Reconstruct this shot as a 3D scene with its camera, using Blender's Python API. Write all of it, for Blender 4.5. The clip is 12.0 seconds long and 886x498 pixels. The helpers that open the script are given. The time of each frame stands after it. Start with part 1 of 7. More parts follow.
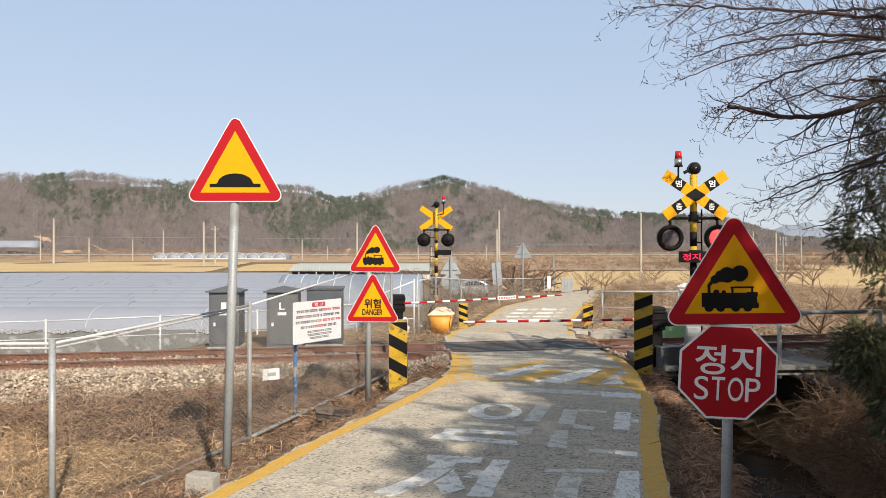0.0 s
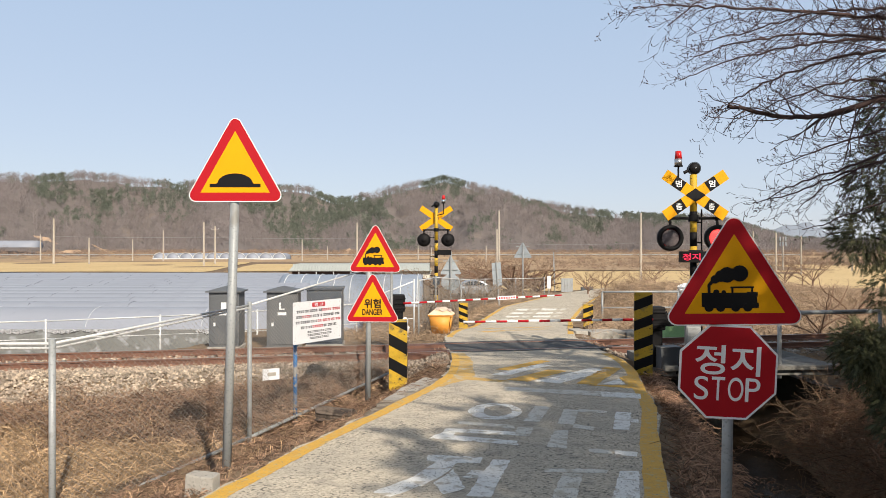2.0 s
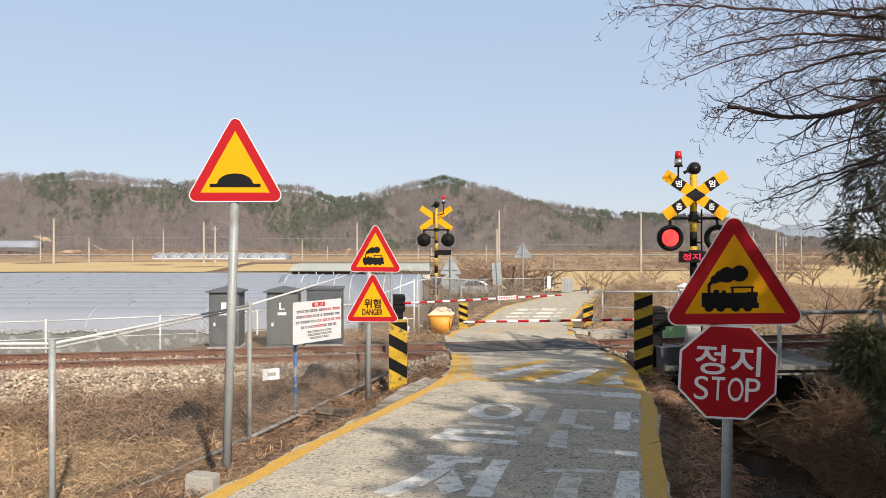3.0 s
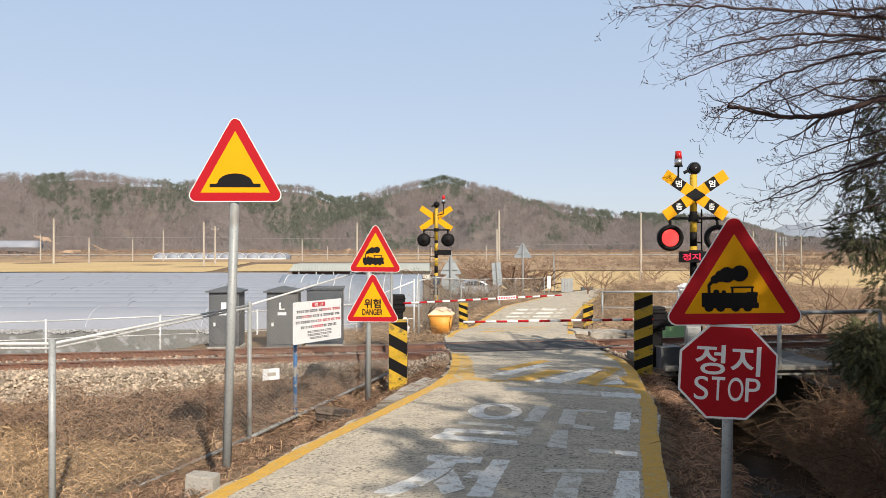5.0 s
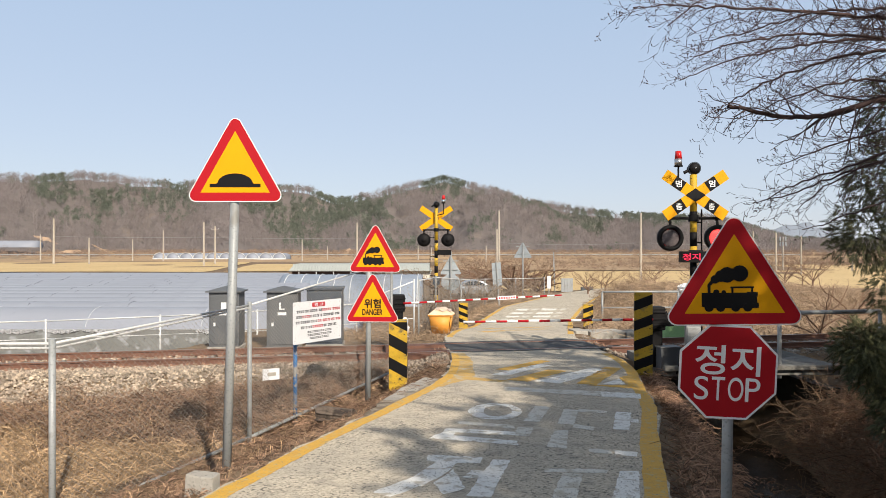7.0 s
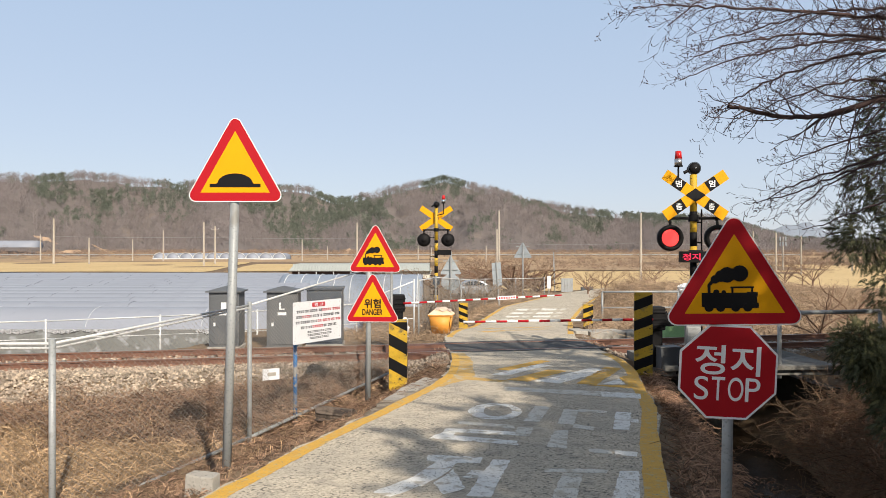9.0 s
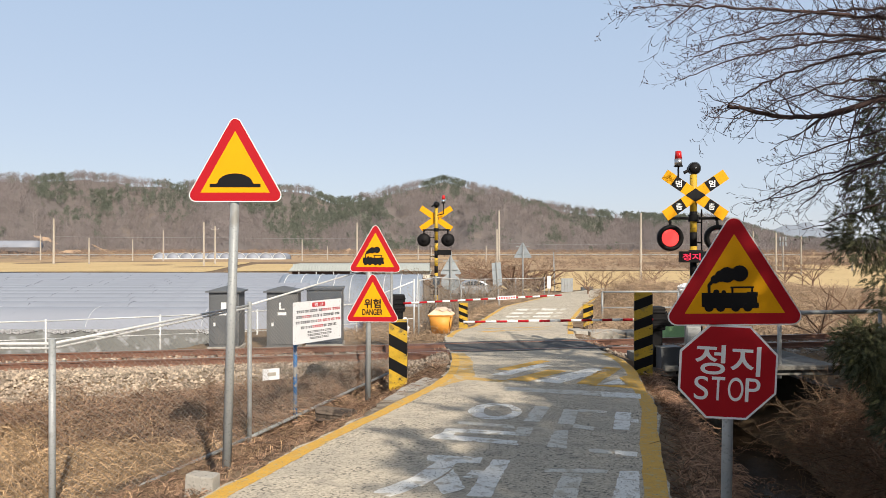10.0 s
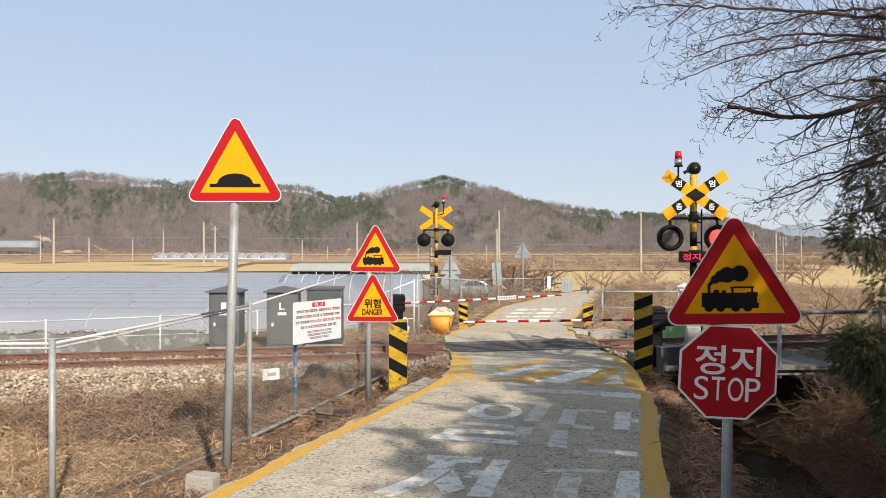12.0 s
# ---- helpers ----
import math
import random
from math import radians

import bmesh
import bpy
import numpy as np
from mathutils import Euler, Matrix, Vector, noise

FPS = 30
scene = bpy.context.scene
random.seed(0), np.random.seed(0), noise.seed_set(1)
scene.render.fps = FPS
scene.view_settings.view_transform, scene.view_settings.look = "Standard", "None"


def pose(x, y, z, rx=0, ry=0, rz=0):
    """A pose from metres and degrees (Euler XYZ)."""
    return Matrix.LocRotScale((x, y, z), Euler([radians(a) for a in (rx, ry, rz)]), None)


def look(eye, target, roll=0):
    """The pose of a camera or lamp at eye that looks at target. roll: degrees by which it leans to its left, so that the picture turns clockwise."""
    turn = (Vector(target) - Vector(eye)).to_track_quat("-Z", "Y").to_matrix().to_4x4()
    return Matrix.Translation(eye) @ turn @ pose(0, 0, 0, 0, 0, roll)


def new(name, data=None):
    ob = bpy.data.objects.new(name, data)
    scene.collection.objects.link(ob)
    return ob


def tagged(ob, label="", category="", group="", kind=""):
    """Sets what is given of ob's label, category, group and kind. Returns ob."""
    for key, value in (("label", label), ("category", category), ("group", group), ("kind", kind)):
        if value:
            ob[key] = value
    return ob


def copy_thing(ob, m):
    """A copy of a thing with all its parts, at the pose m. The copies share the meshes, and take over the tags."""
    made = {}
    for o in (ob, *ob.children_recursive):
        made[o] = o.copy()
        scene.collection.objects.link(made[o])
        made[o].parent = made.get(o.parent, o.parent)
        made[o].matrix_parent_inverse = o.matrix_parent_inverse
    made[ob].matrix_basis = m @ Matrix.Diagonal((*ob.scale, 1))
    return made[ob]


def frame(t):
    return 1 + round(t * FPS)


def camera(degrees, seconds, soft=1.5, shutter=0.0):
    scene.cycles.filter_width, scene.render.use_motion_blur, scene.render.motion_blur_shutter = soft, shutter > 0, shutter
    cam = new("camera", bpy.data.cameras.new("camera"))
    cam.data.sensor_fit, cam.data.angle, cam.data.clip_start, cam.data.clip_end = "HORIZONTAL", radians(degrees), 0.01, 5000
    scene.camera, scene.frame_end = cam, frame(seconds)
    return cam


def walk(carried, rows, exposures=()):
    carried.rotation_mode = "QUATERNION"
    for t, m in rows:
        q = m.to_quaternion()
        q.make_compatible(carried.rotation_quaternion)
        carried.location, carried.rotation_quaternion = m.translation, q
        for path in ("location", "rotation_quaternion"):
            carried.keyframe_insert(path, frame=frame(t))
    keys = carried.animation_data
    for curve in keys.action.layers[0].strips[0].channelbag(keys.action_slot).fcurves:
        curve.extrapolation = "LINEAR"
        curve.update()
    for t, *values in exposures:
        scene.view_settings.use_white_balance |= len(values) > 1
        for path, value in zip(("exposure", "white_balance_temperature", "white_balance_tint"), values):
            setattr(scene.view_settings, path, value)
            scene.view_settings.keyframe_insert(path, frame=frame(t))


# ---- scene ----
# ---------- camera: stands still on the lane ----------
cam = camera(66.0, 12.0, soft=0.65)
EYE = pose(0, 0, 1.6, 90, 0, 0)
walk(cam, [(0, EYE), (12, EYE)], [(0, 0.38), (12, 0.38)])

# ---------- daylight ----------
SUN_ELEV, SUN_TURN = radians(35), radians(155)
world = bpy.data.worlds.new("world")
scene.world = world
world.use_nodes = True
wn = world.node_tree.nodes
sky = wn.new("ShaderNodeTexSky")
sky.sky_type, sky.sun_disc = "NISHITA", False
sky.sun_elevation, sky.sun_rotation = SUN_ELEV, SUN_TURN
sky.air_density, sky.dust_density, sky.ozone_density = 1.0, 0.6, 1.0
wl = world.node_tree.links
# spring haze: lavender-grey at the horizon, pale blue higher up, dimmer and greyer overhead
coords, split, rise, top, tint, dome, haze = (wn.new("ShaderNode" + k) for k in ("TexCoord", "SeparateXYZ", "MapRange", "MapRange", "Mix", "Mix", "Mix"))
tint.data_type = dome.data_type = haze.data_type = "RGBA"
rise.inputs[1].default_value, rise.inputs[2].default_value = 0.02, 0.42
top.inputs[1].default_value, top.inputs[2].default_value = 0.36, 0.85
tint.inputs[6].default_value, tint.inputs[7].default_value = (2.98, 3.24, 3.8, 1), (2.3, 3.0, 4.0, 1)
dome.inputs[7].default_value = (1.65, 1.7, 1.78, 1)
haze.inputs[0].default_value = 0.85
wl.new(coords.outputs["Generated"], split.inputs[0])
wl.new(split.outputs[2], rise.inputs[0])
wl.new(split.outputs[2], top.inputs[0])
wl.new(rise.outputs[0], tint.inputs[0])
wl.new(top.outputs[0], dome.inputs[0])
wl.new(tint.outputs[2], dome.inputs[6])
wl.new(sky.outputs[0], haze.inputs[6])
wl.new(dome.outputs[2], haze.inputs[7])
wl.new(haze.outputs[2], wn["Background"].inputs[0])
wn["Background"].inputs[1].default_value = 0.15
sun_data = bpy.data.lights.new("sun", "SUN")
sun_data.energy, sun_data.angle, sun_data.color = 5.0, radians(0.5), (1.0, 0.91, 0.78)
sun = new("sun", sun_data)
SUN_DIR = Vector((math.sin(SUN_TURN) * math.cos(SUN_ELEV), math.cos(SUN_TURN) * math.cos(SUN_ELEV), math.sin(SUN_ELEV)))
sun.matrix_world = look(SUN_DIR * 30, (0, 0, 0))


# ---------- materials ----------
def mat(name, c1, c2=None, rough=0.8, metal=0.0, scale=4.0, fine=60.0, bump=0.1, contrast=1.0, vary="", amount=0.3,
        stain=None, stain_scale=2.0, stain_at=0.62, spec=0.4, speck=None, grit=0.6, glow=None, power=0.0, trans=0.0):
    m = bpy.data.materials.new(name)
    m.use_nodes = True
    nt = m.node_tree
    n, l = nt.nodes, nt.links
    b = n["Principled BSDF"]
    b.inputs["Roughness"].default_value, b.inputs["Metallic"].default_value = rough, metal
    b.inputs["Specular IOR Level"].default_value = spec
    co = n.new("ShaderNodeTexCoord")

    def noise_node(s, d=4):
        t = n.new("ShaderNodeTexNoise")
        t.inputs["Scale"].default_value, t.inputs["Detail"].default_value = s, d
        l.new(co.outputs["Object"], t.inputs["Vector"])
        return t

    def mixer(fac, a, bb, mode="MIX"):
        x = n.new("ShaderNodeMix")
        x.data_type, x.blend_type = "RGBA", mode
        for sock, v in ((x.inputs[0], fac), (x.inputs[6], a), (x.inputs[7], bb)):
            if hasattr(v, "is_linked"):
                l.new(v, sock)
            else:
                sock.default_value = v if isinstance(v, float) else (*v, 1)
        return x.outputs[2]

    def ramp(src, lo, hi):
        r = n.new("ShaderNodeMapRange")
        r.inputs[1].default_value, r.inputs[2].default_value = lo, hi
        l.new(src, r.inputs[0])
        return r.outputs[0]

    c2 = c2 or tuple(v * 0.7 for v in c1)
    big, small = noise_node(scale), noise_node(fine, 3)
    w = 0.22 / contrast
    col = mixer(ramp(big.outputs[0], 0.5 - w, 0.5 + w), c1, c2)
    dark = tuple(v * grit for v in c2)
    col = mixer(ramp(small.outputs[0], 0.56, 0.75), col, dark)
    if stain:
        col = mixer(ramp(noise_node(stain_scale, 8).outputs[0], stain_at - 0.04, stain_at + 0.06), col, stain)
    if speck:
        col = mixer(ramp(noise_node(speck[1], 2).outputs[0], speck[2], speck[2] + 0.05), col, speck[0])
    if vary:
        if vary == "island":
            src = n.new("ShaderNodeNewGeometry").outputs["Random Per Island"]
        else:
            src = n.new("ShaderNodeObjectInfo").outputs["Random"]
        r = n.new("ShaderNodeMapRange")
        r.inputs[3].default_value, r.inputs[4].default_value = 1 - amount, 1 + amount
        l.new(src, r.inputs[0])
        col = mixer(1.0, col, r.outputs[0], "MULTIPLY")
    l.new(col, b.inputs["Base Color"])
    if bump:
        bp = n.new("ShaderNodeBump")
        bp.inputs["Strength"].default_value, bp.inputs["Distance"].default_value = bump, 0.02
        l.new(small.outputs[0], bp.inputs["Height"])
        l.new(bp.outputs[0], b.inputs["Normal"])
    if glow:
        b.inputs["Emission Color"].default_value, b.inputs["Emission Strength"].default_value = (*glow, 1), power
    if trans:
        b.inputs["Transmission Weight"].default_value = trans
    return m


def exposed_aggregate():
    """Worn lane concrete: pale pebbles in grey mortar, pits of two sizes, dirty patches and wheel-worn lighter ones."""
    m = bpy.data.materials.new("road_concrete")
    m.use_nodes = True
    n, l = m.node_tree.nodes, m.node_tree.links
    b = n["Principled BSDF"]
    b.inputs["Roughness"].default_value, b.inputs["Specular IOR Level"].default_value = 0.92, 0.3
    co = n.new("ShaderNodeTexCoord").outputs["Object"]

    def field(s, detail, lo, hi):
        t, r = n.new("ShaderNodeTexNoise"), n.new("ShaderNodeMapRange")
        t.inputs["Scale"].default_value, t.inputs["Detail"].default_value = s, detail
        r.inputs[1].default_value, r.inputs[2].default_value = lo, hi
        l.new(co, t.inputs["Vector"])
        l.new(t.outputs[0], r.inputs[0])
        return r.outputs[0]

    def blend(fac, a, c, mode="MIX"):
        x = n.new("ShaderNodeMix")
        x.data_type, x.blend_type = "RGBA", mode
        for sock, v in ((x.inputs[0], fac), (x.inputs[6], a), (x.inputs[7], c)):
            if hasattr(v, "is_linked"):
                l.new(v, sock)
            else:
                sock.default_value = v if isinstance(v, float) else (*v, 1)
        return x.outputs[2]

    pebbles = n.new("ShaderNodeTexVoronoi")
    pebbles.inputs["Scale"].default_value = 52
    l.new(co, pebbles.inputs["Vector"])
    shade = n.new("ShaderNodeSeparateColor")
    l.new(pebbles.outputs["Color"], shade.inputs[0])
    col = blend(shade.outputs[0], (0.42, 0.365, 0.285), (0.62, 0.54, 0.42))
    col = blend(field(1.3, 6, 0.48, 0.66), col, (0.45, 0.395, 0.315))
    col = blend(field(5.5, 5, 0.52, 0.7), col, (0.37, 0.325, 0.265))
    patchy = field(2.4, 3, 0.28, 0.5)
    pit = n.new("ShaderNodeMath")
    pit.operation = "MULTIPLY"
    l.new(field(33, 2, 0.565, 0.64), pit.inputs[0])
    l.new(patchy, pit.inputs[1])
    col = blend(pit.outputs[0], col, (0.12, 0.11, 0.09))
    col = blend(field(70, 2, 0.57, 0.68), col, (0.19, 0.17, 0.14))
    l.new(col, b.inputs["Base Color"])
    bp = n.new("ShaderNodeBump")
    bp.inputs["Strength"].default_value, bp.inputs["Distance"].default_value = 0.12, 0.012
    l.new(shade.outputs[1], bp.inputs["Height"])
    l.new(bp.outputs[0], b.inputs["Normal"])
    return m


M_GROUND = mat("dry_earth", (0.15, 0.095, 0.055), (0.235, 0.16, 0.092), 0.95, scale=1.7, fine=34, bump=0.9, stain=(0.1, 0.066, 0.04), stain_scale=2.2, stain_at=0.56, speck=((0.3, 0.22, 0.14), 22, 0.63))
M_CONCRETE_ROAD = exposed_aggregate()
M_ASPHALT = mat("crossing_panel", (0.055, 0.055, 0.055), (0.09, 0.088, 0.085), 0.85, scale=2, fine=70, bump=0.4)
M_YELLOW_LINE = mat("worn_yellow_paint", (0.64, 0.365, 0.048), (0.55, 0.315, 0.055), 0.8, scale=9, fine=70, bump=0.15, grit=0.75, stain=(0.5, 0.36, 0.14), stain_scale=12, stain_at=0.58, speck=((0.28, 0.22, 0.13), 48, 0.62))
M_WHITE_LINE = mat("worn_white_paint", (0.84, 0.82, 0.77), (0.75, 0.73, 0.68), 0.85, scale=6, fine=70, bump=0.3, grit=0.75, stain=(0.5, 0.45, 0.37), stain_scale=9, stain_at=0.58, speck=((0.22, 0.2, 0.165), 52, 0.61))
M_SHOULDER = mat("rough_weathered_concrete", (0.34, 0.285, 0.215), (0.23, 0.19, 0.145), 0.95, scale=6, fine=34, bump=0.9, stain=(0.15, 0.115, 0.08), stain_scale=5, stain_at=0.54, speck=((0.12, 0.1, 0.08), 36, 0.58))
M_WHITE_FADED = mat("rubbed_white_paint", (0.7, 0.67, 0.6), (0.62, 0.59, 0.52), 0.85, scale=6, fine=70, bump=0.3, grit=0.75, stain=(0.5, 0.45, 0.36), stain_scale=7, stain_at=0.54, speck=((0.2, 0.18, 0.15), 52, 0.6))
M_YELLOW_FADED = mat("rubbed_yellow_paint", (0.58, 0.35, 0.075), (0.5, 0.33, 0.12), 0.8, scale=5, fine=70, bump=0.3, grit=0.75, stain=(0.48, 0.4, 0.27), stain_scale=6, stain_at=0.56, speck=((0.2, 0.175, 0.14), 60, 0.61))
M_CONCRETE = mat("old_concrete", (0.4, 0.37, 0.32), (0.28, 0.26, 0.23), 0.9, scale=2, fine=40, bump=0.4, stain=(0.15, 0.14, 0.12), stain_scale=3)
M_RUST = mat("rusty_rail", (0.18, 0.085, 0.055), (0.115, 0.055, 0.038), 0.75, scale=2.5, fine=50, bump=0.3)
M_RAILTOP = mat("worn_rail_head", (0.32, 0.27, 0.24), (0.22, 0.17, 0.14), 0.4, 0.6, scale=4, fine=60, bump=0.1)
M_STONE_RUST = mat("rust_stained_stone", (0.3, 0.17, 0.11), (0.22, 0.12, 0.08), 0.9, scale=3, fine=30, bump=0.4, vary="island", amount=0.4)
M_STONE_DIRTY = mat("grimy_ballast_stone", (0.29, 0.235, 0.185), (0.165, 0.13, 0.1), 0.9, scale=3, fine=30, bump=0.4, vary="island", amount=0.5)
# shaded copy of the hoop colour, for the tunnel rows behind the first
M_SHADED_HOOP = mat("shaded_hoop_pipe", (0.15, 0.16, 0.18), (0.12, 0.13, 0.15), 0.5, scale=5, fine=50, bump=0)
M_STONE = mat("ballast_stone", (0.46, 0.37, 0.275), (0.28, 0.22, 0.17), 0.9, scale=3, fine=30, bump=0.4, vary="island", amount=0.5)
M_GRASS = mat("dry_grass", (0.49, 0.335, 0.19), (0.34, 0.222, 0.128), 0.85, scale=0.9, fine=12, bump=0, vary="island", amount=0.6)
M_BRUSH = mat("dry_brush", (0.27, 0.17, 0.112), (0.14, 0.086, 0.058), 0.9, scale=0.9, fine=12, bump=0, vary="island", amount=0.75)
M_GRASS_FAR = mat("bleached_weeds", (0.4, 0.285, 0.185), (0.3, 0.21, 0.14), 0.9, scale=0.5, fine=9, bump=0, vary="island", amount=0.35)
M_GALV = mat("galvanized_steel", (0.33, 0.34, 0.34), (0.27, 0.28, 0.28), 0.5, 0.12, scale=5, fine=60, bump=0.05, stain=(0.22, 0.215, 0.2), stain_scale=4, stain_at=0.62)
M_WIRE = mat("fence_wire", (0.26, 0.235, 0.205), (0.195, 0.175, 0.15), 0.55, 0.0, scale=5, fine=40, bump=0)
M_RAILING = mat("bright_galvanized_pipe", (0.62, 0.62, 0.61), (0.52, 0.52, 0.51), 0.5, 0.15, scale=5, fine=60, bump=0.03)
# culvert wall concrete, near black to carry the shade inside the opening
M_CULVERT_SHADE = mat("shade_dark_concrete", (0.055, 0.05, 0.038), (0.035, 0.034, 0.024), 0.7, scale=3, fine=30, bump=0.4)
M_SIGN_RED = mat("sign_red", (0.4, 0.009, 0.016), (0.36, 0.009, 0.015), 0.5, spec=0.18, scale=3, fine=120, bump=0.02, grit=0.96)
M_SIGN_YELLOW = mat("sign_yellow", (0.74, 0.34, 0.002), (0.7, 0.315, 0.002), 0.5, spec=0.18, scale=3, fine=120, bump=0.02, grit=0.96)
M_SIGN_WHITE = mat("sign_white", (0.84, 0.84, 0.83), (0.76, 0.76, 0.75), 0.4, scale=6, fine=120, bump=0.02, grit=0.96)
M_SIGN_BLACK = mat("sign_black", (0.008, 0.008, 0.009), (0.011, 0.011, 0.012), 0.6, spec=0.12, scale=6, fine=120, bump=0.02, grit=0.96)
M_SIGN_BACK = mat("sign_back_aluminium", (0.36, 0.39, 0.41), (0.28, 0.31, 0.33), 0.5, 0.4, scale=5, fine=60, bump=0.05)
M_YELLOW = mat("yellow_enamel", (0.55, 0.34, 0.02), (0.42, 0.26, 0.018), 0.6, scale=6, fine=50, bump=0.2, stain=(0.2, 0.14, 0.04), stain_scale=7, stain_at=0.58, speck=((0.05, 0.04, 0.02), 22, 0.66))
M_BLACK = mat("black_enamel", (0.007, 0.007, 0.008), (0.011, 0.01, 0.01), 0.6, spec=0.12, scale=6, fine=60, bump=0.1)
M_LENS_DARK = mat("unlit_lens", (0.16, 0.13, 0.13), (0.12, 0.1, 0.1), 0.25, scale=20, fine=90, bump=0.3)
M_LENS_LIT = mat("lit_red_lens", (0.6, 0.03, 0.03), (0.5, 0.02, 0.02), 0.4, scale=20, fine=90, bump=0.2, glow=(1.0, 0.06, 0.055), power=1.1)
M_LED = mat("red_led", (0.5, 0.0, 0.02), (0.4, 0.0, 0.02), 0.4, fine=120, bump=0, glow=(1.0, 0.03, 0.09), power=1.3)
M_BEACON = mat("red_beacon_glass", (0.55, 0.02, 0.02), (0.45, 0.02, 0.02), 0.2, fine=90, bump=0)
M_CHROME = mat("chrome_base", (0.6, 0.6, 0.6), (0.5, 0.5, 0.5), 0.25, 0.9, fine=90, bump=0)
M_CABINET = mat("grey_steel_cabinet", (0.115, 0.12, 0.125), (0.09, 0.094, 0.1), 0.55, scale=2, fine=60, bump=0.05, stain=(0.16, 0.15, 0.14), stain_scale=3, stain_at=0.66)
M_CABINET_DARK = mat("slate_blue_cabinet", (0.06, 0.075, 0.095), (0.045, 0.057, 0.075), 0.5, scale=2, fine=60, bump=0.05)
M_BOARD = mat("white_notice_board", (0.67, 0.67, 0.69), (0.6, 0.6, 0.62), 0.6, scale=4, fine=50, bump=0.05)
M_INK = mat("dark_ink", (0.06, 0.06, 0.07), rough=0.7, bump=0)
M_INK_RED = mat("red_ink", (0.5, 0.05, 0.06), rough=0.7, bump=0)
M_BLUE = mat("blue_paint", (0.03, 0.17, 0.42), (0.02, 0.12, 0.33), 0.6, scale=8, fine=60, bump=0.1, stain=(0.34, 0.32, 0.29), stain_scale=7, stain_at=0.5)
M_ORANGE = mat("orange_plastic", (0.75, 0.34, 0.06), (0.66, 0.28, 0.045), 0.55, scale=3, fine=60, bump=0.05)
M_LID = mat("faded_orange_lid", (0.78, 0.6, 0.42), (0.7, 0.48, 0.3), 0.6, scale=6, fine=60, bump=0.05)
M_FILM = mat("greenhouse_film", (0.265, 0.28, 0.32), (0.245, 0.26, 0.3), 0.5, scale=0.25, fine=3, bump=0.0, spec=0.25, grit=0.96)
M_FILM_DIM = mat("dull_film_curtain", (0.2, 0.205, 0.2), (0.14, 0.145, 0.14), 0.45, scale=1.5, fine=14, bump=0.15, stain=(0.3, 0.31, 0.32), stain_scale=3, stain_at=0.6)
M_FILM_HOOP = mat("hoop_under_film", (0.56, 0.57, 0.6), (0.5, 0.51, 0.54), 0.5, scale=5, fine=50, bump=0)
M_FILM_PALE = mat("pale_greenhouse_film", (0.25, 0.28, 0.33), (0.21, 0.24, 0.29), 0.35, scale=0.4, fine=8, bump=0.1)
M_HOOP = mat("white_pipe", (0.7, 0.7, 0.69), (0.6, 0.6, 0.59), 0.45, 0.2, scale=6, fine=60, bump=0)
M_ROOF = mat("grey_green_metal_roof", (0.4, 0.42, 0.4), (0.33, 0.35, 0.33), 0.6, 0.2, scale=1, fine=20, bump=0.05)
M_WALL_PALE = mat("pale_shed_wall", (0.6, 0.56, 0.48), (0.5, 0.47, 0.4), 0.8, scale=0.8, fine=12, bump=0.05)
M_WALL_DARK = mat("dark_brown_shed_wall", (0.1, 0.06, 0.05), (0.07, 0.045, 0.04), 0.8, scale=0.8, fine=12, bump=0.05)
M_STRAW = mat("stubble_field", (0.55, 0.4, 0.2), (0.48, 0.34, 0.16), 0.95, scale=0.05, fine=1.2, bump=0.3)
M_BANK = mat("dry_bank", (0.38, 0.26, 0.15), (0.28, 0.19, 0.11), 0.95, scale=0.06, fine=0.7, bump=0.3, stain=(0.2, 0.15, 0.1), stain_scale=0.05)
M_HILL = mat("hill_floor", (0.165, 0.138, 0.125), (0.14, 0.117, 0.106), 0.95, scale=0.02, fine=0.25, bump=0.3, stain=(0.2, 0.16, 0.132), stain_scale=0.022, stain_at=0.64)
M_CUT = mat("bare_cut_earth", (0.5, 0.35, 0.225), (0.38, 0.255, 0.165), 0.95, scale=0.08, fine=0.8, bump=0.4)
# crowns lightened and far hill blued: distance haze is in these base colours
M_BARE = mat("bare_crowns", (0.235, 0.2, 0.19), (0.185, 0.157, 0.149), 0.95, scale=0.022, fine=0.2, bump=0, grit=0.72, vary="island", amount=0.14)
M_PINE = mat("pine_crowns", (0.125, 0.138, 0.104), (0.105, 0.117, 0.09), 0.9, scale=0.02, fine=0.12, bump=0, grit=0.75, vary="island", amount=0.16)
M_FARHILL = mat("far_hill", (0.2, 0.225, 0.265), (0.18, 0.205, 0.245), 0.95, scale=0.005, fine=0.05, bump=0)
M_BARK = mat("dark_bark", (0.035, 0.024, 0.022), (0.024, 0.018, 0.017), 0.9, scale=9, fine=60, bump=0.5)
M_TWIG = mat("twig_bark", (0.085, 0.05, 0.044), (0.05, 0.032, 0.03), 0.9, scale=9, fine=60, bump=0)
M_BANK_BRUSH = mat("damp_dead_brush", (0.42, 0.25, 0.155), (0.19, 0.108, 0.07), 0.9, scale=1.4, fine=12, bump=0, vary="island", amount=0.7)
M_ORCHARD = mat("orchard_bark", (0.24, 0.145, 0.09), (0.15, 0.09, 0.06), 0.9, scale=3, fine=20, bump=0)
M_CYPRESS = mat("cypress_leaf", (0.11, 0.1, 0.042), (0.05, 0.062, 0.027), 0.75, scale=2.5, fine=30, bump=0, vary="island", amount=0.55)
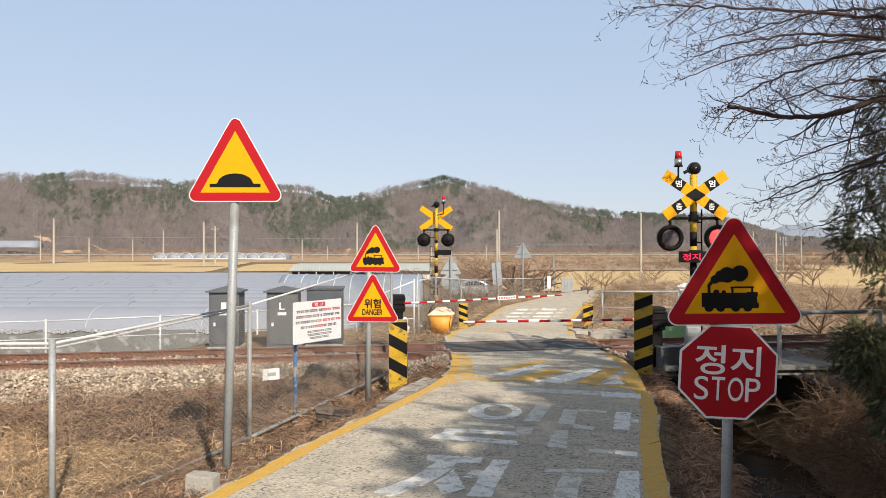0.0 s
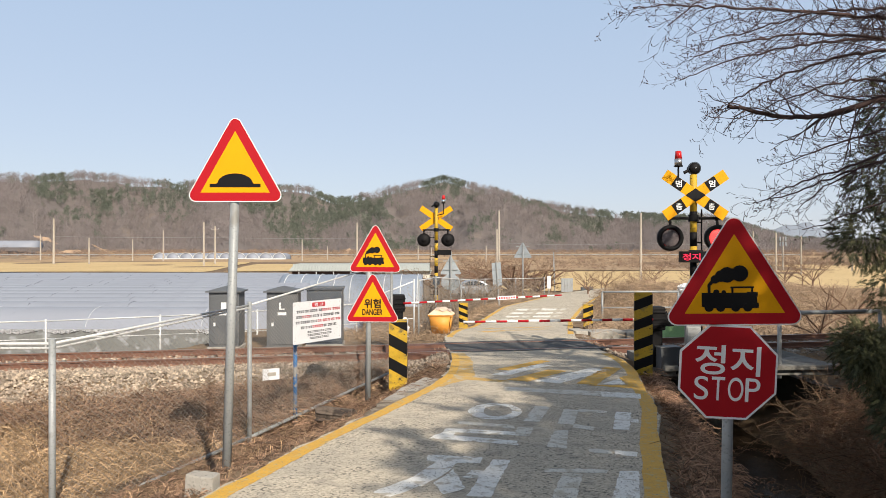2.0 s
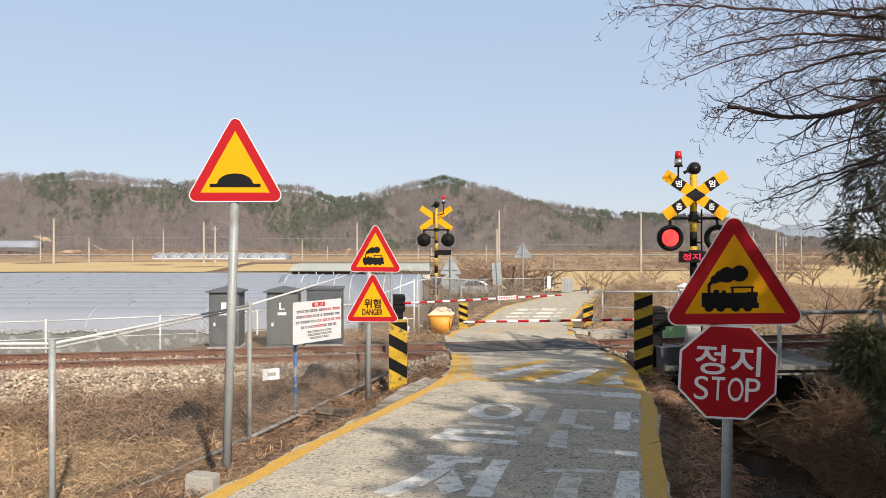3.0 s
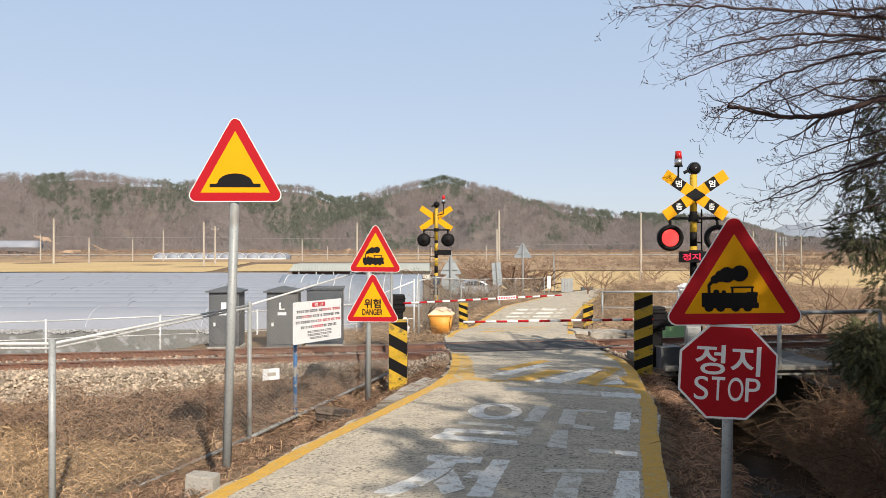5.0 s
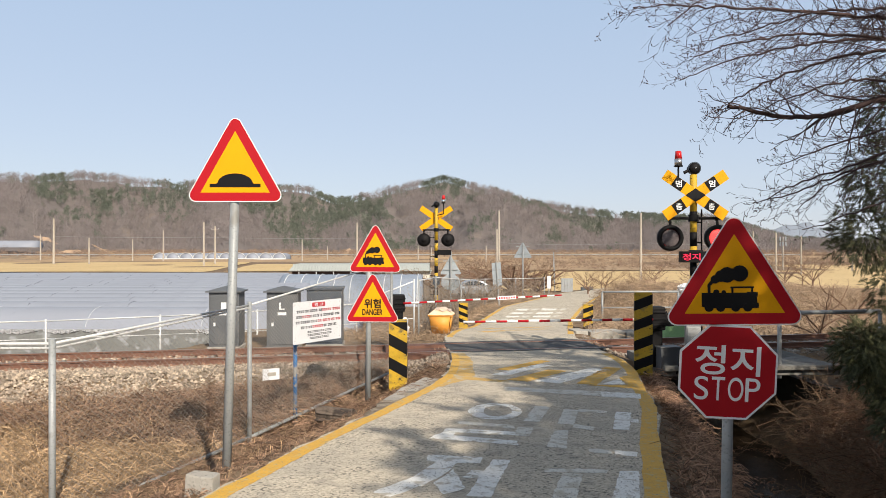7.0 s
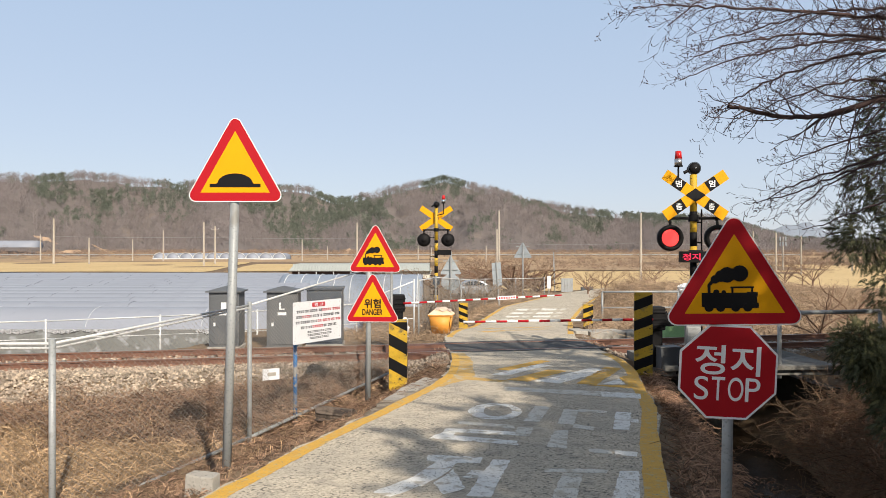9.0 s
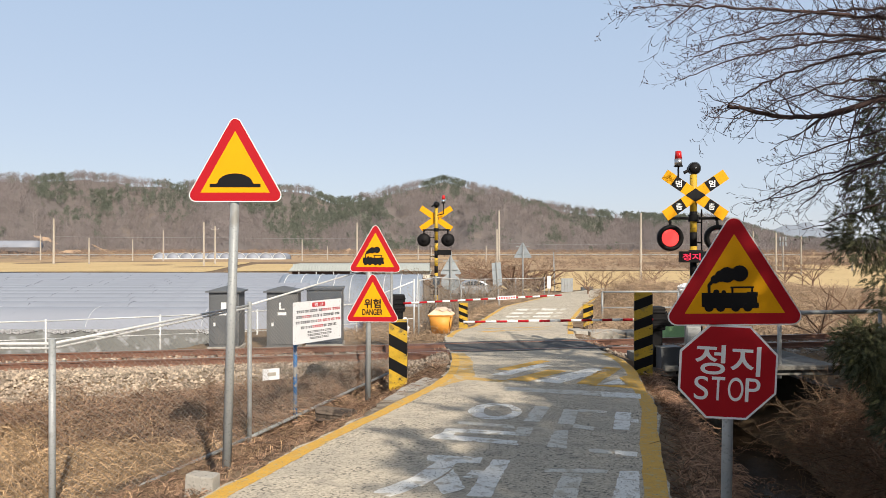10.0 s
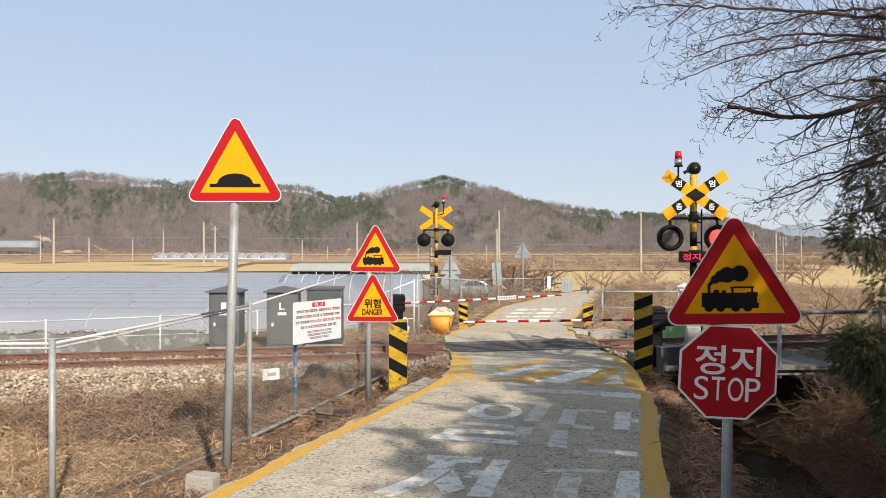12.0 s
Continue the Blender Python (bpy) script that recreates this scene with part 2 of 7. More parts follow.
M_WOODPOLE = mat("concrete_pole", (0.42, 0.37, 0.31), (0.34, 0.3, 0.25), 0.85, scale=2, fine=20, bump=0)
M_GREEN_BOX = mat("pale_green_paint", (0.3, 0.5, 0.22), (0.25, 0.42, 0.19), 0.6, scale=4, fine=40, bump=0.05)
M_WATER = mat("ditch_water", (0.016, 0.011, 0.008), (0.03, 0.02, 0.012), 0.22, scale=3, fine=20, bump=0.2, spec=0.25)
# deck and coping concrete, darkened and blotched in colour to stand for shade
M_DECK = mat("shade_toned_deck_concrete", (0.2, 0.19, 0.17), (0.13, 0.125, 0.115), 0.9, scale=2.5, fine=30, bump=0.4, stain=(0.075, 0.07, 0.06), stain_scale=2.2, stain_at=0.55)
M_CAR = mat("silver_car_paint", (0.5, 0.52, 0.54), (0.46, 0.48, 0.5), 0.25, 0.6, fine=60, bump=0)
M_GLASS = mat("dark_car_glass", (0.03, 0.035, 0.04), rough=0.08, bump=0)
M_LOG = mat("weathered_log", (0.15, 0.115, 0.09), (0.075, 0.058, 0.046), 0.9, scale=14, fine=60, bump=0.8, stain=(0.04, 0.03, 0.025), stain_scale=10, stain_at=0.55)


# ---------- mesh helpers ----------
def part(name, bm, material, parent=None, label="", smooth=False):
    me = bpy.data.meshes.new(name)
    bmesh.ops.recalc_face_normals(bm, faces=bm.faces)
    bm.to_mesh(me)
    bm.free()
    me.materials.append(material)
    if smooth:
        me.polygons.foreach_set("use_smooth", [True] * len(me.polygons))
    ob = new(name, me)
    ob.parent = parent
    if label:
        tagged(ob, label)
    return ob


def soup(name, verts, faces, material, parent=None, label="", smooth=False):
    """One mesh from big arrays: verts (n, 3), faces (m, k)."""
    verts, faces = np.asarray(verts, np.float32), np.asarray(faces, np.int32)
    k = faces.shape[1]
    me = bpy.data.meshes.new(name)
    me.vertices.add(len(verts))
    me.vertices.foreach_set("co", verts.ravel())
    me.loops.add(faces.size)
    me.loops.foreach_set("vertex_index", faces.ravel())
    me.polygons.add(len(faces))
    me.polygons.foreach_set("loop_start", np.arange(0, faces.size, k, dtype=np.int32))
    me.polygons.foreach_set("use_smooth", np.full(len(faces), smooth, bool))
    me.update(calc_edges=True)
    me.materials.append(material)
    ob = new(name, me)
    ob.parent = parent
    if label:
        tagged(ob, label)
    return ob


FAR = 1.538


def plan(x, y, z, unit):
    """Metres from a sketch plan whose unit is so many metres; its heights count from 1.7 units under the eye."""
    return x * unit, y * unit, 1.6 + (z - 1.7) * unit


def thing(name, x, y, z, label, category, group="", turn=0.0, kind="", unit=1.0):
    e = new(name)
    e.empty_display_size = 0.1
    e.matrix_world = pose(*plan(x, y, z, unit), 0, 0, turn) @ Matrix.Scale(unit, 4)
    return tagged(e, label, category, group, kind)


def bm_box(size, at=(0, 0, 0), rot=(0, 0, 0), bevel=0.0, bm=None):
    bm = bm or bmesh.new()
    m = pose(*at, *rot) @ Matrix.Diagonal((*size, 1))
    r = bmesh.ops.create_cube(bm, size=1, matrix=m)
    if bevel:
        es = list({e for v in r["verts"] for e in v.link_edges})
        bmesh.ops.bevel(bm, geom=es, offset=bevel, segments=2, affect="EDGES", profile=0.6)
    return bm


def bm_rod(p0, p1, r0, r1=None, n=10, bm=None, caps=True):
    bm = bm or bmesh.new()
    p0, p1 = Vector(p0), Vector(p1)
    d = p1 - p0
    m = Matrix.Translation((p0 + p1) / 2) @ d.to_track_quat("Z", "Y").to_matrix().to_4x4()
    bmesh.ops.create_cone(bm, cap_ends=caps, segments=n, radius1=r0, radius2=r0 if r1 is None else r1, depth=d.length, matrix=m)
    return bm


def bm_path(points, r, n=8, bm=None):
    bm = bm or bmesh.new()
    for a, b in zip(points, points[1:]):
        bm_rod(a, b, r, r, n, bm)
    return bm


def bm_slab(outline, thick, m=None, bevel=0.0, bm=None):
    """An outline in x, z pushed back along +y by thick (front at y = 0)."""
    bm = bm or bmesh.new()
    m = m or Matrix()
    front = [bm.verts.new(m @ Vector((x, 0, z))) for x, z in outline]
    back = [bm.verts.new(m @ Vector((x, thick, z))) for x, z in outline]
    f = bm.faces.new(front)
    bm.faces.new(list(reversed(back)))
    k = len(front)
    for i in range(k):
        bm.faces.new((front[i], back[i], back[(i + 1) % k], front[(i + 1) % k]))
    return bm


def bm_dome(r, depth, at, axis, n=20, rings=5, bm=None):
    """A bulging cap of that radius and depth, opening away from axis."""
    bm = bm or bmesh.new()
    m = Matrix.Translation(at) @ Vector(axis).to_track_quat("Z", "Y").to_matrix().to_4x4()
    rows = []
    for i in range(rings):
        a = i / rings * math.pi / 2
        rows.append([bm.verts.new(m @ Vector((r * math.cos(a) * math.cos(t), r * math.cos(a) * math.sin(t), depth * math.sin(a))))
                     for t in (2 * math.pi * j / n for j in range(n))])
    tip = bm.verts.new(m @ Vector((0, 0, depth)))
    for a, b in zip(rows, rows[1:]):
        for j in range(n):
            bm.faces.new((a[j], a[(j + 1) % n], b[(j + 1) % n], b[j]))
    for j in range(n):
        bm.faces.new((rows[-1][j], rows[-1][(j + 1) % n], tip))
    return bm


def rounded(points, r, steps=6):
    """The outline with its corners rounded to the radius r."""
    out, k = [], len(points)
    for i in range(k):
        p, a, b = (Vector(points[j % k]) for j in (i, i - 1, i + 1))
        u, v = (a - p).normalized(), (b - p).normalized()
        half = math.acos(max(-1, min(1, u.dot(v)))) / 2
        d = r / math.tan(half)
        c = p + (u + v).normalized() * (r / math.sin(half))
        s, e = p + u * d - c, p + v * d - c
        a0 = math.atan2(s.y, s.x)
        sweep = (math.atan2(e.y, e.x) - a0 + math.pi) % (2 * math.pi) - math.pi
        for q in range(steps + 1):
            t = a0 + sweep * q / steps
            out.append((c.x + r * math.cos(t), c.y + r * math.sin(t)))
    return out


def lettering(text, material, parent, name, width, height, at, thick=0.002, rot=(90, 0, 0), label="", bold=0.0, tilt=0.0):
    """Raised lettering fitted to a width and height, centred at a place in the parent's space."""
    cu = bpy.data.curves.new(name, "FONT")
    cu.body, cu.size, cu.extrude, cu.offset = text, 1.0, 0.001, bold
    cu.align_x, cu.align_y = "CENTER", "CENTER"
    tmp = new("lettering_form", cu)
    dg = bpy.context.evaluated_depsgraph_get()
    me = bpy.data.meshes.new_from_object(tmp.evaluated_get(dg))
    bpy.data.objects.remove(tmp)
    co = np.empty(len(me.vertices) * 3, np.float32)
    me.vertices.foreach_get("co", co)
    co = co.reshape(-1, 3)
    lo, hi = co.min(0), co.max(0)
    size = np.maximum(hi - lo, 1e-6)
    co = (co - (lo + hi) / 2) / size * np.array([width, height, thick])
    me.vertices.foreach_set("co", co.astype(np.float32).ravel())
    me.name = name
    me.materials.clear()
    me.materials.append(material)
    me.update()
    ob = new(name, me)
    ob.parent = parent
    ob.matrix_basis = pose(*at, tilt, 0, 0) @ pose(0, 0, 0, *rot)
    if label:
        tagged(ob, label)
    return ob


def smooth01(a, b, v):
    t = np.clip((np.asarray(v, float) - a) / (b - a), 0, 1)
    return t * t * (3 - 2 * t)


rng = np.random.default_rng(7)


def value_noise(x, y, seed=0):
    """Smooth lattice noise between -1 and 1 for arrays."""
    def h(i, j):
        v = np.sin(i * 127.1 + j * 311.7 + seed * 74.7) * 43758.5453
        return (v - np.floor(v)) * 2 - 1
    xi, yi = np.floor(x), np.floor(y)
    fx, fy = x - xi, y - yi
    fx, fy = fx * fx * (3 - 2 * fx), fy * fy * (3 - 2 * fy)
    a = h(xi, yi) * (1 - fx) + h(xi + 1, yi) * fx
    b = h(xi, yi + 1) * (1 - fx) + h(xi + 1, yi + 1) * fx
    return a * (1 - fy) + b * fy


# ---------- lie of the land ----------
EDGE_Y = [-30, 0, 2.1, 5.2, 7.1, 9.15, 11.3, 13.0, 15.4, 18.4, 20, 23, 29.2, 38.5, 46.9, 53.8, 63]
EDGE_L = [-12, -3.2, -2.65, -1.86, -1.4, -0.8, -0.22, 0.09, 0.18, 0.14, 0.03, 0.46, 1.46, 3.4, 6.6, 9.5, 16.1]
EDGE_R = [-8, 0.42, 0.92, 1.73, 2.25, 2.88, 3.31, 3.71, 4.08, 4.12, 3.85, 4.4, 5.54, 8.0, 10.6, 12.9, 20.8]


def road_l(y):
    return (np.interp(y - 0.5, EDGE_Y, EDGE_L) + np.interp(y, EDGE_Y, EDGE_L) + np.interp(y + 0.5, EDGE_Y, EDGE_L)) / 3


def road_r(y):
    return (np.interp(y - 0.5, EDGE_Y, EDGE_R) + np.interp(y, EDGE_Y, EDGE_R) + np.interp(y + 0.5, EDGE_Y, EDGE_R)) / 3


def road_z(y):
    """The lane falls gently to the rails, lies level over them and dips again."""
    y = np.asarray(y, float)
    return -0.058 * np.clip(y, -30, 17.4) - 0.54 * smooth01(20.3, 29.2, y) - 0.31 * smooth01(29.2, 55, y)


RAIL_TOP = -1.005


def track_mid(x):
    return 18.1 + 0.18 * x


def land(x, y):
    x, y = np.asarray(x, float), np.asarray(y, float)
    t = (y - track_mid(x)) * 0.984
    yc = np.clip(y, -30, 63)
    dl, dr, rz = road_l(yc) - x, x - road_r(yc), road_z(yc)
    bumps = 0.06 * value_noise(x * 1.1, y * 1.1, 3) + 0.04 * value_noise(x * 2.7, y * 2.7, 5)
    # left: verge, then lower rough ground; beyond the line a yard that falls to the fields
    left = rz - 0.06 - 0.45 * smooth01(0.1, 1.5, dl) - 0.25 * smooth01(1.2, 6, dl) + bumps * smooth01(0.2, 1, dl)
    yard = -1.66 + bumps
    field = -4.1 + 0.3 * bumps
    fall = np.maximum(smooth01(25.5, 35, y + 0.25 * np.clip(x, -30, 0)) * smooth01(0.9, 6.0, dl), smooth01(5.0, 10, t) * smooth01(7.7, 11.5, -x))
    far_left = np.minimum(rz - 0.05, yard + (field - yard) * fall)
    lft = np.where(t > 1.6, far_left, left)
    # right: shoulder, ditch, bank
    prof = np.interp(dr, [0, 0.17, 0.5, 1.0, 1.5, 3.0, 3.9, 5, 8], [-0.06, -0.14, -0.3, -1.1, -1.85, -1.85, -1.1, -0.35, 0.0])
    ditch = rz + prof + bumps * smooth01(0.2, 0.8, dr)
    banks = -1.66 + bumps + 1.1 * np.exp(-((x - 11) / 4.6) ** 2 - ((y - 38.5) / 5.4) ** 2) + 0.8 * np.exp(-((x - 20) / 6) ** 2 - ((y - 41.5) / 7.7) ** 2)
    base_r = np.minimum(rz - 0.06, -1.06)
    far_right = base_r + (banks - base_r) * smooth01(0.15, 1.8, dr) - 1.6 * smooth01(52, 92, y)
    culvert = np.clip(np.minimum(smooth01(1.4, 1.9, dr), 1 - smooth01(3.0, 3.5, dr)), 0, 1) * (y < 22.4)
    rgt = np.where(t < -2.4, ditch, np.where(culvert > 0.02, far_right + (-2.75 - far_right) * culvert, far_right))
    z = np.where(dl > -0.3, lft, np.where(dr > -0.3, rgt, rz - 0.12))
    # track bed
    bed = RAIL_TOP - 0.2 - np.maximum(0, np.abs(t) - 1.55) / 1.5
    keep = ((dl > 0.0) | (dr > 3.6)) & (np.abs(t) < 4.0)
    z = np.where(keep, np.maximum(z, bed), z)
    # the plain settles to field level far off
    plain = -4.1 + 0.2 * value_noise(x * 0.05, y * 0.05, 9)
    away = np.maximum(smooth01(58, 92, y), np.maximum(smooth01(40, 90, np.abs(x)), smooth01(40, 90, -y)))
    z = z + (plain - z) * away
    # a low terrace where a car stands
    off = np.maximum(np.maximum(0.4 - x, x - 5.5), np.maximum(58 - y, y - 64))
    return np.maximum(z, np.where(x < road_l(yc) - 0.4, -2.65 - 0.8 * np.maximum(0, off), -99))


def axis(*runs):
    return np.unique(np.concatenate([np.arange(a, b, s) for a, b, s in runs]).round(4))


gx = axis((-3000, -300, 300), (-300, -60, 30), (-60, -20, 2.5), (-20, -11, 0.4), (-11, 12, 0.16), (12, 24, 0.4), (24, 60, 2.5), (60, 300, 30), (300, 3001, 300))
gy = axis((-300, -20, 40), (-20, 2, 2), (2, 24, 0.16), (24, 48, 0.5), (48, 100, 2.5), (100, 300, 20), (300, 3001, 300))
GX, GY = np.meshgrid(gx, gy)
gv = np.stack([GX, GY, land(GX, GY)], -1).reshape(-1, 3)
nx, ny = len(gx), len(gy)
ii, jj = np.meshgrid(np.arange(nx - 1), np.arange(ny - 1))
q = (jj * nx + ii).ravel()
ground = soup("ground", gv, np.stack([q, q + 1, q + 1 + nx, q + nx], -1), M_GROUND, smooth=True)
tagged(ground, "dry brown earth with ditch, verges and field level", "ground", kind="structure")


# ---------- the lane ----------
def ribbon(ys, xa, xb, za, zb):
    """A strip between two edges, as arrays."""
    v = np.concatenate([np.stack([xa, ys, za], -1), np.stack([xb, ys, zb], -1)])
    k = len(ys)
    i = np.arange(k - 1)
    return v, np.stack([i, i + k, i + k + 1, i + 1], -1)


def lane_strip(name, ys, xa, xb, lift, depth, material, parent=None):
    z = road_z(ys) + lift
    n_y = len(ys)
    rows = [(xa, z - depth), (xa, z), (xb, z), (xb, z - depth)]
    v = np.concatenate([np.stack([x, ys, zz], -1) for x, zz in rows])
    i = np.arange(n_y - 1)
    f = np.concatenate([np.stack([i + a * n_y, i + (a + 1) * n_y, i + (a + 1) * n_y + 1, i + a * n_y + 1], -1) for a in range(3)])
    return soup(name, v, f, material, parent)


def wobble(ys, amp, seed):
    return amp * value_noise(ys * 2.2, ys * 0 + seed, seed) + amp * 0.6 * value_noise(ys * 7, ys * 0 + seed, seed + 1)


ys = np.arange(-25, 63, 0.1)
road = lane_strip("road", ys, road_l(ys) - wobble(ys, 0.05, 2), road_r(ys) + wobble(ys, 0.025, 4), 0, 0.6, M_CONCRETE_ROAD)
tagged(road, "narrow worn concrete lane leading over the crossing", "road", kind="structure")
for a, b in ((-3, 16.9), (20.2, 51)):
    yl = np.arange(a, b, 0.1)
    line = lane_strip("edge_line", yl, road_l(yl) + 0.03 + wobble(yl, 0.012, 6), road_l(yl) + 0.2 + wobble(yl, 0.012, 8), 0.004, 0.003, M_YELLOW_LINE, road)
    tagged(line, "worn yellow edge line")
for a, b in ((-3, 16.9), (21, 51)):
    yl = np.arange(a, b, 0.1)
    line = lane_strip("edge_line", yl, road_r(yl) - 0.2 + wobble(yl, 0.012, 16), road_r(yl) - 0.005 + wobble(yl, 0.012, 18), 0.004, 0.003, M_YELLOW_LINE, road)
    tagged(line, "worn yellow edge line")


def paint_poly(name, pts, material, lift=0.005):
    lift = 0.6 * lift
    bm = bmesh.new()
    top = [bm.verts.new((x, y, float(road_z(y)) + lift)) for x, y in pts]
    low = [bm.verts.new((x, y, float(road_z(y)) + 0.001)) for x, y in pts]
    bm.faces.new(top)
    for i in range(len(pts)):
        bm.faces.new((top[i], low[i], low[(i + 1) % len(pts)], top[(i + 1) % len(pts)]))
    return part(name, bm, material, road)


# yellow hatching before and behind the rails, stop line, road lettering
def ragged(pts, step=0.07, jag=0.008):
    """An outline with worn, slightly broken edges."""
    out = []
    for (xa, ya), (xb, yb) in zip(pts, pts[1:] + pts[:1]):
        k = max(1, int(math.hypot(xb - xa, yb - ya) / step))
        for q in range(k):
            f = q / k
            out.append((xa + (xb - xa) * f + random.gauss(0, jag), ya + (yb - ya) * f + random.gauss(0, jag * 1.6)))
    return out


def bar(x0, y0, x1, y1, w, material, name):
    """A slanting hatch bar from its near to its far end, w wide across the lane."""
    paint_poly(name, ragged([(x0, y0), (x0 + w, y0 - w * 0.6), (x1 + w, y1 - w * 0.6), (x1, y1)], 0.12, 0.007), material, 0.006)


# yellow and white hatching before the rails
for k, (x0, y0, x1, y1, w) in enumerate(((1.04, 13.5, 2.15, 15.2, 0.24), (0.9, 12.7, 2.0, 14.4, 0.26), (1.12, 11.95, 2.08, 13.45, 0.34), (1.57, 11.75, 2.95, 13.7, 0.4), (2.24, 11.5, 3.3, 13.9, 0.3))):
    bar(x0, y0, x1, y1, w, M_WHITE_LINE if k % 2 else M_YELLOW_LINE, "hatch_bar")
paint_poly("hatch_triangle", ragged([(3.13, 12.1), (2.66, 11.42), (3.04, 11.36)], 0.1), M_WHITE_LINE, 0.008)
paint_poly("hatch_field", ragged([(2.37, 11.3), (3.08, 10.92), (3.36, 11.4), (3.5, 12.7), (3.16, 12.25), (3.06, 11.32)], 0.12, 0.008), M_YELLOW_LINE, 0.0065)
yl = np.arange(11.1, 16.9, 0.1)
band = lane_strip("hatch_band", yl, road_l(yl) + 0.1 + wobble(yl, 0.02, 61), road_l(yl) + 0.24 + np.interp(yl, [11.1, 12.2, 14, 16.9], [0.02, 0.34, 0.26, 0.14]) + wobble(yl, 0.03, 62), 0.0025, 0.002, M_YELLOW_FADED, road)
tagged(band, "rubbed yellow band beside the edge line")
paint_poly("hatch_field", ragged([(0.25, 12.45), (0.2, 12.1), (1.1, 11.62), (1.15, 11.82), (0.7, 12.2)], 0.12, 0.006), M_YELLOW_FADED, 0.0055)
for x0, y0, x1, y1 in ((1.1, 21.8, 3.5, 24.0), (1.4, 24.6, 4.0, 26.8)):
    paint_poly("hatch_bar", ragged([(x0, y0), (x0 + 0.3, y0 - 0.15), (x1 + 0.3, y1 - 0.15), (x1, y1)], 0.15, 0.015), M_YELLOW_LINE)
# stop line, rubbed thin in its middle
def letter(material, *corners):
    tagged(paint_poly("road_lettering", ragged(list(corners), 0.05, 0.0045), material, 0.006), "worn white Korean road lettering")


paint_poly("stop_line", ragged([(1.0, 11.1), (0.96, 10.72), (2.39, 10.12), (2.51, 10.58)], 0.07, 0.005), M_WHITE_FADED)
paint_poly("stop_line", ragged([(2.45, 10.6), (3.0, 10.34), (2.87, 9.9), (2.35, 10.1)], 0.07, 0.005), M_WHITE_LINE, 0.008)
# first word on the road, 일단
ring = [(0.68 + 0.35 * math.cos(a) + 0.04 * math.sin(a), 8.91 + 0.58 * math.sin(a)) for a in np.linspace(0, 2 * math.pi, 36)]
hole = [(0.715 + 0.19 * math.cos(a) + 0.04 * math.sin(a), 8.93 + 0.4 * math.sin(a)) for a in np.linspace(2 * math.pi, 0, 36)]
tagged(paint_poly("road_lettering", [(x + random.gauss(0, 0.006), y + random.gauss(0, 0.01)) for x, y in ring + hole], M_WHITE_LINE, 0.006), "worn white Korean road lettering")
letter(M_WHITE_FADED, (1.26, 9.3), (1.45, 9.21), (1.15, 8.18), (0.97, 8.24))
letter(M_WHITE_FADED, (0.19, 8.24), (0.84, 7.97), (0.82, 7.79), (0.17, 8.07))
letter(M_WHITE_LINE, (0.04, 7.81), (0.8, 7.61), (0.79, 7.44), (0.0, 7.63))
letter(M_WHITE_LINE, (-0.06, 7.5), (0.78, 7.15), (0.77, 6.97), (-0.15, 7.29))
letter(M_WHITE_FADED, (0.86, 7.9), (1.04, 7.84), (0.94, 7.38), (0.78, 7.42))
letter(M_WHITE_LINE, (0.0, 7.62), (0.15, 7.58), (0.12, 7.43), (-0.05, 7.49))
letter(M_WHITE_FADED, (1.6, 9.03), (1.78, 8.96), (1.53, 7.99), (1.36, 8.08))
letter(M_WHITE_FADED, (1.8, 9.04), (2.14, 8.89), (2.09, 8.75), (1.76, 8.85))
letter(M_WHITE_FADED, (1.56, 8.05), (1.75, 7.86), (1.7, 7.68), (1.49, 7.84))
letter(M_WHITE_LINE, (2.24, 8.85), (2.42, 8.78), (2.11, 7.71), (1.94, 7.77))
letter(M_WHITE_LINE, (2.31, 8.37), (2.38, 8.33), (2.33, 8.13), (2.25, 8.16))
letter(M_WHITE_FADED, (1.26, 7.71), (1.41, 7.68), (1.23, 6.81), (1.05, 6.89))
letter(M_WHITE_FADED, (1.46, 6.82), (1.68, 6.74), (1.63, 6.58), (1.43, 6.67))
letter(M_WHITE_LINE, (1.7, 6.74), (1.9, 6.66), (1.85, 6.48), (1.65, 6.57))
# second word, 정지
letter(M_WHITE_LINE, (-0.14, 6.56), (0.37, 6.46), (0.34, 6.24), (-0.16, 6.32))
letter(M_WHITE_LINE, (-0.06, 6.3), (0.13, 6.27), (0.03, 5.9), (-0.16, 5.55), (-0.4, 5.24), (-0.55, 5.36), (-0.25, 5.8))
letter(M_WHITE_LINE, (0.04, 5.88), (0.09, 6.04), (0.18, 5.44), (0.0, 5.3), (-0.08, 5.62))
letter(M_WHITE_LINE, (0.25, 6.01), (0.36, 5.97), (0.33, 5.75), (0.17, 5.77))
letter(M_WHITE_LINE, (0.47, 6.4), (0.62, 6.34), (0.37, 5.23), (0.18, 5.26))
letter(M_WHITE_FADED, (1.04, 5.92), (1.2, 5.87), (1.02, 5.19), (0.83, 5.21))
letter(M_WHITE_FADED, (0.9, 6.06), (1.46, 6.03), (1.42, 5.91), (0.88, 5.94))
letter(M_WHITE_LINE, (1.55, 5.98), (1.71, 5.95), (1.49, 5.16), (1.29, 5.19))
ring = [(0.28 + 0.4 * math.cos(a), 4.5 + 0.5 * math.sin(a)) for a in np.linspace(0, 2 * math.pi, 28)]
hole = [(0.28 + 0.22 * math.cos(a), 4.5 + 0.3 * math.sin(a)) for a in np.linspace(2 * math.pi, 0, 28)]
tagged(paint_poly("road_lettering", ring + hole, M_WHITE_LINE, 0.006), "worn white Korean road lettering")
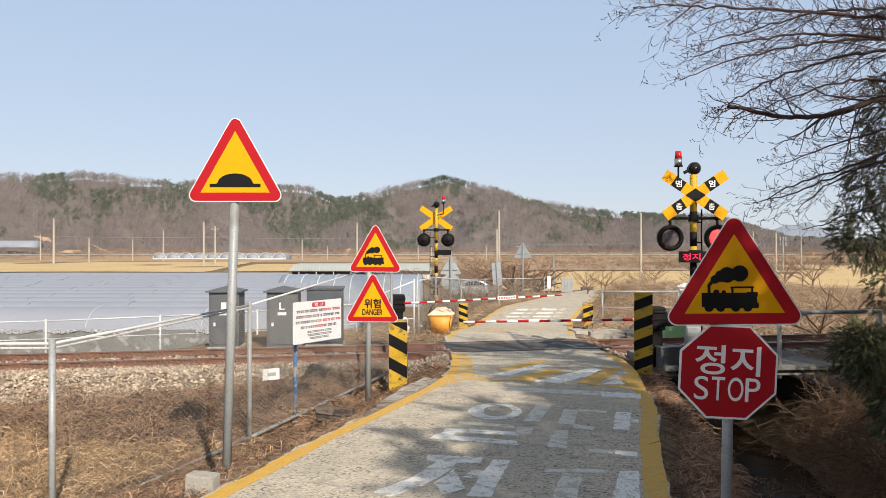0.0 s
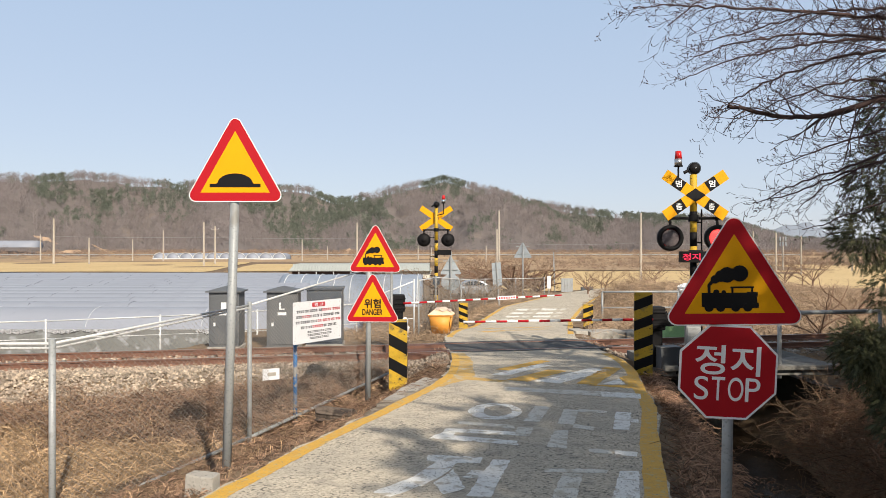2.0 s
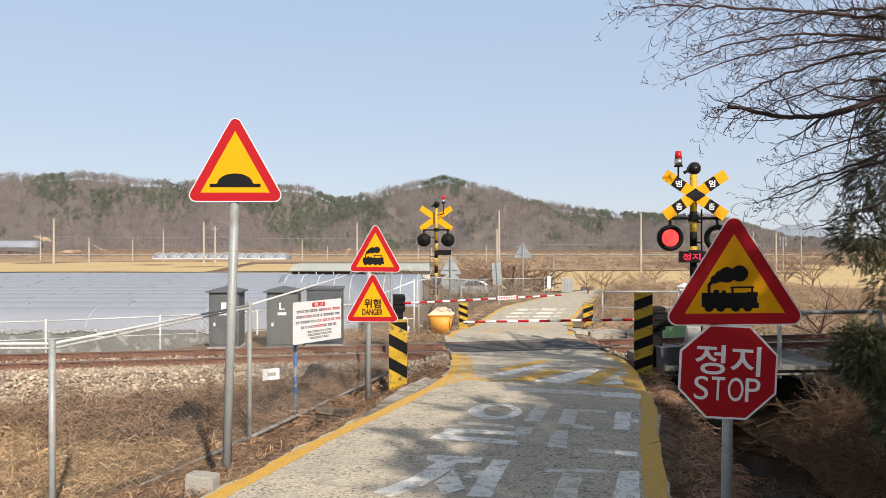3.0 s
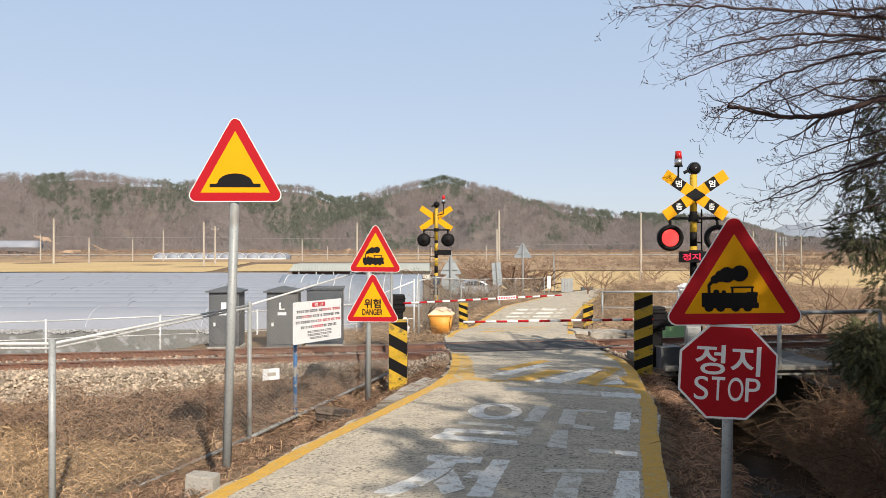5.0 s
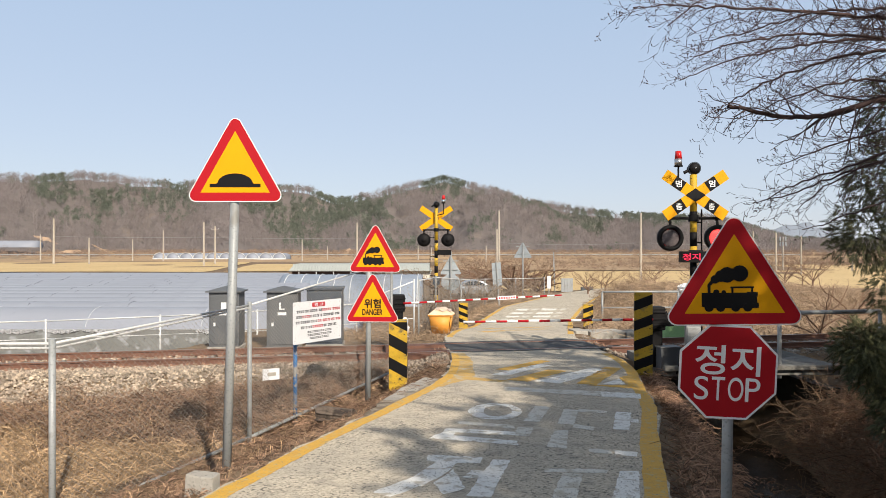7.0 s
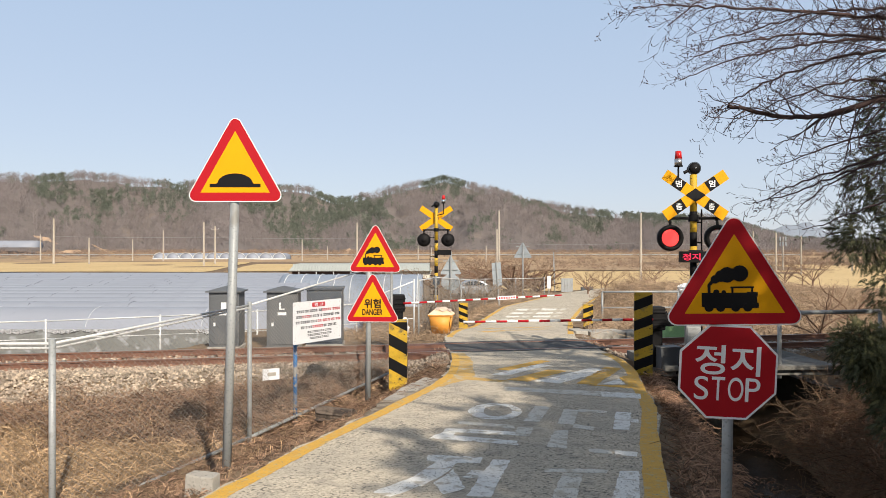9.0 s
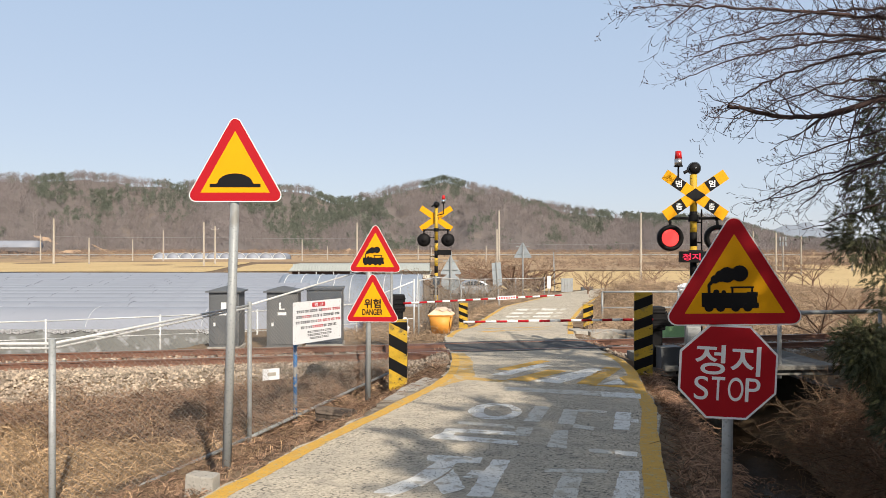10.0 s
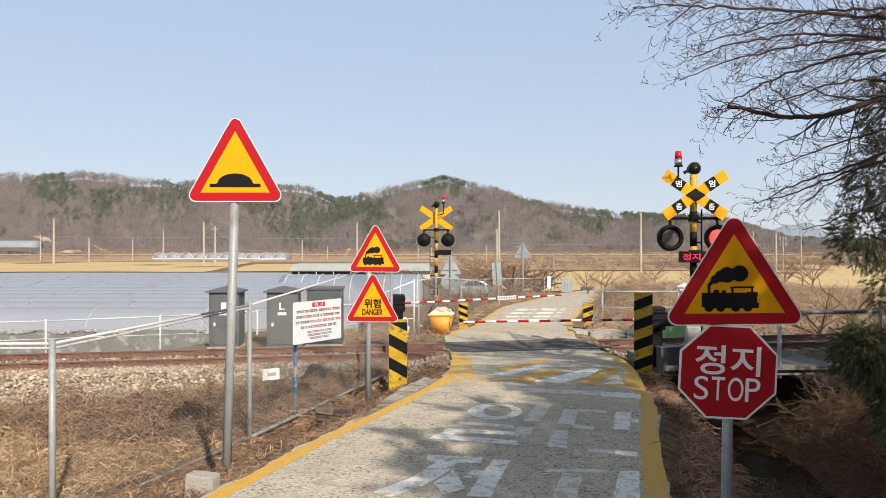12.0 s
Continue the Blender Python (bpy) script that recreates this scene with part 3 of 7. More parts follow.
for a, b in ((29.5, 30.6), (31.4, 32.4), (33.3, 34.4), (35.4, 36.8)):
    for f0, f1 in ((0.22, 0.36), (0.4, 0.47), (0.52, 0.7), (0.74, 0.8)):
        ya, yb = a + 0.3 * f0, b - 0.4 * (1 - f1)
        la, wa, lb, wb = road_l(ya), road_r(ya) - road_l(ya), road_l(yb), road_r(yb) - road_l(yb)
        paint_poly("marking_bar", ragged([(la + wa * f0, ya), (la + wa * f1, ya), (lb + wb * f1, yb), (lb + wb * f0, yb)], 0.25, 0.03), M_WHITE_FADED if f0 in (0.4, 0.74) else M_WHITE_LINE, 0.02)
# broken concrete shoulder outside the edge line
yl = np.arange(7.9, 12.1, 0.1)
shoulder = lane_strip("concrete_shoulder", yl, road_l(yl) + 0.06 - 0.24 * smooth01(7.9, 9.2, yl) - wobble(yl, 0.07, 22), road_l(yl) + 0.02, 0.003, 0.4, M_SHOULDER, road)
tagged(shoulder, "rough pale concrete shoulder")

# ---------- railway ----------
track = thing("railway_track", 0, track_mid(0), RAIL_TOP + 0.1, "single rusty railway track on ballast crossing the lane", "railway track", turn=math.degrees(math.atan(0.18)), kind="structure")
RAIL = [(-0.065, -0.155), (0.065, -0.155), (0.065, -0.14), (0.012, -0.12), (0.012, -0.045), (0.036, -0.035), (0.036, 0.0), (-0.036, 0.0), (-0.036, -0.035), (-0.012, -0.045), (-0.012, -0.12), (-0.065, -0.14)]


def bm_along(profile, x0, x1, y, z=0.0):
    bm = bmesh.new()
    a = [bm.verts.new((x0, y + u, z + v)) for u, v in profile]
    b = [bm.verts.new((x1, y + u, z + v)) for u, v in profile]
    for i in range(len(profile)):
        bm.faces.new((a[i], b[i], b[(i + 1) % len(profile)], a[(i + 1) % len(profile)]))
    bm.faces.new(a)
    bm.faces.new(list(reversed(b)))
    return bm


for side in (-0.75, 0.75):
    part("rail", bm_along(RAIL, -60, 60, side), M_RUST, track, "rusty steel rail")
    part("guard_rail", bm_along(RAIL, -1.2, 5.3, side * 0.87), M_RUST, track, "short inner guard rail")
    part("rail_head", bm_along([(-0.03, 0.0), (0.03, 0.0), (0.03, 0.002), (-0.03, 0.002)], -60, 60, side), M_RAILTOP, track, "polished running surface")
part("crossing_panel", bm_along([(-0.6, -0.2), (0.6, -0.2), (0.6, -0.004), (-0.6, -0.004)], 0.1, 4.15, 0), M_ASPHALT, track, "dark rubber crossing panel")
part("guard_plate", bm_along([(-0.95, -0.15), (-0.55, -0.15), (-0.55, 0.012), (-0.95, -0.02)], -1.15, 0.05, 0), M_RUST, track, "rust-red steel guard plate")
part("guard_plate", bm_along([(0.2, -0.15), (0.66, -0.15), (0.66, 0.01), (0.2, 0.03)], -1.5, 0.08, 0), M_RUST, track, "rust-red steel guard plate")
part("crossing_panel", bm_along([(-0.95, -0.2), (-0.8, -0.2), (-0.8, 0.008), (-0.95, 0.006)], 0.1, 4.2, 0), M_ASPHALT, track)
part("crossing_panel", bm_along([(0.8, -0.2), (0.92, -0.2), (0.92, 0.006), (0.8, 0.008)], 0.05, 4.1, 0), M_ASPHALT, track)
part("end_ramp", bm_along([(-0.68, -0.16), (0.5, -0.16), (0.4, -0.05), (-0.55, -0.03)], -1.0, 0.06, 0), M_RUST, track, "red-brown steel ramp plate at the crossing's edge")
sleeper_mesh = None
for i in range(90):
    x = -27 + i * 0.6
    if -0.2 < x < 4.4:
        continue
    if sleeper_mesh is None:
        s = part("sleeper", bm_box((0.24, 2.4, 0.18), bevel=0.02), M_CONCRETE, track, "grey concrete sleeper")
        sleeper_mesh = s.data
    else:
        s = new("sleeper", sleeper_mesh)
        s.parent = track
    s.location = (x, 0, -0.255)

# ballast stones
def stones(name, n, place, smin, smax, material, parent=None):
    base = np.array([(1, 0, 0), (-1, 0, 0), (0, 1, 0), (0, -1, 0), (0, 0, 1), (0, 0, -1), (.6, .6, .6), (-.6, -.6, .5)], float)
    tri = np.array([(0, 2, 6), (2, 4, 6), (4, 0, 6), (2, 1, 4), (1, 3, 7), (3, 4, 7), (4, 1, 7), (3, 0, 4)])
    p = place(n)
    n = len(p)
    v = base[None] * rng.uniform(0.6, 1.25, (n, 8, 1)) * rng.uniform(smin, smax, (n, 1, 1)) * rng.uniform(0.5, 1.25, (n, 1, 3))
    a = rng.uniform(0, 6.28, n)
    c, s = np.cos(a)[:, None], np.sin(a)[:, None]
    x, y = v[..., 0] * c - v[..., 1] * s, v[..., 0] * s + v[..., 1] * c
    v = np.stack([x, y, v[..., 2]], -1) + p[:, None]
    f = (tri[None] + (np.arange(n) * 8)[:, None, None]).reshape(-1, 3)
    return soup(name, v.reshape(-1, 3), f, material, parent)


def ballast_places(n):
    x = rng.uniform(-17, 17, n)
    t = rng.uniform(-3.3, 2.6, n)
    near = rng.uniform(0, 1, n) < 0.6
    x, t = np.where(near, rng.uniform(-13.5, 0.5, n), x), np.where(near, rng.uniform(-3.3, -0.8, n), t)
    y = track_mid(x) + t / 0.984
    ok = (x < road_l(y) - 0.05) | ((x > road_r(y) + 0.1) & (np.abs(t) < 2.0))
    x, y, t = x[ok], y[ok], t[ok]
    z = land(x, y) + 0.012 + rng.uniform(-0.045, 0.03, len(x))
    z = np.where((x > road_r(y) + 1.2) & (x < road_r(y) + 3.6), RAIL_TOP - 0.2, z)
    return np.stack([x, y, z], -1)


def rusty_places(n):
    p = ballast_places(n)
    return p[np.abs(p[:, 1] - track_mid(p[:, 0])) < 0.9] + np.array([0, 0, 0.02])


def grimy(p):
    """Near the lane the stones are dark with dirt."""
    return p[:, 0] > -4.8 + rng.normal(0, 0.8, len(p))


def clean_places(n):
    p = ballast_places(n)
    return p[~grimy(p)]


def grimy_places(n):
    p = ballast_places(n)
    return p[grimy(p)]


tagged(stones("track_ballast", 46000, clean_places, 0.028, 0.06, M_STONE), "pale crushed stone ballast along the track", "ballast", kind="stuff")
tagged(stones("grimy_ballast", 46000, grimy_places, 0.026, 0.056, M_STONE_DIRTY), "grey-brown grimy ballast beside the lane", "ballast", kind="stuff")
tagged(stones("rusty_ballast", 45000, rusty_places, 0.025, 0.055, M_STONE_RUST), "rust-stained stones between the rails", "ballast", kind="stuff")


def far_soup(name, v, f, material, smooth=False):
    """A mesh given on the far plan."""
    v = np.asarray(v, float)
    return soup(name, np.stack([v[:, 0] * FAR, v[:, 1] * FAR, 1.6 + (v[:, 2] - 1.7) * FAR], -1), f, material, smooth=smooth)


# ---------- hills and plain ----------
RIDGE_AZ = [-60, -33.0, -31.3, -29.5, -26.6, -25.8, -24.7, -21.9, -20.2, -16.8, -13.2, -11.2, -10.3, -9.1, -8.2, -6.3, -4.0, -2.1, -0.7, 0.3, 0.8, 3.1, 4.5, 5.7, 7.4, 10.1, 12.9, 14.7, 19.0, 21.3, 23.1, 24.3, 25.7, 27.0, 28.5, 30.7, 60]
RIDGE_H = [52, 56.9, 56.7, 59.2, 61.4, 60.4, 58.2, 57.1, 58.2, 58.5, 57.5, 56.0, 51.6, 45.2, 45.3, 49.1, 52.7, 58.5, 63.1, 64.7, 61.6, 53.8, 51.6, 47.4, 41.2, 36.3, 30.9, 29.6, 26.9, 25.9, 21.2, 17.7, 12.4, 7.2, 7.4, 4.1, 5]


def hill_z(x, y):
    az, d = np.degrees(np.arctan2(x, y)), np.hypot(x, y)
    top = np.interp(az, RIDGE_AZ, RIDGE_H) - 6 + 1.7 + 2.5 * smooth01(-10, -5, az) + 1.2 * value_noise(az * 0.9, az * 0, 21)
    s = (d - 330) / 290.0
    p = np.where(s < 0, 0, np.where(s < 1, smooth01(-0.15, 1.12, s), 1 - 0.5 * smooth01(1.0, 2.4, s)))
    spur = value_noise(az * 0.28, d * 0.004, 12) * 9 + value_noise(az * 0.8, d * 0.012, 13) * 4
    return -2.2 + (top + 2.2) * p * d / 620.0 + spur * np.clip(4 * s * (1 - s), 0, 1) * np.clip(top / 40, 0.1, 1)


haz, hd = np.radians(np.linspace(-50, 50, 300)), np.linspace(325, 1000, 60)
HA, HD = np.meshgrid(haz, hd)
hx, hy = HD * np.sin(HA), HD * np.cos(HA)
hv = np.stack([hx, hy, hill_z(hx, hy)], -1).reshape(-1, 3)
ii, jj = np.meshgrid(np.arange(299), np.arange(59))
q = (jj * 300 + ii).ravel()
tagged(far_soup("hillside", hv, np.stack([q, q + 1, q + 301, q + 300], -1), M_HILL, True), "low wooded hills with brown leaf litter slopes", "hill", kind="structure")


def scatter(name, protos, pos, scale, material):
    """Many copies of small tri soups joined into one mesh."""
    pick = rng.integers(0, len(protos), len(pos))
    vs, fs, base = [], [], 0
    for k, (pv, pf) in enumerate(protos):
        p, s = pos[pick == k], scale[pick == k]
        if not len(p):
            continue
        a = rng.uniform(0, 6.28, len(p))
        c, sn = np.cos(a)[:, None], np.sin(a)[:, None]
        x, y = pv[:, 0] * c - pv[:, 1] * sn, pv[:, 0] * sn + pv[:, 1] * c
        v = np.stack([x, y, np.broadcast_to(pv[:, 2], x.shape)], -1) * s[:, None, None] + p[:, None]
        vs.append(v.reshape(-1, 3))
        fs.append((pf[None] + (np.arange(len(p)) * len(pv))[:, None, None] + base).reshape(-1, 3))
        base += v.shape[0] * v.shape[1]
    return far_soup(name, np.concatenate(vs), np.concatenate(fs), material)


def shards(n, centre, radii, size, slim, up, seed):
    """A crown of n loose slivers in an ellipsoid."""
    r = np.random.default_rng(seed)
    d = r.normal(size=(n, 3))
    d /= np.linalg.norm(d, axis=1)[:, None]
    p = d * (r.uniform(0.15, 1, (n, 1)) ** 0.5) * radii + centre
    g = d * 0.8 + r.normal(size=(n, 3)) * 0.5 + np.array([0, 0, up])
    g /= np.linalg.norm(g, axis=1)[:, None]
    w = np.cross(g, r.normal(size=(n, 3)))
    w /= np.linalg.norm(w, axis=1)[:, None]
    s = size * r.uniform(0.5, 1.4, (n, 1))
    v = np.stack([p - g * s * 0.5 + w * s * slim, p - g * s * 0.5 - w * s * slim, p + g * s], 1)
    return v.reshape(-1, 3), np.arange(n * 3).reshape(-1, 3)


def with_trunk(v, f, h, r):
    t = np.array([(r, 0, -0.2), (-r * 0.5, r, -0.2), (-r * 0.5, -r, -0.2), (0, 0, h)], float)
    k = len(v)
    return np.concatenate([v, t]), np.concatenate([f, np.array([(k, k + 1, k + 3), (k + 1, k + 2, k + 3), (k + 2, k, k + 3)])])


bare_protos = [with_trunk(*shards(72, (0, 0, 5.2), (2.7, 2.7, 3.0), 0.8, 0.12, 0.7, 30 + i), 8, 0.14) for i in range(7)]
pine_protos = [with_trunk(*shards(80, (0, 0, 5.2), (2.2, 2.2, 2.8), 0.75, 0.3, 0.2, 50 + i), 8, 0.16) for i in range(7)]
thicket_protos = [shards(60, (0, 0, 2.4), (2.4, 2.4, 2.4), 1.0, 0.08, 0.9, 90 + i) for i in range(4)]
# bare cuts in the slope: azimuth, distance, half width in degrees, half depth
CUTS = [(-30.2, 412, 0.8, 3), (-26.4, 400, 0.9, 3), (-20.9, 352, 1.0, 5), (-13.9, 356, 0.8, 6), (-7.9, 352, 0.5, 5), (-28.3, 349, 1.4, 4)]
for ca, cd, wa, wd in CUTS:
    n = 9
    U, V = np.meshgrid(np.linspace(-1, 1, n), np.linspace(-1, 1, n))
    a, d = np.radians(ca + wa * U * (1 - 0.3 * V ** 2)), cd + wd * V * (1 - 0.4 * U ** 2)
    cx, cy = d * np.sin(a), d * np.cos(a)
    cz = hill_z(cx, cy) + 0.3 + 0.5 * (1 + V) * (1 - U ** 2) + 0.4 * value_noise(U * 4, V * 4, 5)
    ii, jj = np.meshgrid(np.arange(n - 1), np.arange(n - 1))
    q = (jj * n + ii).ravel()
    tagged(far_soup("earth_cut", np.stack([cx, cy, cz], -1).reshape(-1, 3), np.stack([q, q + 1, q + n + 1, q + n], -1), M_CUT, True), "bare tan earth cut in the wooded slope", "earth bank", kind="structure")
n_w = 11500
az = np.radians(rng.uniform(-36, 36, n_w))
dd = 345 + 315 * rng.uniform(0, 1, n_w) ** 0.85
wx, wy = dd * np.sin(az), dd * np.cos(az)
deg = np.degrees(az)
grove = value_noise(deg * 0.33, dd * 0.013, 31) + 0.6 * value_noise(deg * 0.9, dd * 0.03, 33) + 0.9 * (dd - 560) / 250 + 0.1 + 0.7 * np.exp(-((deg + 7) / 5) ** 2 - ((dd - 520) / 90) ** 2)
grove = grove - 0.45 * smooth01(13, 21, -deg) - 0.3 * smooth01(2, 6, deg) * (dd < 560)
bald = value_noise(deg * 0.7, dd * 0.03, 44) > 0.62 - 0.5 * (dd < 375)
for ca, cd, wa, wd in CUTS:
    bald |= (np.abs(deg - ca) < wa * 1.1) & (dd > cd - wd - 14) & (dd < cd + wd)
ok = ~bald
wpos = np.stack([wx, wy, hill_z(wx, wy)], -1)
is_pine = (grove + rng.normal(0, 0.22, n_w)) > 0.08
sc = rng.uniform(0.6, 1.15, n_w) * np.interp(dd, [345, 450, 700], [0.62, 0.9, 1.05])
tagged(scatter("bare_woods", bare_protos, wpos[ok & ~is_pine], sc[ok & ~is_pine], M_BARE), "leafless grey-brown woods covering the hills", "woods", kind="stuff")
tagged(scatter("pine_woods", pine_protos, wpos[ok & is_pine], sc[ok & is_pine] * 0.9, M_PINE), "dark green pine groves among the hill woods", "woods", kind="stuff")
fn = 700
faz, fd = np.radians(rng.uniform(-40, 40, fn)), rng.uniform(300, 350, fn)
fpos = np.stack([fd * np.sin(faz), fd * np.cos(faz), np.full(fn, -1.2)], -1)
tagged(scatter("foot_thicket", thicket_protos, fpos, rng.uniform(0.3, 0.62, fn), mat("thicket", (0.27, 0.19, 0.14), (0.2, 0.14, 0.105), 0.95, scale=0.02, fine=0.4, bump=0, vary="island", amount=0.35)), "reddish-brown thicket along the foot of the hills", "thicket", kind="stuff")
# a pale mountain far behind
fx = np.linspace(700, 2400, 60)
fz = 20 + 75 * np.exp(-((fx - 1480) / 140) ** 2) + 30 * np.exp(-((fx - 1250) / 260) ** 2) + 8 * value_noise(fx * 0.02, fx * 0, 3)
fv = np.concatenate([np.stack([fx, fx * 0 + 2700, fx * 0 - 5], -1), np.stack([fx, fx * 0 + 2800, fz], -1)])
i = np.arange(59)
tagged(far_soup("far_mountain", fv, np.stack([i, i + 1, i + 61, i + 60], -1), M_FARHILL), "hazy blue mountain far behind the woods", "mountain", kind="structure")


def field_sheet(name, x0, x1, y0, y1, skew, material, label):
    n = 40
    u = np.linspace(0, 1, n)
    U, V = np.meshgrid(u, u)
    x, y = x0 + (x1 - x0) * U + skew * V, y0 + (y1 - y0) * V
    v = np.stack([x, y, land(x, y) + 0.12], -1).reshape(-1, 3)
    ii, jj = np.meshgrid(np.arange(n - 1), np.arange(n - 1))
    q = (jj * n + ii).ravel()
    return tagged(soup(name, v, np.stack([q, q + 1, q + n + 1, q + n], -1), material, smooth=True), label, "field", kind="structure")


field_sheet("straw_field", -340, -58, 165, 285, -22, M_STRAW, "pale straw-coloured harvested rice field")
field_sheet("straw_field", -55, -10, 170, 262, -16, M_STRAW, "pale straw-coloured harvested rice field")
field_sheet("straw_field", 2, 84, 93, 175, 22, M_STRAW, "pale straw-coloured harvested rice field")
field_sheet("straw_field", -8, 70, 182, 300, 10, M_BANK, "brown stubble field before the far embankment")
field_sheet("straw_field", 90, 190, 110, 240, 22, M_STRAW, "pale straw-coloured harvested rice field")


def long_bank(name, x0, x1, y, h, w, material, label, seed):
    x = np.linspace(x0, x1, 120)
    prof = [(-w, -2.2), (-w * 0.4, -2 + h * 0.8), (0, -2 + h), (w * 0.5, -2 + h), (w * 1.4, -2.2)]
    rows = [np.stack([x, y + u + 1.5 * value_noise(x * 0.05, x * 0, seed), z + 0.12 * value_noise(x * 0.2, x * 0 + u, seed)], -1) for u, z in prof]
    v = np.concatenate(rows)
    i = np.arange(119)
    f = np.concatenate([np.stack([i + a * 120, i + 1 + a * 120, i + 1 + (a + 1) * 120, i + (a + 1) * 120], -1) for a in range(4)])
    return tagged(far_soup(name, v, f, material), label, "embankment", kind="structure")


long_bank("embankment", -400, 260, 205, 0.5, 12, M_BANK, "low brown grassy field embankment", 3)
long_bank("embankment", -400, 400, 262, 1.0, 12, M_BANK, "raised brown road embankment across the plain", 8)
long_bank("embankment", -300, 300, 318, 2.2, 20, M_BANK, "scrubby bank at the foot of the hills", 15)

rail = thing("guardrail", 0, 258, -0.95, "pale steel guardrail along the far road", "guardrail", unit=FAR)
part("beam", bm_box((330, 0.1, 0.3), (-30, 0, 0.55)), M_GALV, rail)
post_form = None
for i in range(56):
    if post_form is None:
        po = part("post", bm_box((0.14, 0.14, 0.9), (0, 0.12, 0.1)), M_GALV, rail)
        post_form = po.data
    else:
        po = new("post", post_form)
        po.parent = rail
    po.location.x = -190 + i * 5.8

# scrub on the plain
scrub_protos = [shards(34, (0, 0, 0.45), (0.95, 0.8, 0.55), 0.42, 0.09, 0.35, 70 + i) for i in range(4)]
n_s = 3800
sx, sy = rng.uniform(-230, 230, n_s), 240 + 105 * rng.uniform(0, 1, n_s) ** 0.7
keep = (np.abs(sx / sy) < 0.8)
spos = np.stack([sx, sy, np.full(n_s, -2.0)], -1)[keep]
spos[:, 2] = np.interp(spos[:, 1], [190, 203, 212, 225, 255, 265, 290, 316, 345], [-2, -1.5, -1.5, -2, -1.0, -1.0, -2, 0.2, 0.5])
n_s = 800
rx, ry = rng.uniform(4, 130, n_s), rng.uniform(125, 238, n_s)
spos = np.concatenate([spos, np.stack([rx, ry, np.full(n_s, -2.0)], -1)])
tagged(scatter("plain_scrub", scrub_protos, spos, rng.uniform(0.5, 1.5, len(spos)), mat("scrub", (0.29, 0.2, 0.14), (0.2, 0.14, 0.1), 0.9, scale=0.05, fine=2, bump=0, vary="island", amount=0.4)), "brown scrub and weeds on the banks", "scrub", kind="stuff")

# ---------- utility poles ----------
def utility_pole(x, y, z, h, r, arm, label):
    t = thing("utility_pole", x, y, z, label, "utility pole", "utility poles", unit=FAR)
    part("shaft", bm_rod((0, 0, -0.5), (0, 0, h), r, r * 0.7, 8), M_WOODPOLE, t)
    if arm:
        part("crossarm", bm_box((1.8, 0.1, 0.1), (0, 0, h - 0.8)), M_WOODPOLE, t)
        for dx in (-0.8, 0, 0.8):
            part("insulator", bm_rod((dx, 0, h - 0.75), (dx, 0, h - 0.5), 0.06, 0.04, 6), M_HOOP, t)
    return t


for x, y, z, h, r, arm in ((-97, 170, -2, 11.3, 0.3, 0), (-88.2, 170, -2, 6.5, 0.22, 0), (-91, 200, -2, 6.5, 0.22, 0), (-82, 200, -2, 9.2, 0.22, 0), (-52.6, 150, -2, 9.6, 0.26, 0),
                           (-56.8, 170, -2, 9.4, 0.26, 1), (-41.3, 200, -2, 6.5, 0.22, 0), (-34.7, 205, -2, 4.5, 0.2, 0), (-18.9, 150, -2, 9.5, 0.22, 0), (-7.5, 205, -2, 4.6, 0.2, 0), (-3.5, 205, -2, 4.2, 0.2, 0),
                           (5.2, 66, -2, 5.6, 0.13, 0), (5.25, 64, -2, 7.3, 0.13, 0), (20.3, 70, -1.9, 7.3, 0.14, 0), (36.6, 75, -1.5, 5.0, 0.12, 0), (52.5, 100, -1.6, 5.2, 0.14, 0), (50, 110, -1.6, 6.2, 0.16, 0), (66, 110, -1.6, 5.2, 0.14, 0),
                           (-118, 200, -2, 8, 0.22, 0), (24, 205, -2, 5, 0.2, 0), (12, 190, -2, 4.6, 0.2, 0)):
    utility_pole(x, y, z, h, r, arm, "slim concrete utility pole with crossarm on the plain" if arm else "slim pale concrete utility pole on the plain")
for (xa, ya, za), (xb, yb, zb) in (((-97, 170, 4.9), (-52.6, 150, 4.3)), ((-52.6, 150, 4.3), (-18.9, 150, 4.1)), ((5.25, 64, 2.3), (20.3, 70, 2.35)), ((20.3, 70, 2.35), (50, 110, 2.6))):
    cable = thing("power_cable", xa, ya, za, "thin grey power cable sagging between two poles", "cable", "power cables", unit=FAR)
    part("wire", bm_path([((xb - xa) * q / 12, (yb - ya) * q / 12, (zb - za) * q / 12 - 0.8 * (q / 12) * (1 - q / 12)) for q in range(13)], 0.00014 * ya, 4), M_GALV, cable)
mast = thing("antenna_mast", 59.8, 120, -2, "pale phone antenna mast with clustered panels", "antenna mast", unit=FAR)
part("shaft", bm_rod((0, 0, 0), (0, 0, 5.8), 0.15, 0.1, 8), M_WOODPOLE, mast)
for i in range(6):
    a = i * 1.05
    part("antenna_panel", bm_box((0.2, 0.15, 0.7), (0.5 * math.cos(a), 0.55 * math.sin(a), 4.6 + 0.9 * (i % 2)), bevel=0.03), M_SIGN_BACK, mast)


# ---------- vinyl tunnels beyond the track ----------
def arc_profile(w, h, n=12):
    return [(-w / 2 * math.cos(math.pi * i / n), h * math.sin(math.pi * i / n) ** 0.8) for i in range(n + 1)]


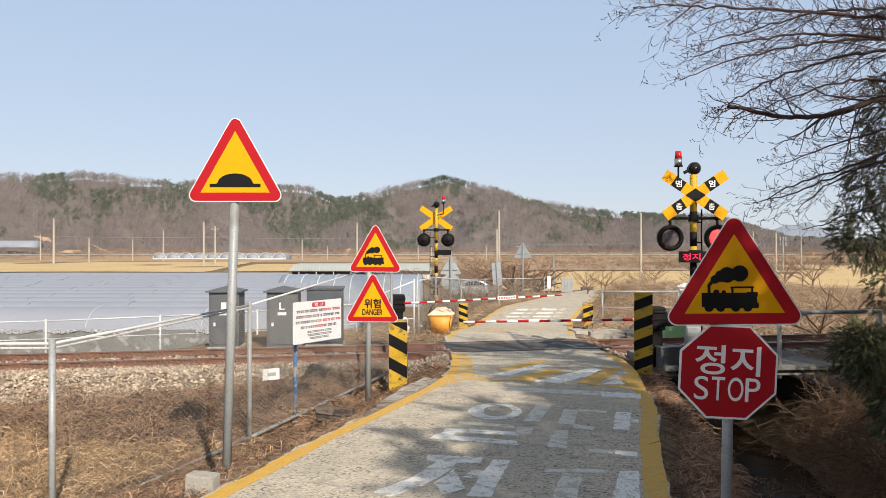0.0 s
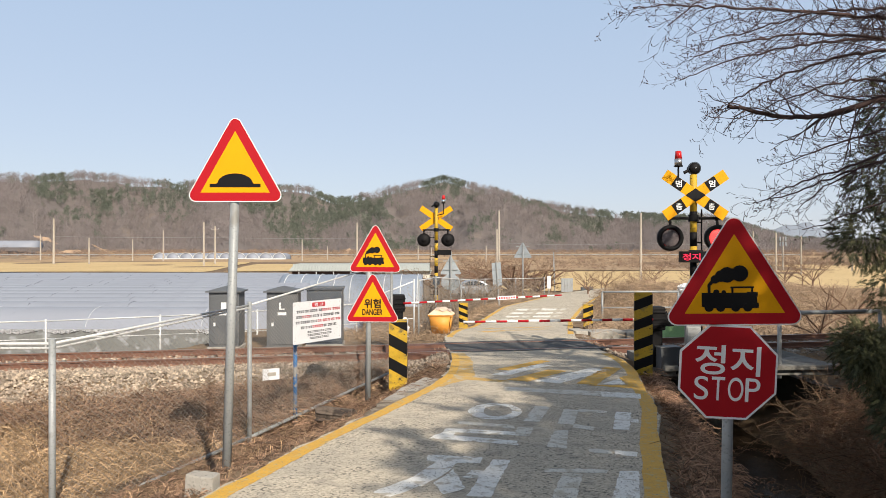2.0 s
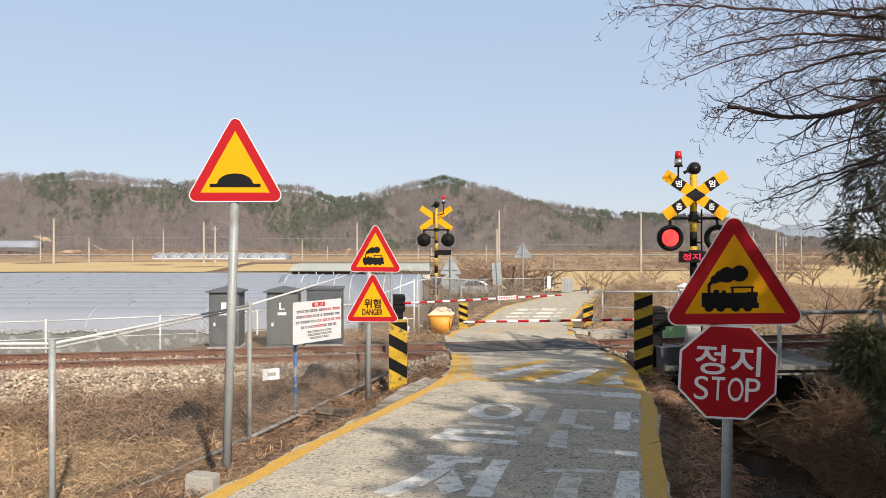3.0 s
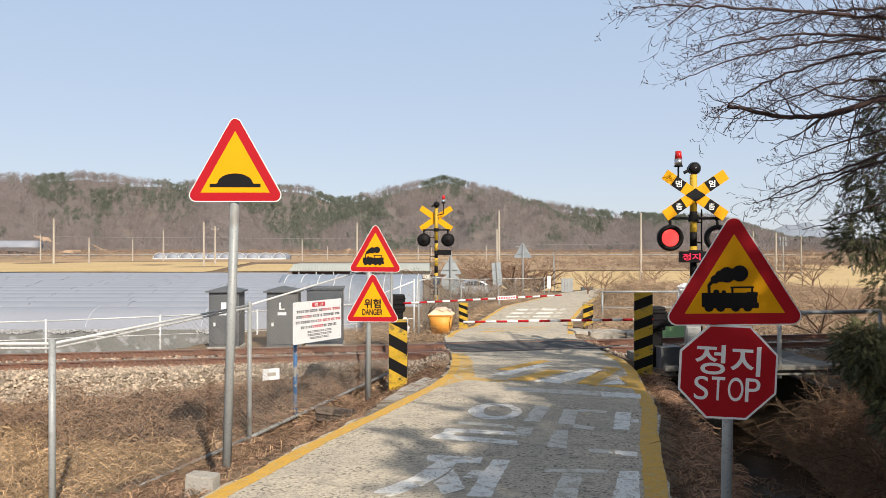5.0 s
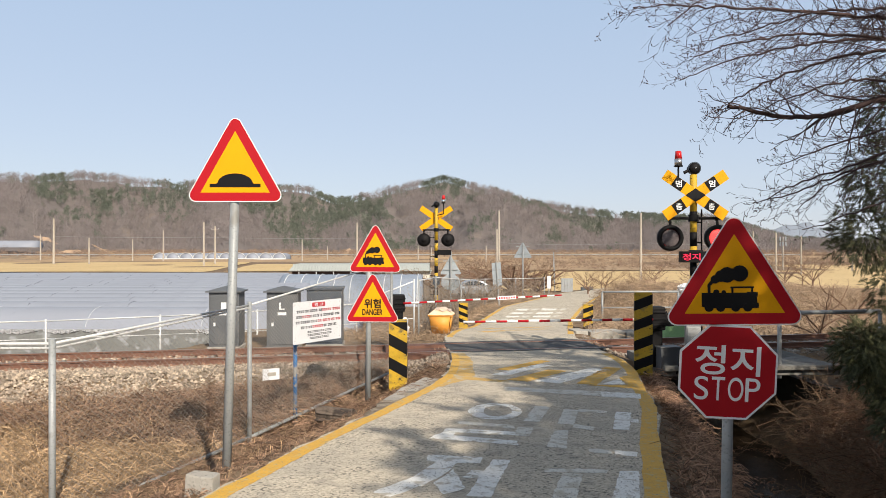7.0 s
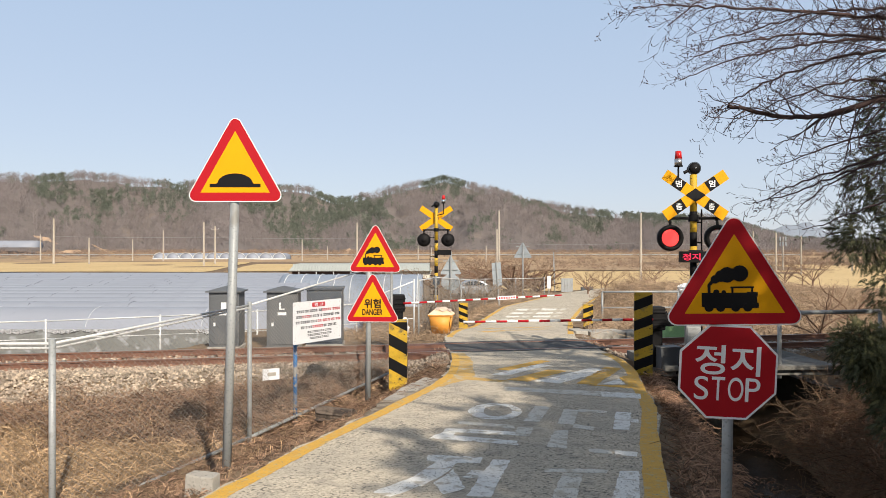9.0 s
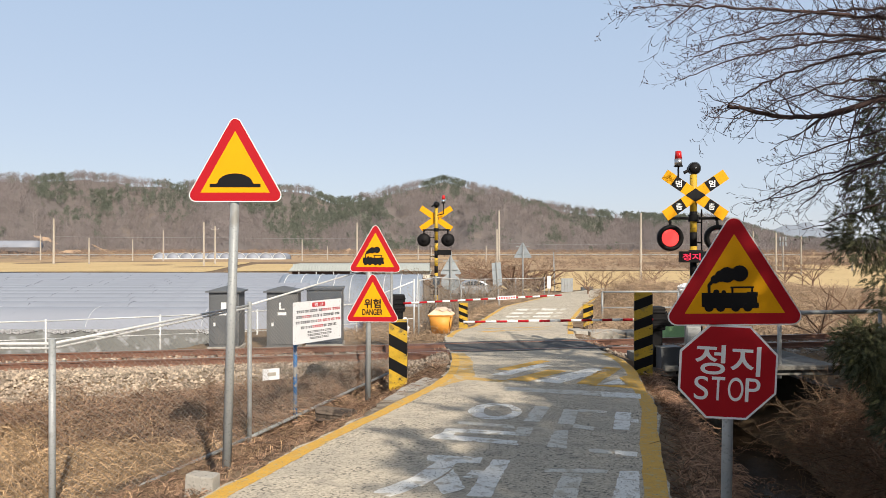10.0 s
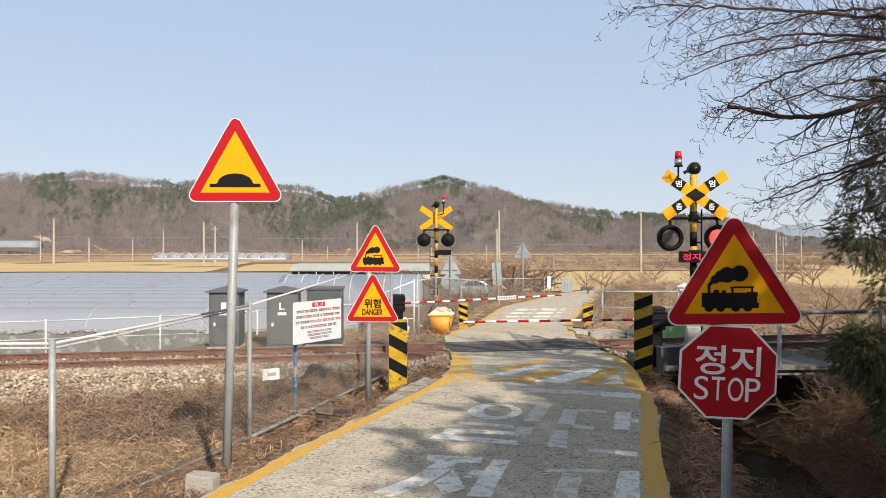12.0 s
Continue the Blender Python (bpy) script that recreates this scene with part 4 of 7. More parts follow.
def bm_tunnel(length, w, h, seed, lift=0.0, n=60):
    bm = bmesh.new()
    prof = arc_profile(w, h)
    rows = []
    for i in range(n + 1):
        x = -length * i / n
        sag = 0.004 * math.sin(i * 2.6 + seed) + 0.008 * noise.noise((x * 0.7, seed, 0))
        rows.append([bm.verts.new((x, u * (1 + sag), max(z, lift) + sag * 0.9 * z + 0.006 * noise.noise((x, u * 2, seed)))) for u, z in prof])
    for a, b in zip(rows, rows[1:]):
        for j in range(len(prof) - 1):
            bm.faces.new((a[j], b[j], b[j + 1], a[j + 1]))
    bm.faces.new(rows[0])
    bm.faces.new(list(reversed(rows[-1])))
    return bm


def bm_hoop(w, h, r):
    pts = [(0, u, z) for u, z in arc_profile(w, h, 10)]
    return bm_path(pts, r, 5)


for k in range(15):
    d = 25.4 + k * 2.62
    x0 = -3.0 - 0.3 * (d - 25)
    g = thing("vinyl_tunnel", x0, d, -2.0, "low greenhouse tunnel under dull grey-blue plastic film", "greenhouse", "vinyl tunnels", unit=FAR)
    part("film", bm_tunnel(46, 2.45, 1.55, k * 1.7, 0.35 if k == 0 else 0.0), M_FILM, g, "", True)
    if k == 0:
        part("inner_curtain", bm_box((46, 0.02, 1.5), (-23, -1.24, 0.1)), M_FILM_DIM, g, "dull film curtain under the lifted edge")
        for i in range(11):
            x1 = -0.8 - i * 2.2 - 0.7 * math.sin(i * 2.3)
            ln = 1.1 + 0.9 * math.sin(i * 1.7) ** 2
            bm = bmesh.new()
            rows = []
            for q in range(int(ln * 26)):
                u = q / (ln * 26)
                wide = 0.03 + 0.13 * math.sin(math.pi * u) * (0.5 + 0.5 * abs(math.sin(i + q * 0.45)))
                rows.append([bm.verts.new((x1 - ln * u, -1.29 + 0.05 * noise.noise((q * 0.9, k2 * 1.7, i)), 0.84 - wide * k2 / 4 + 0.05 * noise.noise((q * 0.35, k2 * 0.8, i + 5)))) for k2 in range(5)])
            for a, b in zip(rows, rows[1:]):
                for q in range(4):
                    bm.faces.new((a[q], b[q], b[q + 1], a[q + 1]))
            bmesh.ops.solidify(bm, geom=list(bm.faces), thickness=0.006)
            part("rolled_film", bm, M_BOARD, g, "bunched white film edge")
        part("edge_batten", bm_rod((0, -1.27, 0.86), (-46, -1.27, 0.86), 0.012, None, 6), M_FILM_HOOP, g, "pipe holding the film edge")
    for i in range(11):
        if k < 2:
            hp = part("hoop", bm_hoop(2.46, 1.556, (0.011, 0.009)[k]), (M_FILM_HOOP, M_SHADED_HOOP)[k], g, "thin pipe hoop")
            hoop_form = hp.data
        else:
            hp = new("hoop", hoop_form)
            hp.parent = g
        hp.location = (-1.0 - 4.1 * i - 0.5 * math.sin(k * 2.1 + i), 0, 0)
# a larger pale tunnel house beside the yard
g = thing("tunnel_house", -1.4, 47, -2.4, "taller pale blue plastic tunnel house", "greenhouse", unit=FAR)
part("film", bm_tunnel(9.5, 5.6, 2.35, 3.3, n=24), M_FILM_PALE, g, "", True)
for i in range(9):
    part("hoop", bm_hoop(5.66, 2.38, 0.03), M_HOOP, g).location = (-0.3 - i * 1.1, 0, 0)
# row of white tunnel frames far over the plain
for i in range(10):
    g = thing("hoop_house", -96 + i * 4.5, 240, -1.9, "small white plastic hoop house far over the plain", "greenhouse", "far hoop houses", unit=FAR)
    part("film", bm_tunnel(9, 4.3, 2.2, i, n=4), M_FILM, g, "", True).rotation_euler = (0, 0, radians(90))
    part("end_frame", bm_hoop(4.4, 2.3, 0.11), M_HOOP, g).matrix_basis = pose(0, -9.1, 0, 0, 0, 90)
    part("sill", bm_box((4.5, 0.2, 0.55), (0, -9.2, 0.2)), M_HOOP, g, "white lower film strip")
g = thing("tunnel_house", -178, 300, 2.4, "long grey-blue greenhouse at the foot of the hill", "greenhouse", unit=FAR)
part("film", bm_tunnel(60, 8, 3.0, 1, n=10), M_FILM, g, "", True)

# ---------- farm shed ----------
shed = thing("farm_shed", -9.0, 75, -2.25, "long low farm shed with grey-green ribbed metal roof", "shed", unit=FAR)
part("wall", bm_box((10, 5, 1.7), (-2.6, 2.6, 0.85)), M_WALL_DARK, shed, "dark brown front under the roof")
part("wall", bm_box((5, 5, 1.7), (5.1, 2.6, 0.85)), M_WALL_PALE, shed, "pale cream plastered wall")
bm = bm_slab([(-7.9, 0), (7.8, 0), (7.4, 1.15), (-7.4, 1.15)], 0.08)
bmesh.ops.transform(bm, matrix=pose(0, -0.4, 1.55, -50, 0, 0), verts=bm.verts)
part("roof", bm, M_ROOF, shed)
part("roof_slope", bm_box((15.0, 5.0, 0.1), (0, 3.0, 2.24)), M_ROOF, shed)
rib = None
for i in range(48):
    if rib is None:
        r_ob = part("roof_rib", bm_box((0.08, 0.06, 1.15), (0, 0, 0.575)), M_ROOF, shed)
        rib = r_ob.data
    else:
        r_ob = new("roof_rib", rib)
        r_ob.parent = shed
    r_ob.matrix_basis = pose(-7.5 + i * 0.32, -0.44, 1.57, -50, 0, 0)
for i in range(5):
    part("post", bm_rod((-6.8 + i * 1.9, -0.2, 0), (-6.8 + i * 1.9, -0.2, 1.6), 0.06, 0.06, 6), M_HOOP, shed)


# ---------- road signs ----------
def disc(cx, cz, r, n=16):
    return [(cx + r * math.cos(2 * math.pi * i / n), cz + r * math.sin(2 * math.pi * i / n)) for i in range(n)]


def bm_layers(outlines, front, step=0.0003):
    bm = bmesh.new()
    for i, o in enumerate(outlines):
        bm_slab(o, 0.0015, Matrix.Translation((0, front - i * step, 0)), bm=bm)
    return bm


def tri(w, cx=0.0, z=0.0):
    return [(cx - w / 2, z), (cx + w / 2, z), (cx, z + w * 0.866)]


HUMP = [[(-0.215, 0.0), (0.215, 0.0), (0.215, 0.03), (0.16, 0.03)] + [(0.15 * math.cos(a), 0.03 + 0.085 * math.sin(a)) for a in np.linspace(0.05, 3.09, 14)] + [(-0.16, 0.03), (-0.215, 0.03)]]
TRAIN = [
    [(-0.163, 0.045), (0.163, 0.045), (0.158, 0.125), (-0.163, 0.125)],
    [(-0.163, 0.04), (-0.1, 0.03), (0.17, 0.03), (0.17, 0.06), (-0.163, 0.06)],
    disc(-0.12, 0.035, 0.027), disc(-0.053, 0.035, 0.027), disc(0.035, 0.035, 0.027), disc(0.105, 0.035, 0.027),
    [(0.0, 0.12), (0.05, 0.12), (0.05, 0.1), (0.1, 0.1), (0.1, 0.13), (0.163, 0.128), (0.163, 0.1), (0.0, 0.1)],
    [(0.01, 0.12), (0.022, 0.12), (0.022, 0.16), (0.01, 0.16)], [(0.125, 0.12), (0.137, 0.12), (0.137, 0.16), (0.125, 0.16)],
    [(0.004, 0.153), (0.142, 0.153), (0.142, 0.163), (0.004, 0.163)],
    disc(-0.078, 0.128, 0.018), disc(-0.035, 0.127, 0.014),
    [(-0.128, 0.12), (-0.113, 0.12), (-0.112, 0.17), (-0.06, 0.215), (-0.085, 0.235), (-0.13, 0.175)],
    disc(-0.085, 0.208, 0.026), disc(-0.015, 0.235, 0.048), disc(-0.05, 0.228, 0.036), disc(0.058, 0.243, 0.05), disc(0.02, 0.24, 0.036),
]


def warning_plate(sign, w, at, roll, symbol, words=(), tall=1.0):
    """A triangular plate, w wide over its rounded corners, its foot's middle at a place on the sign."""
    k = w / 0.78
    m = pose(*at, 0, roll, 0) @ Matrix.Diagonal((k, k, k * tall, 1))
    plate = part("plate", bm_slab(rounded(tri(0.862, 0, 0), 0.056), 0.004), M_SIGN_WHITE, sign, "white-edged triangular plate")
    plate.matrix_basis = m
    part("red_border", bm_slab(rounded(tri(0.838, 0, 0.008), 0.05), 0.0025, Matrix.Translation((0, -0.002, 0))), M_SIGN_RED, plate, "red border")
    part("yellow_field", bm_slab(tri(0.585, 0, 0.077), 0.002, Matrix.Translation((0, -0.003, 0))), M_SIGN_YELLOW, plate, "yellow field")
    if symbol:
        part("symbol", bm_layers([[(x * symbol[1] + symbol[4], z * symbol[5] + symbol[2]) for x, z in o] for o in symbol[0]], -0.0045), M_SIGN_BLACK, plate, symbol[3])
    for text, ww, hh, z in words:
        lettering(text, M_SIGN_BLACK, plate, "lettering", ww, hh, (0, -0.005, z), 0.002, label="black lettering", bold=0.03)
    for z in (0.2, 0.42):
        part("clamp", bm_box((0.12, 0.03, 0.03), (0, 0.02, z), bevel=0.004), M_GALV, plate)
    return plate


hump = thing("warning_sign", -1.863, 5.84, -0.2, "yellow triangular road hump warning sign with red border on a pole", "road sign", unit=1.147)
part("pole", bm_rod((0, 0, -0.3), (0.094, 0.0, 2.72), 0.038, 0.038, 16), M_GALV, hump, "galvanized steel pole", True)
part("pole_cap", bm_dome(0.039, 0.02, (0.094, 0, 2.72), (0, 0, 1)), M_GALV, hump)
warning_plate(hump, 0.785, (0.098, -0.045, 2.3), 0, (HUMP, 1.0, 0.12, "black hump symbol", 0.0, 1.0), tall=1.025)

stop = thing("stop_sign", 1.75, 4.2, -0.4, "red octagonal stop sign below a train warning triangle on one pole", "road sign", unit=1.104)
part("pole", bm_rod((-0.02, 0, -0.3), (0.02, 0.0, 2.1), 0.032, 0.032, 16), M_GALV, stop, "grey steel pole", True)
warning_plate(stop, 0.815, (0.028, -0.042, 1.635), -0.5, (TRAIN, 1.0, 0.079, "black steam locomotive symbol", -0.03, 1.04), tall=0.912)
c8 = [(0.3 * math.cos(a) / math.cos(math.pi / 8), 0.3 * math.sin(a) / math.cos(math.pi / 8)) for a in (math.pi / 8 + i * math.pi / 4 for i in range(8))]
octo = part("octagon_plate", bm_slab(rounded(c8, 0.012, 3), 0.004), M_SIGN_WHITE, stop, "white-edged octagonal plate")
octo.matrix_basis = pose(-0.012, -0.042, 1.35, 0, 3.0, 0) @ Matrix.Diagonal((1.0, 1, 0.955, 1))
part("red_face", bm_slab([(x * 0.955, z * 0.955) for x, z in c8], 0.0025, Matrix.Translation((0, -0.002, 0))), M_SIGN_RED, octo, "red face")
lettering("정지", M_SIGN_WHITE, octo, "lettering", 0.40, 0.19, (-0.006, -0.003, 0.075), label="white Korean lettering", bold=0.014)
for ch, x, w in (("S", -0.16, 0.086), ("T", -0.058, 0.08), ("O", 0.05, 0.094), ("P", 0.154, 0.09)):
    lettering(ch, M_SIGN_WHITE, octo, "lettering", w, 0.15, (x, -0.003, -0.108), label="white lettering", bold=0.0)

danger = thing("danger_sign", -0.985, 8.93, -0.16, "two yellow triangular danger signs with red borders on one pole", "road sign", unit=1.38)
part("pole", bm_rod((0, 0, -0.3), (0.02, 0, 2.05), 0.036, 0.036, 14), M_GALV, danger, "galvanized steel pole", True)
warning_plate(danger, 0.655, (0.1, -0.04, 1.558), 0.5, (TRAIN, 1.0, 0.092, "black steam locomotive symbol", -0.03, 0.98), tall=1.05)
warning_plate(danger, 0.66, (0.065, -0.044, 0.908), 0.5, None, (("위험", 0.255, 0.14, 0.27), ("DANGER", 0.315, 0.09, 0.145)), tall=1.06)


def sign_back(x, y, z, h, shapes, lean, label):
    t = thing("sign_seen_from_behind", x, y, z, label, "road sign", unit=FAR)
    m = pose(0, 0, 0, 0, lean, 0)
    bm = bm_rod((0, 0, -0.3), (0, 0, h), 0.032, 0.032, 8)
    bmesh.ops.transform(bm, matrix=m, verts=bm.verts)
    part("pole", bm, M_GALV, t)
    for kind_of, w, hh, zc, turn in shapes:
        o = {"tri": rounded(tri(w, 0, 0), 0.04), "oct": [(c[0] * w / 0.6, c[1] * hh / 0.6) for c in c8], "box": rounded([(-w / 2, 0), (w / 2, 0), (w / 2, hh), (-w / 2, hh)], 0.03)}[kind_of]
        p = part("plate", bm_slab(o, 0.006), M_SIGN_BACK, t, "bare grey aluminium back")
        p.matrix_basis = m @ pose(0, 0.04, zc, 0, 0, turn)
        for zz in (0.25, 0.7):
            part("bracket", bm_box((w * 0.7, 0.025, 0.03), (0, -0.02, (zz if kind_of != "oct" else zz - 0.5) * hh)), M_GALV, p)
    return t


sign_back(0.25, 22, -0.42, 2.05, [("tri", 0.72, 0.62, 1.3, 5), ("oct", 0.6, 0.5, 1.05, 5)], 0, "grey backs of a triangle and an octagon sign on one pole")
sign_back(2.15, 26, -0.55, 1.75, [("box", 0.42, 0.88, 0.85, 30)], -4, "grey back of a rectangular sign on a leaning pole")
sign_back(3.63, 31, -0.8, 2.75, [("tri", 0.85, 0.74, 2.1, -10)], 0, "grey back of a triangular sign on a tall pole")
sign_back(7.4, 45, -1.6, 3.1, [("tri", 0.8, 0.7, 2.1, 75), ("box", 0.6, 0.8, 1.2, 75)], -2, "distant sign seen nearly edge-on")


# ---------- striped bollards ----------
def bollard(x, y, z, h, w, turn, slope, bands, label, unit):
    t = thing("striped_bollard", x, y, z, label, "bollard", "crossing bollards", turn, unit=unit)
    a = w / 2
    z0, step, i = -0.2, h / bands, 0
    edges = [-0.25] + [step * (k - 0.35) for k in range(1, bands + 1)] + [h + 0.5]
    for lo, hi in zip(edges, edges[1:]):
        bm = bmesh.new()
        ring = []
        for e in (lo, hi):
            ring.append([bm.verts.new((sx * a, sy * a, max(-0.25, min(h, e + slope * sx * a)))) for sx, sy in ((-1, -1), (1, -1), (1, 1), (-1, 1))])
        bm.faces.new(ring[0])
        bm.faces.new(list(reversed(ring[1])))
        for j in range(4):
            bm.faces.new((ring[0][j], ring[1][j], ring[1][(j + 1) % 4], ring[0][(j + 1) % 4]))
        part("stripe", bm, M_YELLOW if i % 2 == 0 else M_BLACK, t, "yellow painted stripe" if i % 2 == 0 else "black painted stripe")
        i += 1
    part("top_cap", bm_box((w * 0.98, w * 0.98, 0.02), (0, 0, h + 0.008), bevel=0.006), M_YELLOW, t)
    return t


bollard(2.88, 9.82, -0.08, 1.14, 0.25, -14, 0.42, 8, "tall square concrete bollard with yellow and black stripes", 1.41)
bollard(-0.63, 9.62, -0.14, 0.82, 0.25, 1, -0.55, 5, "square concrete bollard with worn yellow and black stripes", 1.41)
bollard(0.55, 18.5, -0.36, 0.58, 0.24, -2, -0.4, 6, "small striped bollard beyond the track", FAR)
bollard(3.66, 17.2, -0.4, 0.68, 0.24, -11, 0.4, 6, "small striped bollard beside the concrete kerb", FAR)


# ---------- crossing signals ----------
def banded_pole(t, h, r, cuts):
    """A pole in black and yellow bands between the heights of cuts."""
    z = -0.3
    for i, c in enumerate(list(cuts) + [h]):
        part("pole_band", bm_rod((0, 0, z), (0, 0, c), r, r, 14), (M_BLACK, M_YELLOW)[i % 2], t, ("black pole band", "yellow pole band")[i % 2], True)
        z = c


def lamp_bowl(t, x, z, front, r):
    """Round black lamp housing; its mouth looks along -y for front = -1."""
    bm = bmesh.new()
    n = 28
    prof = [(r * 0.68, 0.0), (r * 0.72, -0.05), (r * 0.94, -0.05), (r, -0.02), (r, 0.03), (r * 0.8, 0.06), (r * 0.78, 0.09), (r * 0.55, 0.12), (0.0, 0.13)]
    if front > 0:
        prof = [(r * 0.7, -0.05), (r, -0.05), (r, 0.0), (r * 0.86, 0.015), (r * 0.84, 0.03), (r * 0.5, 0.05), (r * 0.3, 0.05), (r * 0.28, 0.075), (0.0, 0.08)]
    rows = []
    for rr, y in prof:
        rows.append([bm.verts.new((x + rr * math.cos(2 * math.pi * j / n), -front * y, z + rr * math.sin(2 * math.pi * j / n))) for j in range(n)])
    for a, b in zip(rows, rows[1:]):
        for j in range(n):
            bm.faces.new((a[j], a[(j + 1) % n], b[(j + 1) % n], b[j]))
    bmesh.ops.remove_doubles(bm, verts=bm.verts, dist=1e-5)
    return part("lamp_housing", bm, M_BLACK, t, "round black lamp housing", True)


def two_faced_lens(t, r):
    """A lens disc, red and glowing on its front, dark on its back."""
    bm = bm_dome(r, 0.012, (0, -0.002, 0), (0, -1, 0), 24, 4)
    k = len(bm.faces)
    bm_dome(r, 0.012, (0, 0.002, 0), (0, 1, 0), 24, 4, bm)
    bm.faces.ensure_lookup_table()
    for f in bm.faces[k:]:
        f.material_index = 1
    ob = part("lens", bm, M_LENS_LIT, t, "round signal lens that flashes red", True)
    ob.data.materials.append(M_LENS_DARK)
    return ob


def crossbuck(t, z, y, length, width, ang, seen_front):
    for s in (1, -1):
        o = [(-length / 2, -width / 2), (length / 2, -width / 2), (length / 2, width / 2), (-length / 2, width / 2)]
        b = part("cross_board", bm_slab(o, 0.004, Matrix.Translation((0, 0.006 * s, 0))), M_SIGN_YELLOW, t, "yellow crossbuck board")
        b.matrix_basis = pose(0, y, z, 0, s * ang, 0)
        if seen_front:
            for c in (-0.27, 0.27):
                part("black_panel", bm_slab([(c * length - 0.085, -width / 2 + 0.002), (c * length + 0.085, -width / 2 + 0.002), (c * length + 0.085, width / 2 - 0.002), (c * length - 0.085, width / 2 - 0.002)], 0.002, Matrix.Translation((0, 0.006 * s - 0.003, 0))), M_SIGN_BLACK, b)
                upper = (c > 0) == (s < 0)
                w = lettering("멈" if upper else "춤", M_SIGN_WHITE, b, "lettering", 0.092, 0.1, (c * length, 0.006 * s - 0.005, 0), 0.002, (90, -s * ang, 0), bold=0.02)
    if seen_front:
        part("centre_diamond", bm_slab([(-0.15, 0), (0, -0.1), (0.15, 0), (0, 0.1)], 0.003, Matrix.Translation((0, y - 0.012, z))), M_SIGN_BLACK, t)
    else:
        part("hub_clamp", bm_rod((0, y + 0.02, z), (0, y - 0.06, z), 0.08, 0.07, 12), M_RUST, t, "rusty round hub clamp")


def crossing_signal(x, y, z, front, turn, label, h, unit):
    """Mast, crossbuck, beacon, bell, two lamps. front = -1: the lamps look along -y."""
    t = thing("crossing_signal", x, y, z, label, "crossing signal", "crossing signals", turn, unit=unit)
    banded_pole(t, h - 0.32, 0.052, [0.35, 0.75, 1.1, 1.4, 1.6, 1.84, 2.05, 2.28, 2.36])
    f = front
    crossbuck(t, h - 0.63, f * 0.08, 1.1, 0.165, 34.5, f < 0)
    part("bell", bm_dome(0.085, 0.05, (0.01, f * 0.02, h - 0.225), (0, f, 0)), M_BLACK, t, "black warning bell", True)
    part("bell_case", bm_rod((0.01, f * 0.02, h - 0.225), (0.01, -f * 0.12, h - 0.225), 0.09, 0.07, 18), M_BLACK, t, "", True)
    part("bell_rim", bm_rod((0.01, f * 0.025, h - 0.225), (0.01, f * 0.005, h - 0.225), 0.097, 0.097, 20), M_CABINET_DARK, t, "", True)
    part("bell_boss", bm_dome(0.014, 0.01, (0.01, f * 0.07, h - 0.225), (0, f, 0)), M_CHROME, t)
    part("bell_bracket", bm_path([(0, 0, h - 0.36), (0.01, -f * 0.04, h - 0.3)], 0.03, 8), M_BLACK, t)
    part("bell_knob", bm_rod((-0.14, 0, h - 0.29), (-0.06, 0, h - 0.25), 0.025, 0.02, 8), M_BLACK, t)
    sx = f * 0.215
    part("beacon_stem", bm_path([(0, -f * 0.03, h - 0.55), (sx, -f * 0.03, h - 0.5), (sx, -f * 0.03, h - 0.17)], 0.014, 8), M_BLACK, t)
    part("beacon_base", bm_rod((sx, -f * 0.03, h - 0.18), (sx, -f * 0.03, h - 0.08), 0.055, 0.058, 16), M_CHROME, t, "chrome beacon base", True)
    part("beacon_foot", bm_rod((sx, -f * 0.03, h - 0.195), (sx, -f * 0.03, h - 0.18), 0.066, 0.066, 16), M_BLACK, t)
    part("beacon_dome", bm_rod((sx, -f * 0.03, h - 0.08), (sx, -f * 0.03, h + 0.03), 0.053, 0.045, 16), M_BEACON, t, "red beacon lens", True)
    part("beacon_top", bm_dome(0.045, 0.012, (sx, -f * 0.03, h + 0.03), (0, 0, 1)), M_BEACON, t)
    zb = h - 0.97
    part("lamp_bar", bm_rod((-0.4, 0, zb), (0.4, 0, zb), 0.022, 0.022, 10), M_BLACK, t, "black lamp crossbar")
    part("lamp_bar_clamp", bm_rod((0, 0, zb - 0.05), (0, 0, zb + 0.05), 0.075, 0.075, 14), M_BLACK, t)
    lenses = []
    for dx in (-0.36, 0.345):
        part("lamp_hanger", bm_path([(dx, 0, zb), (dx, f * 0.04, zb - 0.1)], 0.022, 8), M_BLACK, t)
        bowl = lamp_bowl(t, dx, h - 1.265, f, 0.195)
        bowl.location.y = f * 0.04
        if f < 0:
            ln = two_faced_lens(t, 0.128)
            ln.matrix_basis = pose(dx, f * 0.045, h - 1.265)
            lenses.append((ln, dx, f * 0.045, h - 1.265))
    if f < 0:
        for k in range(7):
            part("ladder_rung", bm_rod((0.0, 0.1, 0.4 + k * 0.3), (0.16, 0.1, 0.4 + k * 0.3), 0.01, 0.01, 6), M_BLACK, t)
        part("ladder_rail", bm_rod((0.16, 0.1, 0.3), (0.16, 0.1, 2.4), 0.012, 0.012, 6), M_BLACK, t)
        board = part("display_box", bm_box((0.46, 0.1, 0.165), (-0.01, -0.1, h - 1.546), bevel=0.006), M_BLACK, t, "black LED message box")
        lettering("정지", M_LED, board, "led_lettering", 0.26, 0.1, (-0.083, -0.153, h - 1.546), 0.002, label="glowing red LED lettering", bold=0.0)
        part("display_bracket", bm_path([(0, -0.05, h - 1.46), (-0.1, -0.1, h - 1.46), (0.1, -0.1, h - 1.46)], 0.016, 6), M_BLACK, t)
    else:
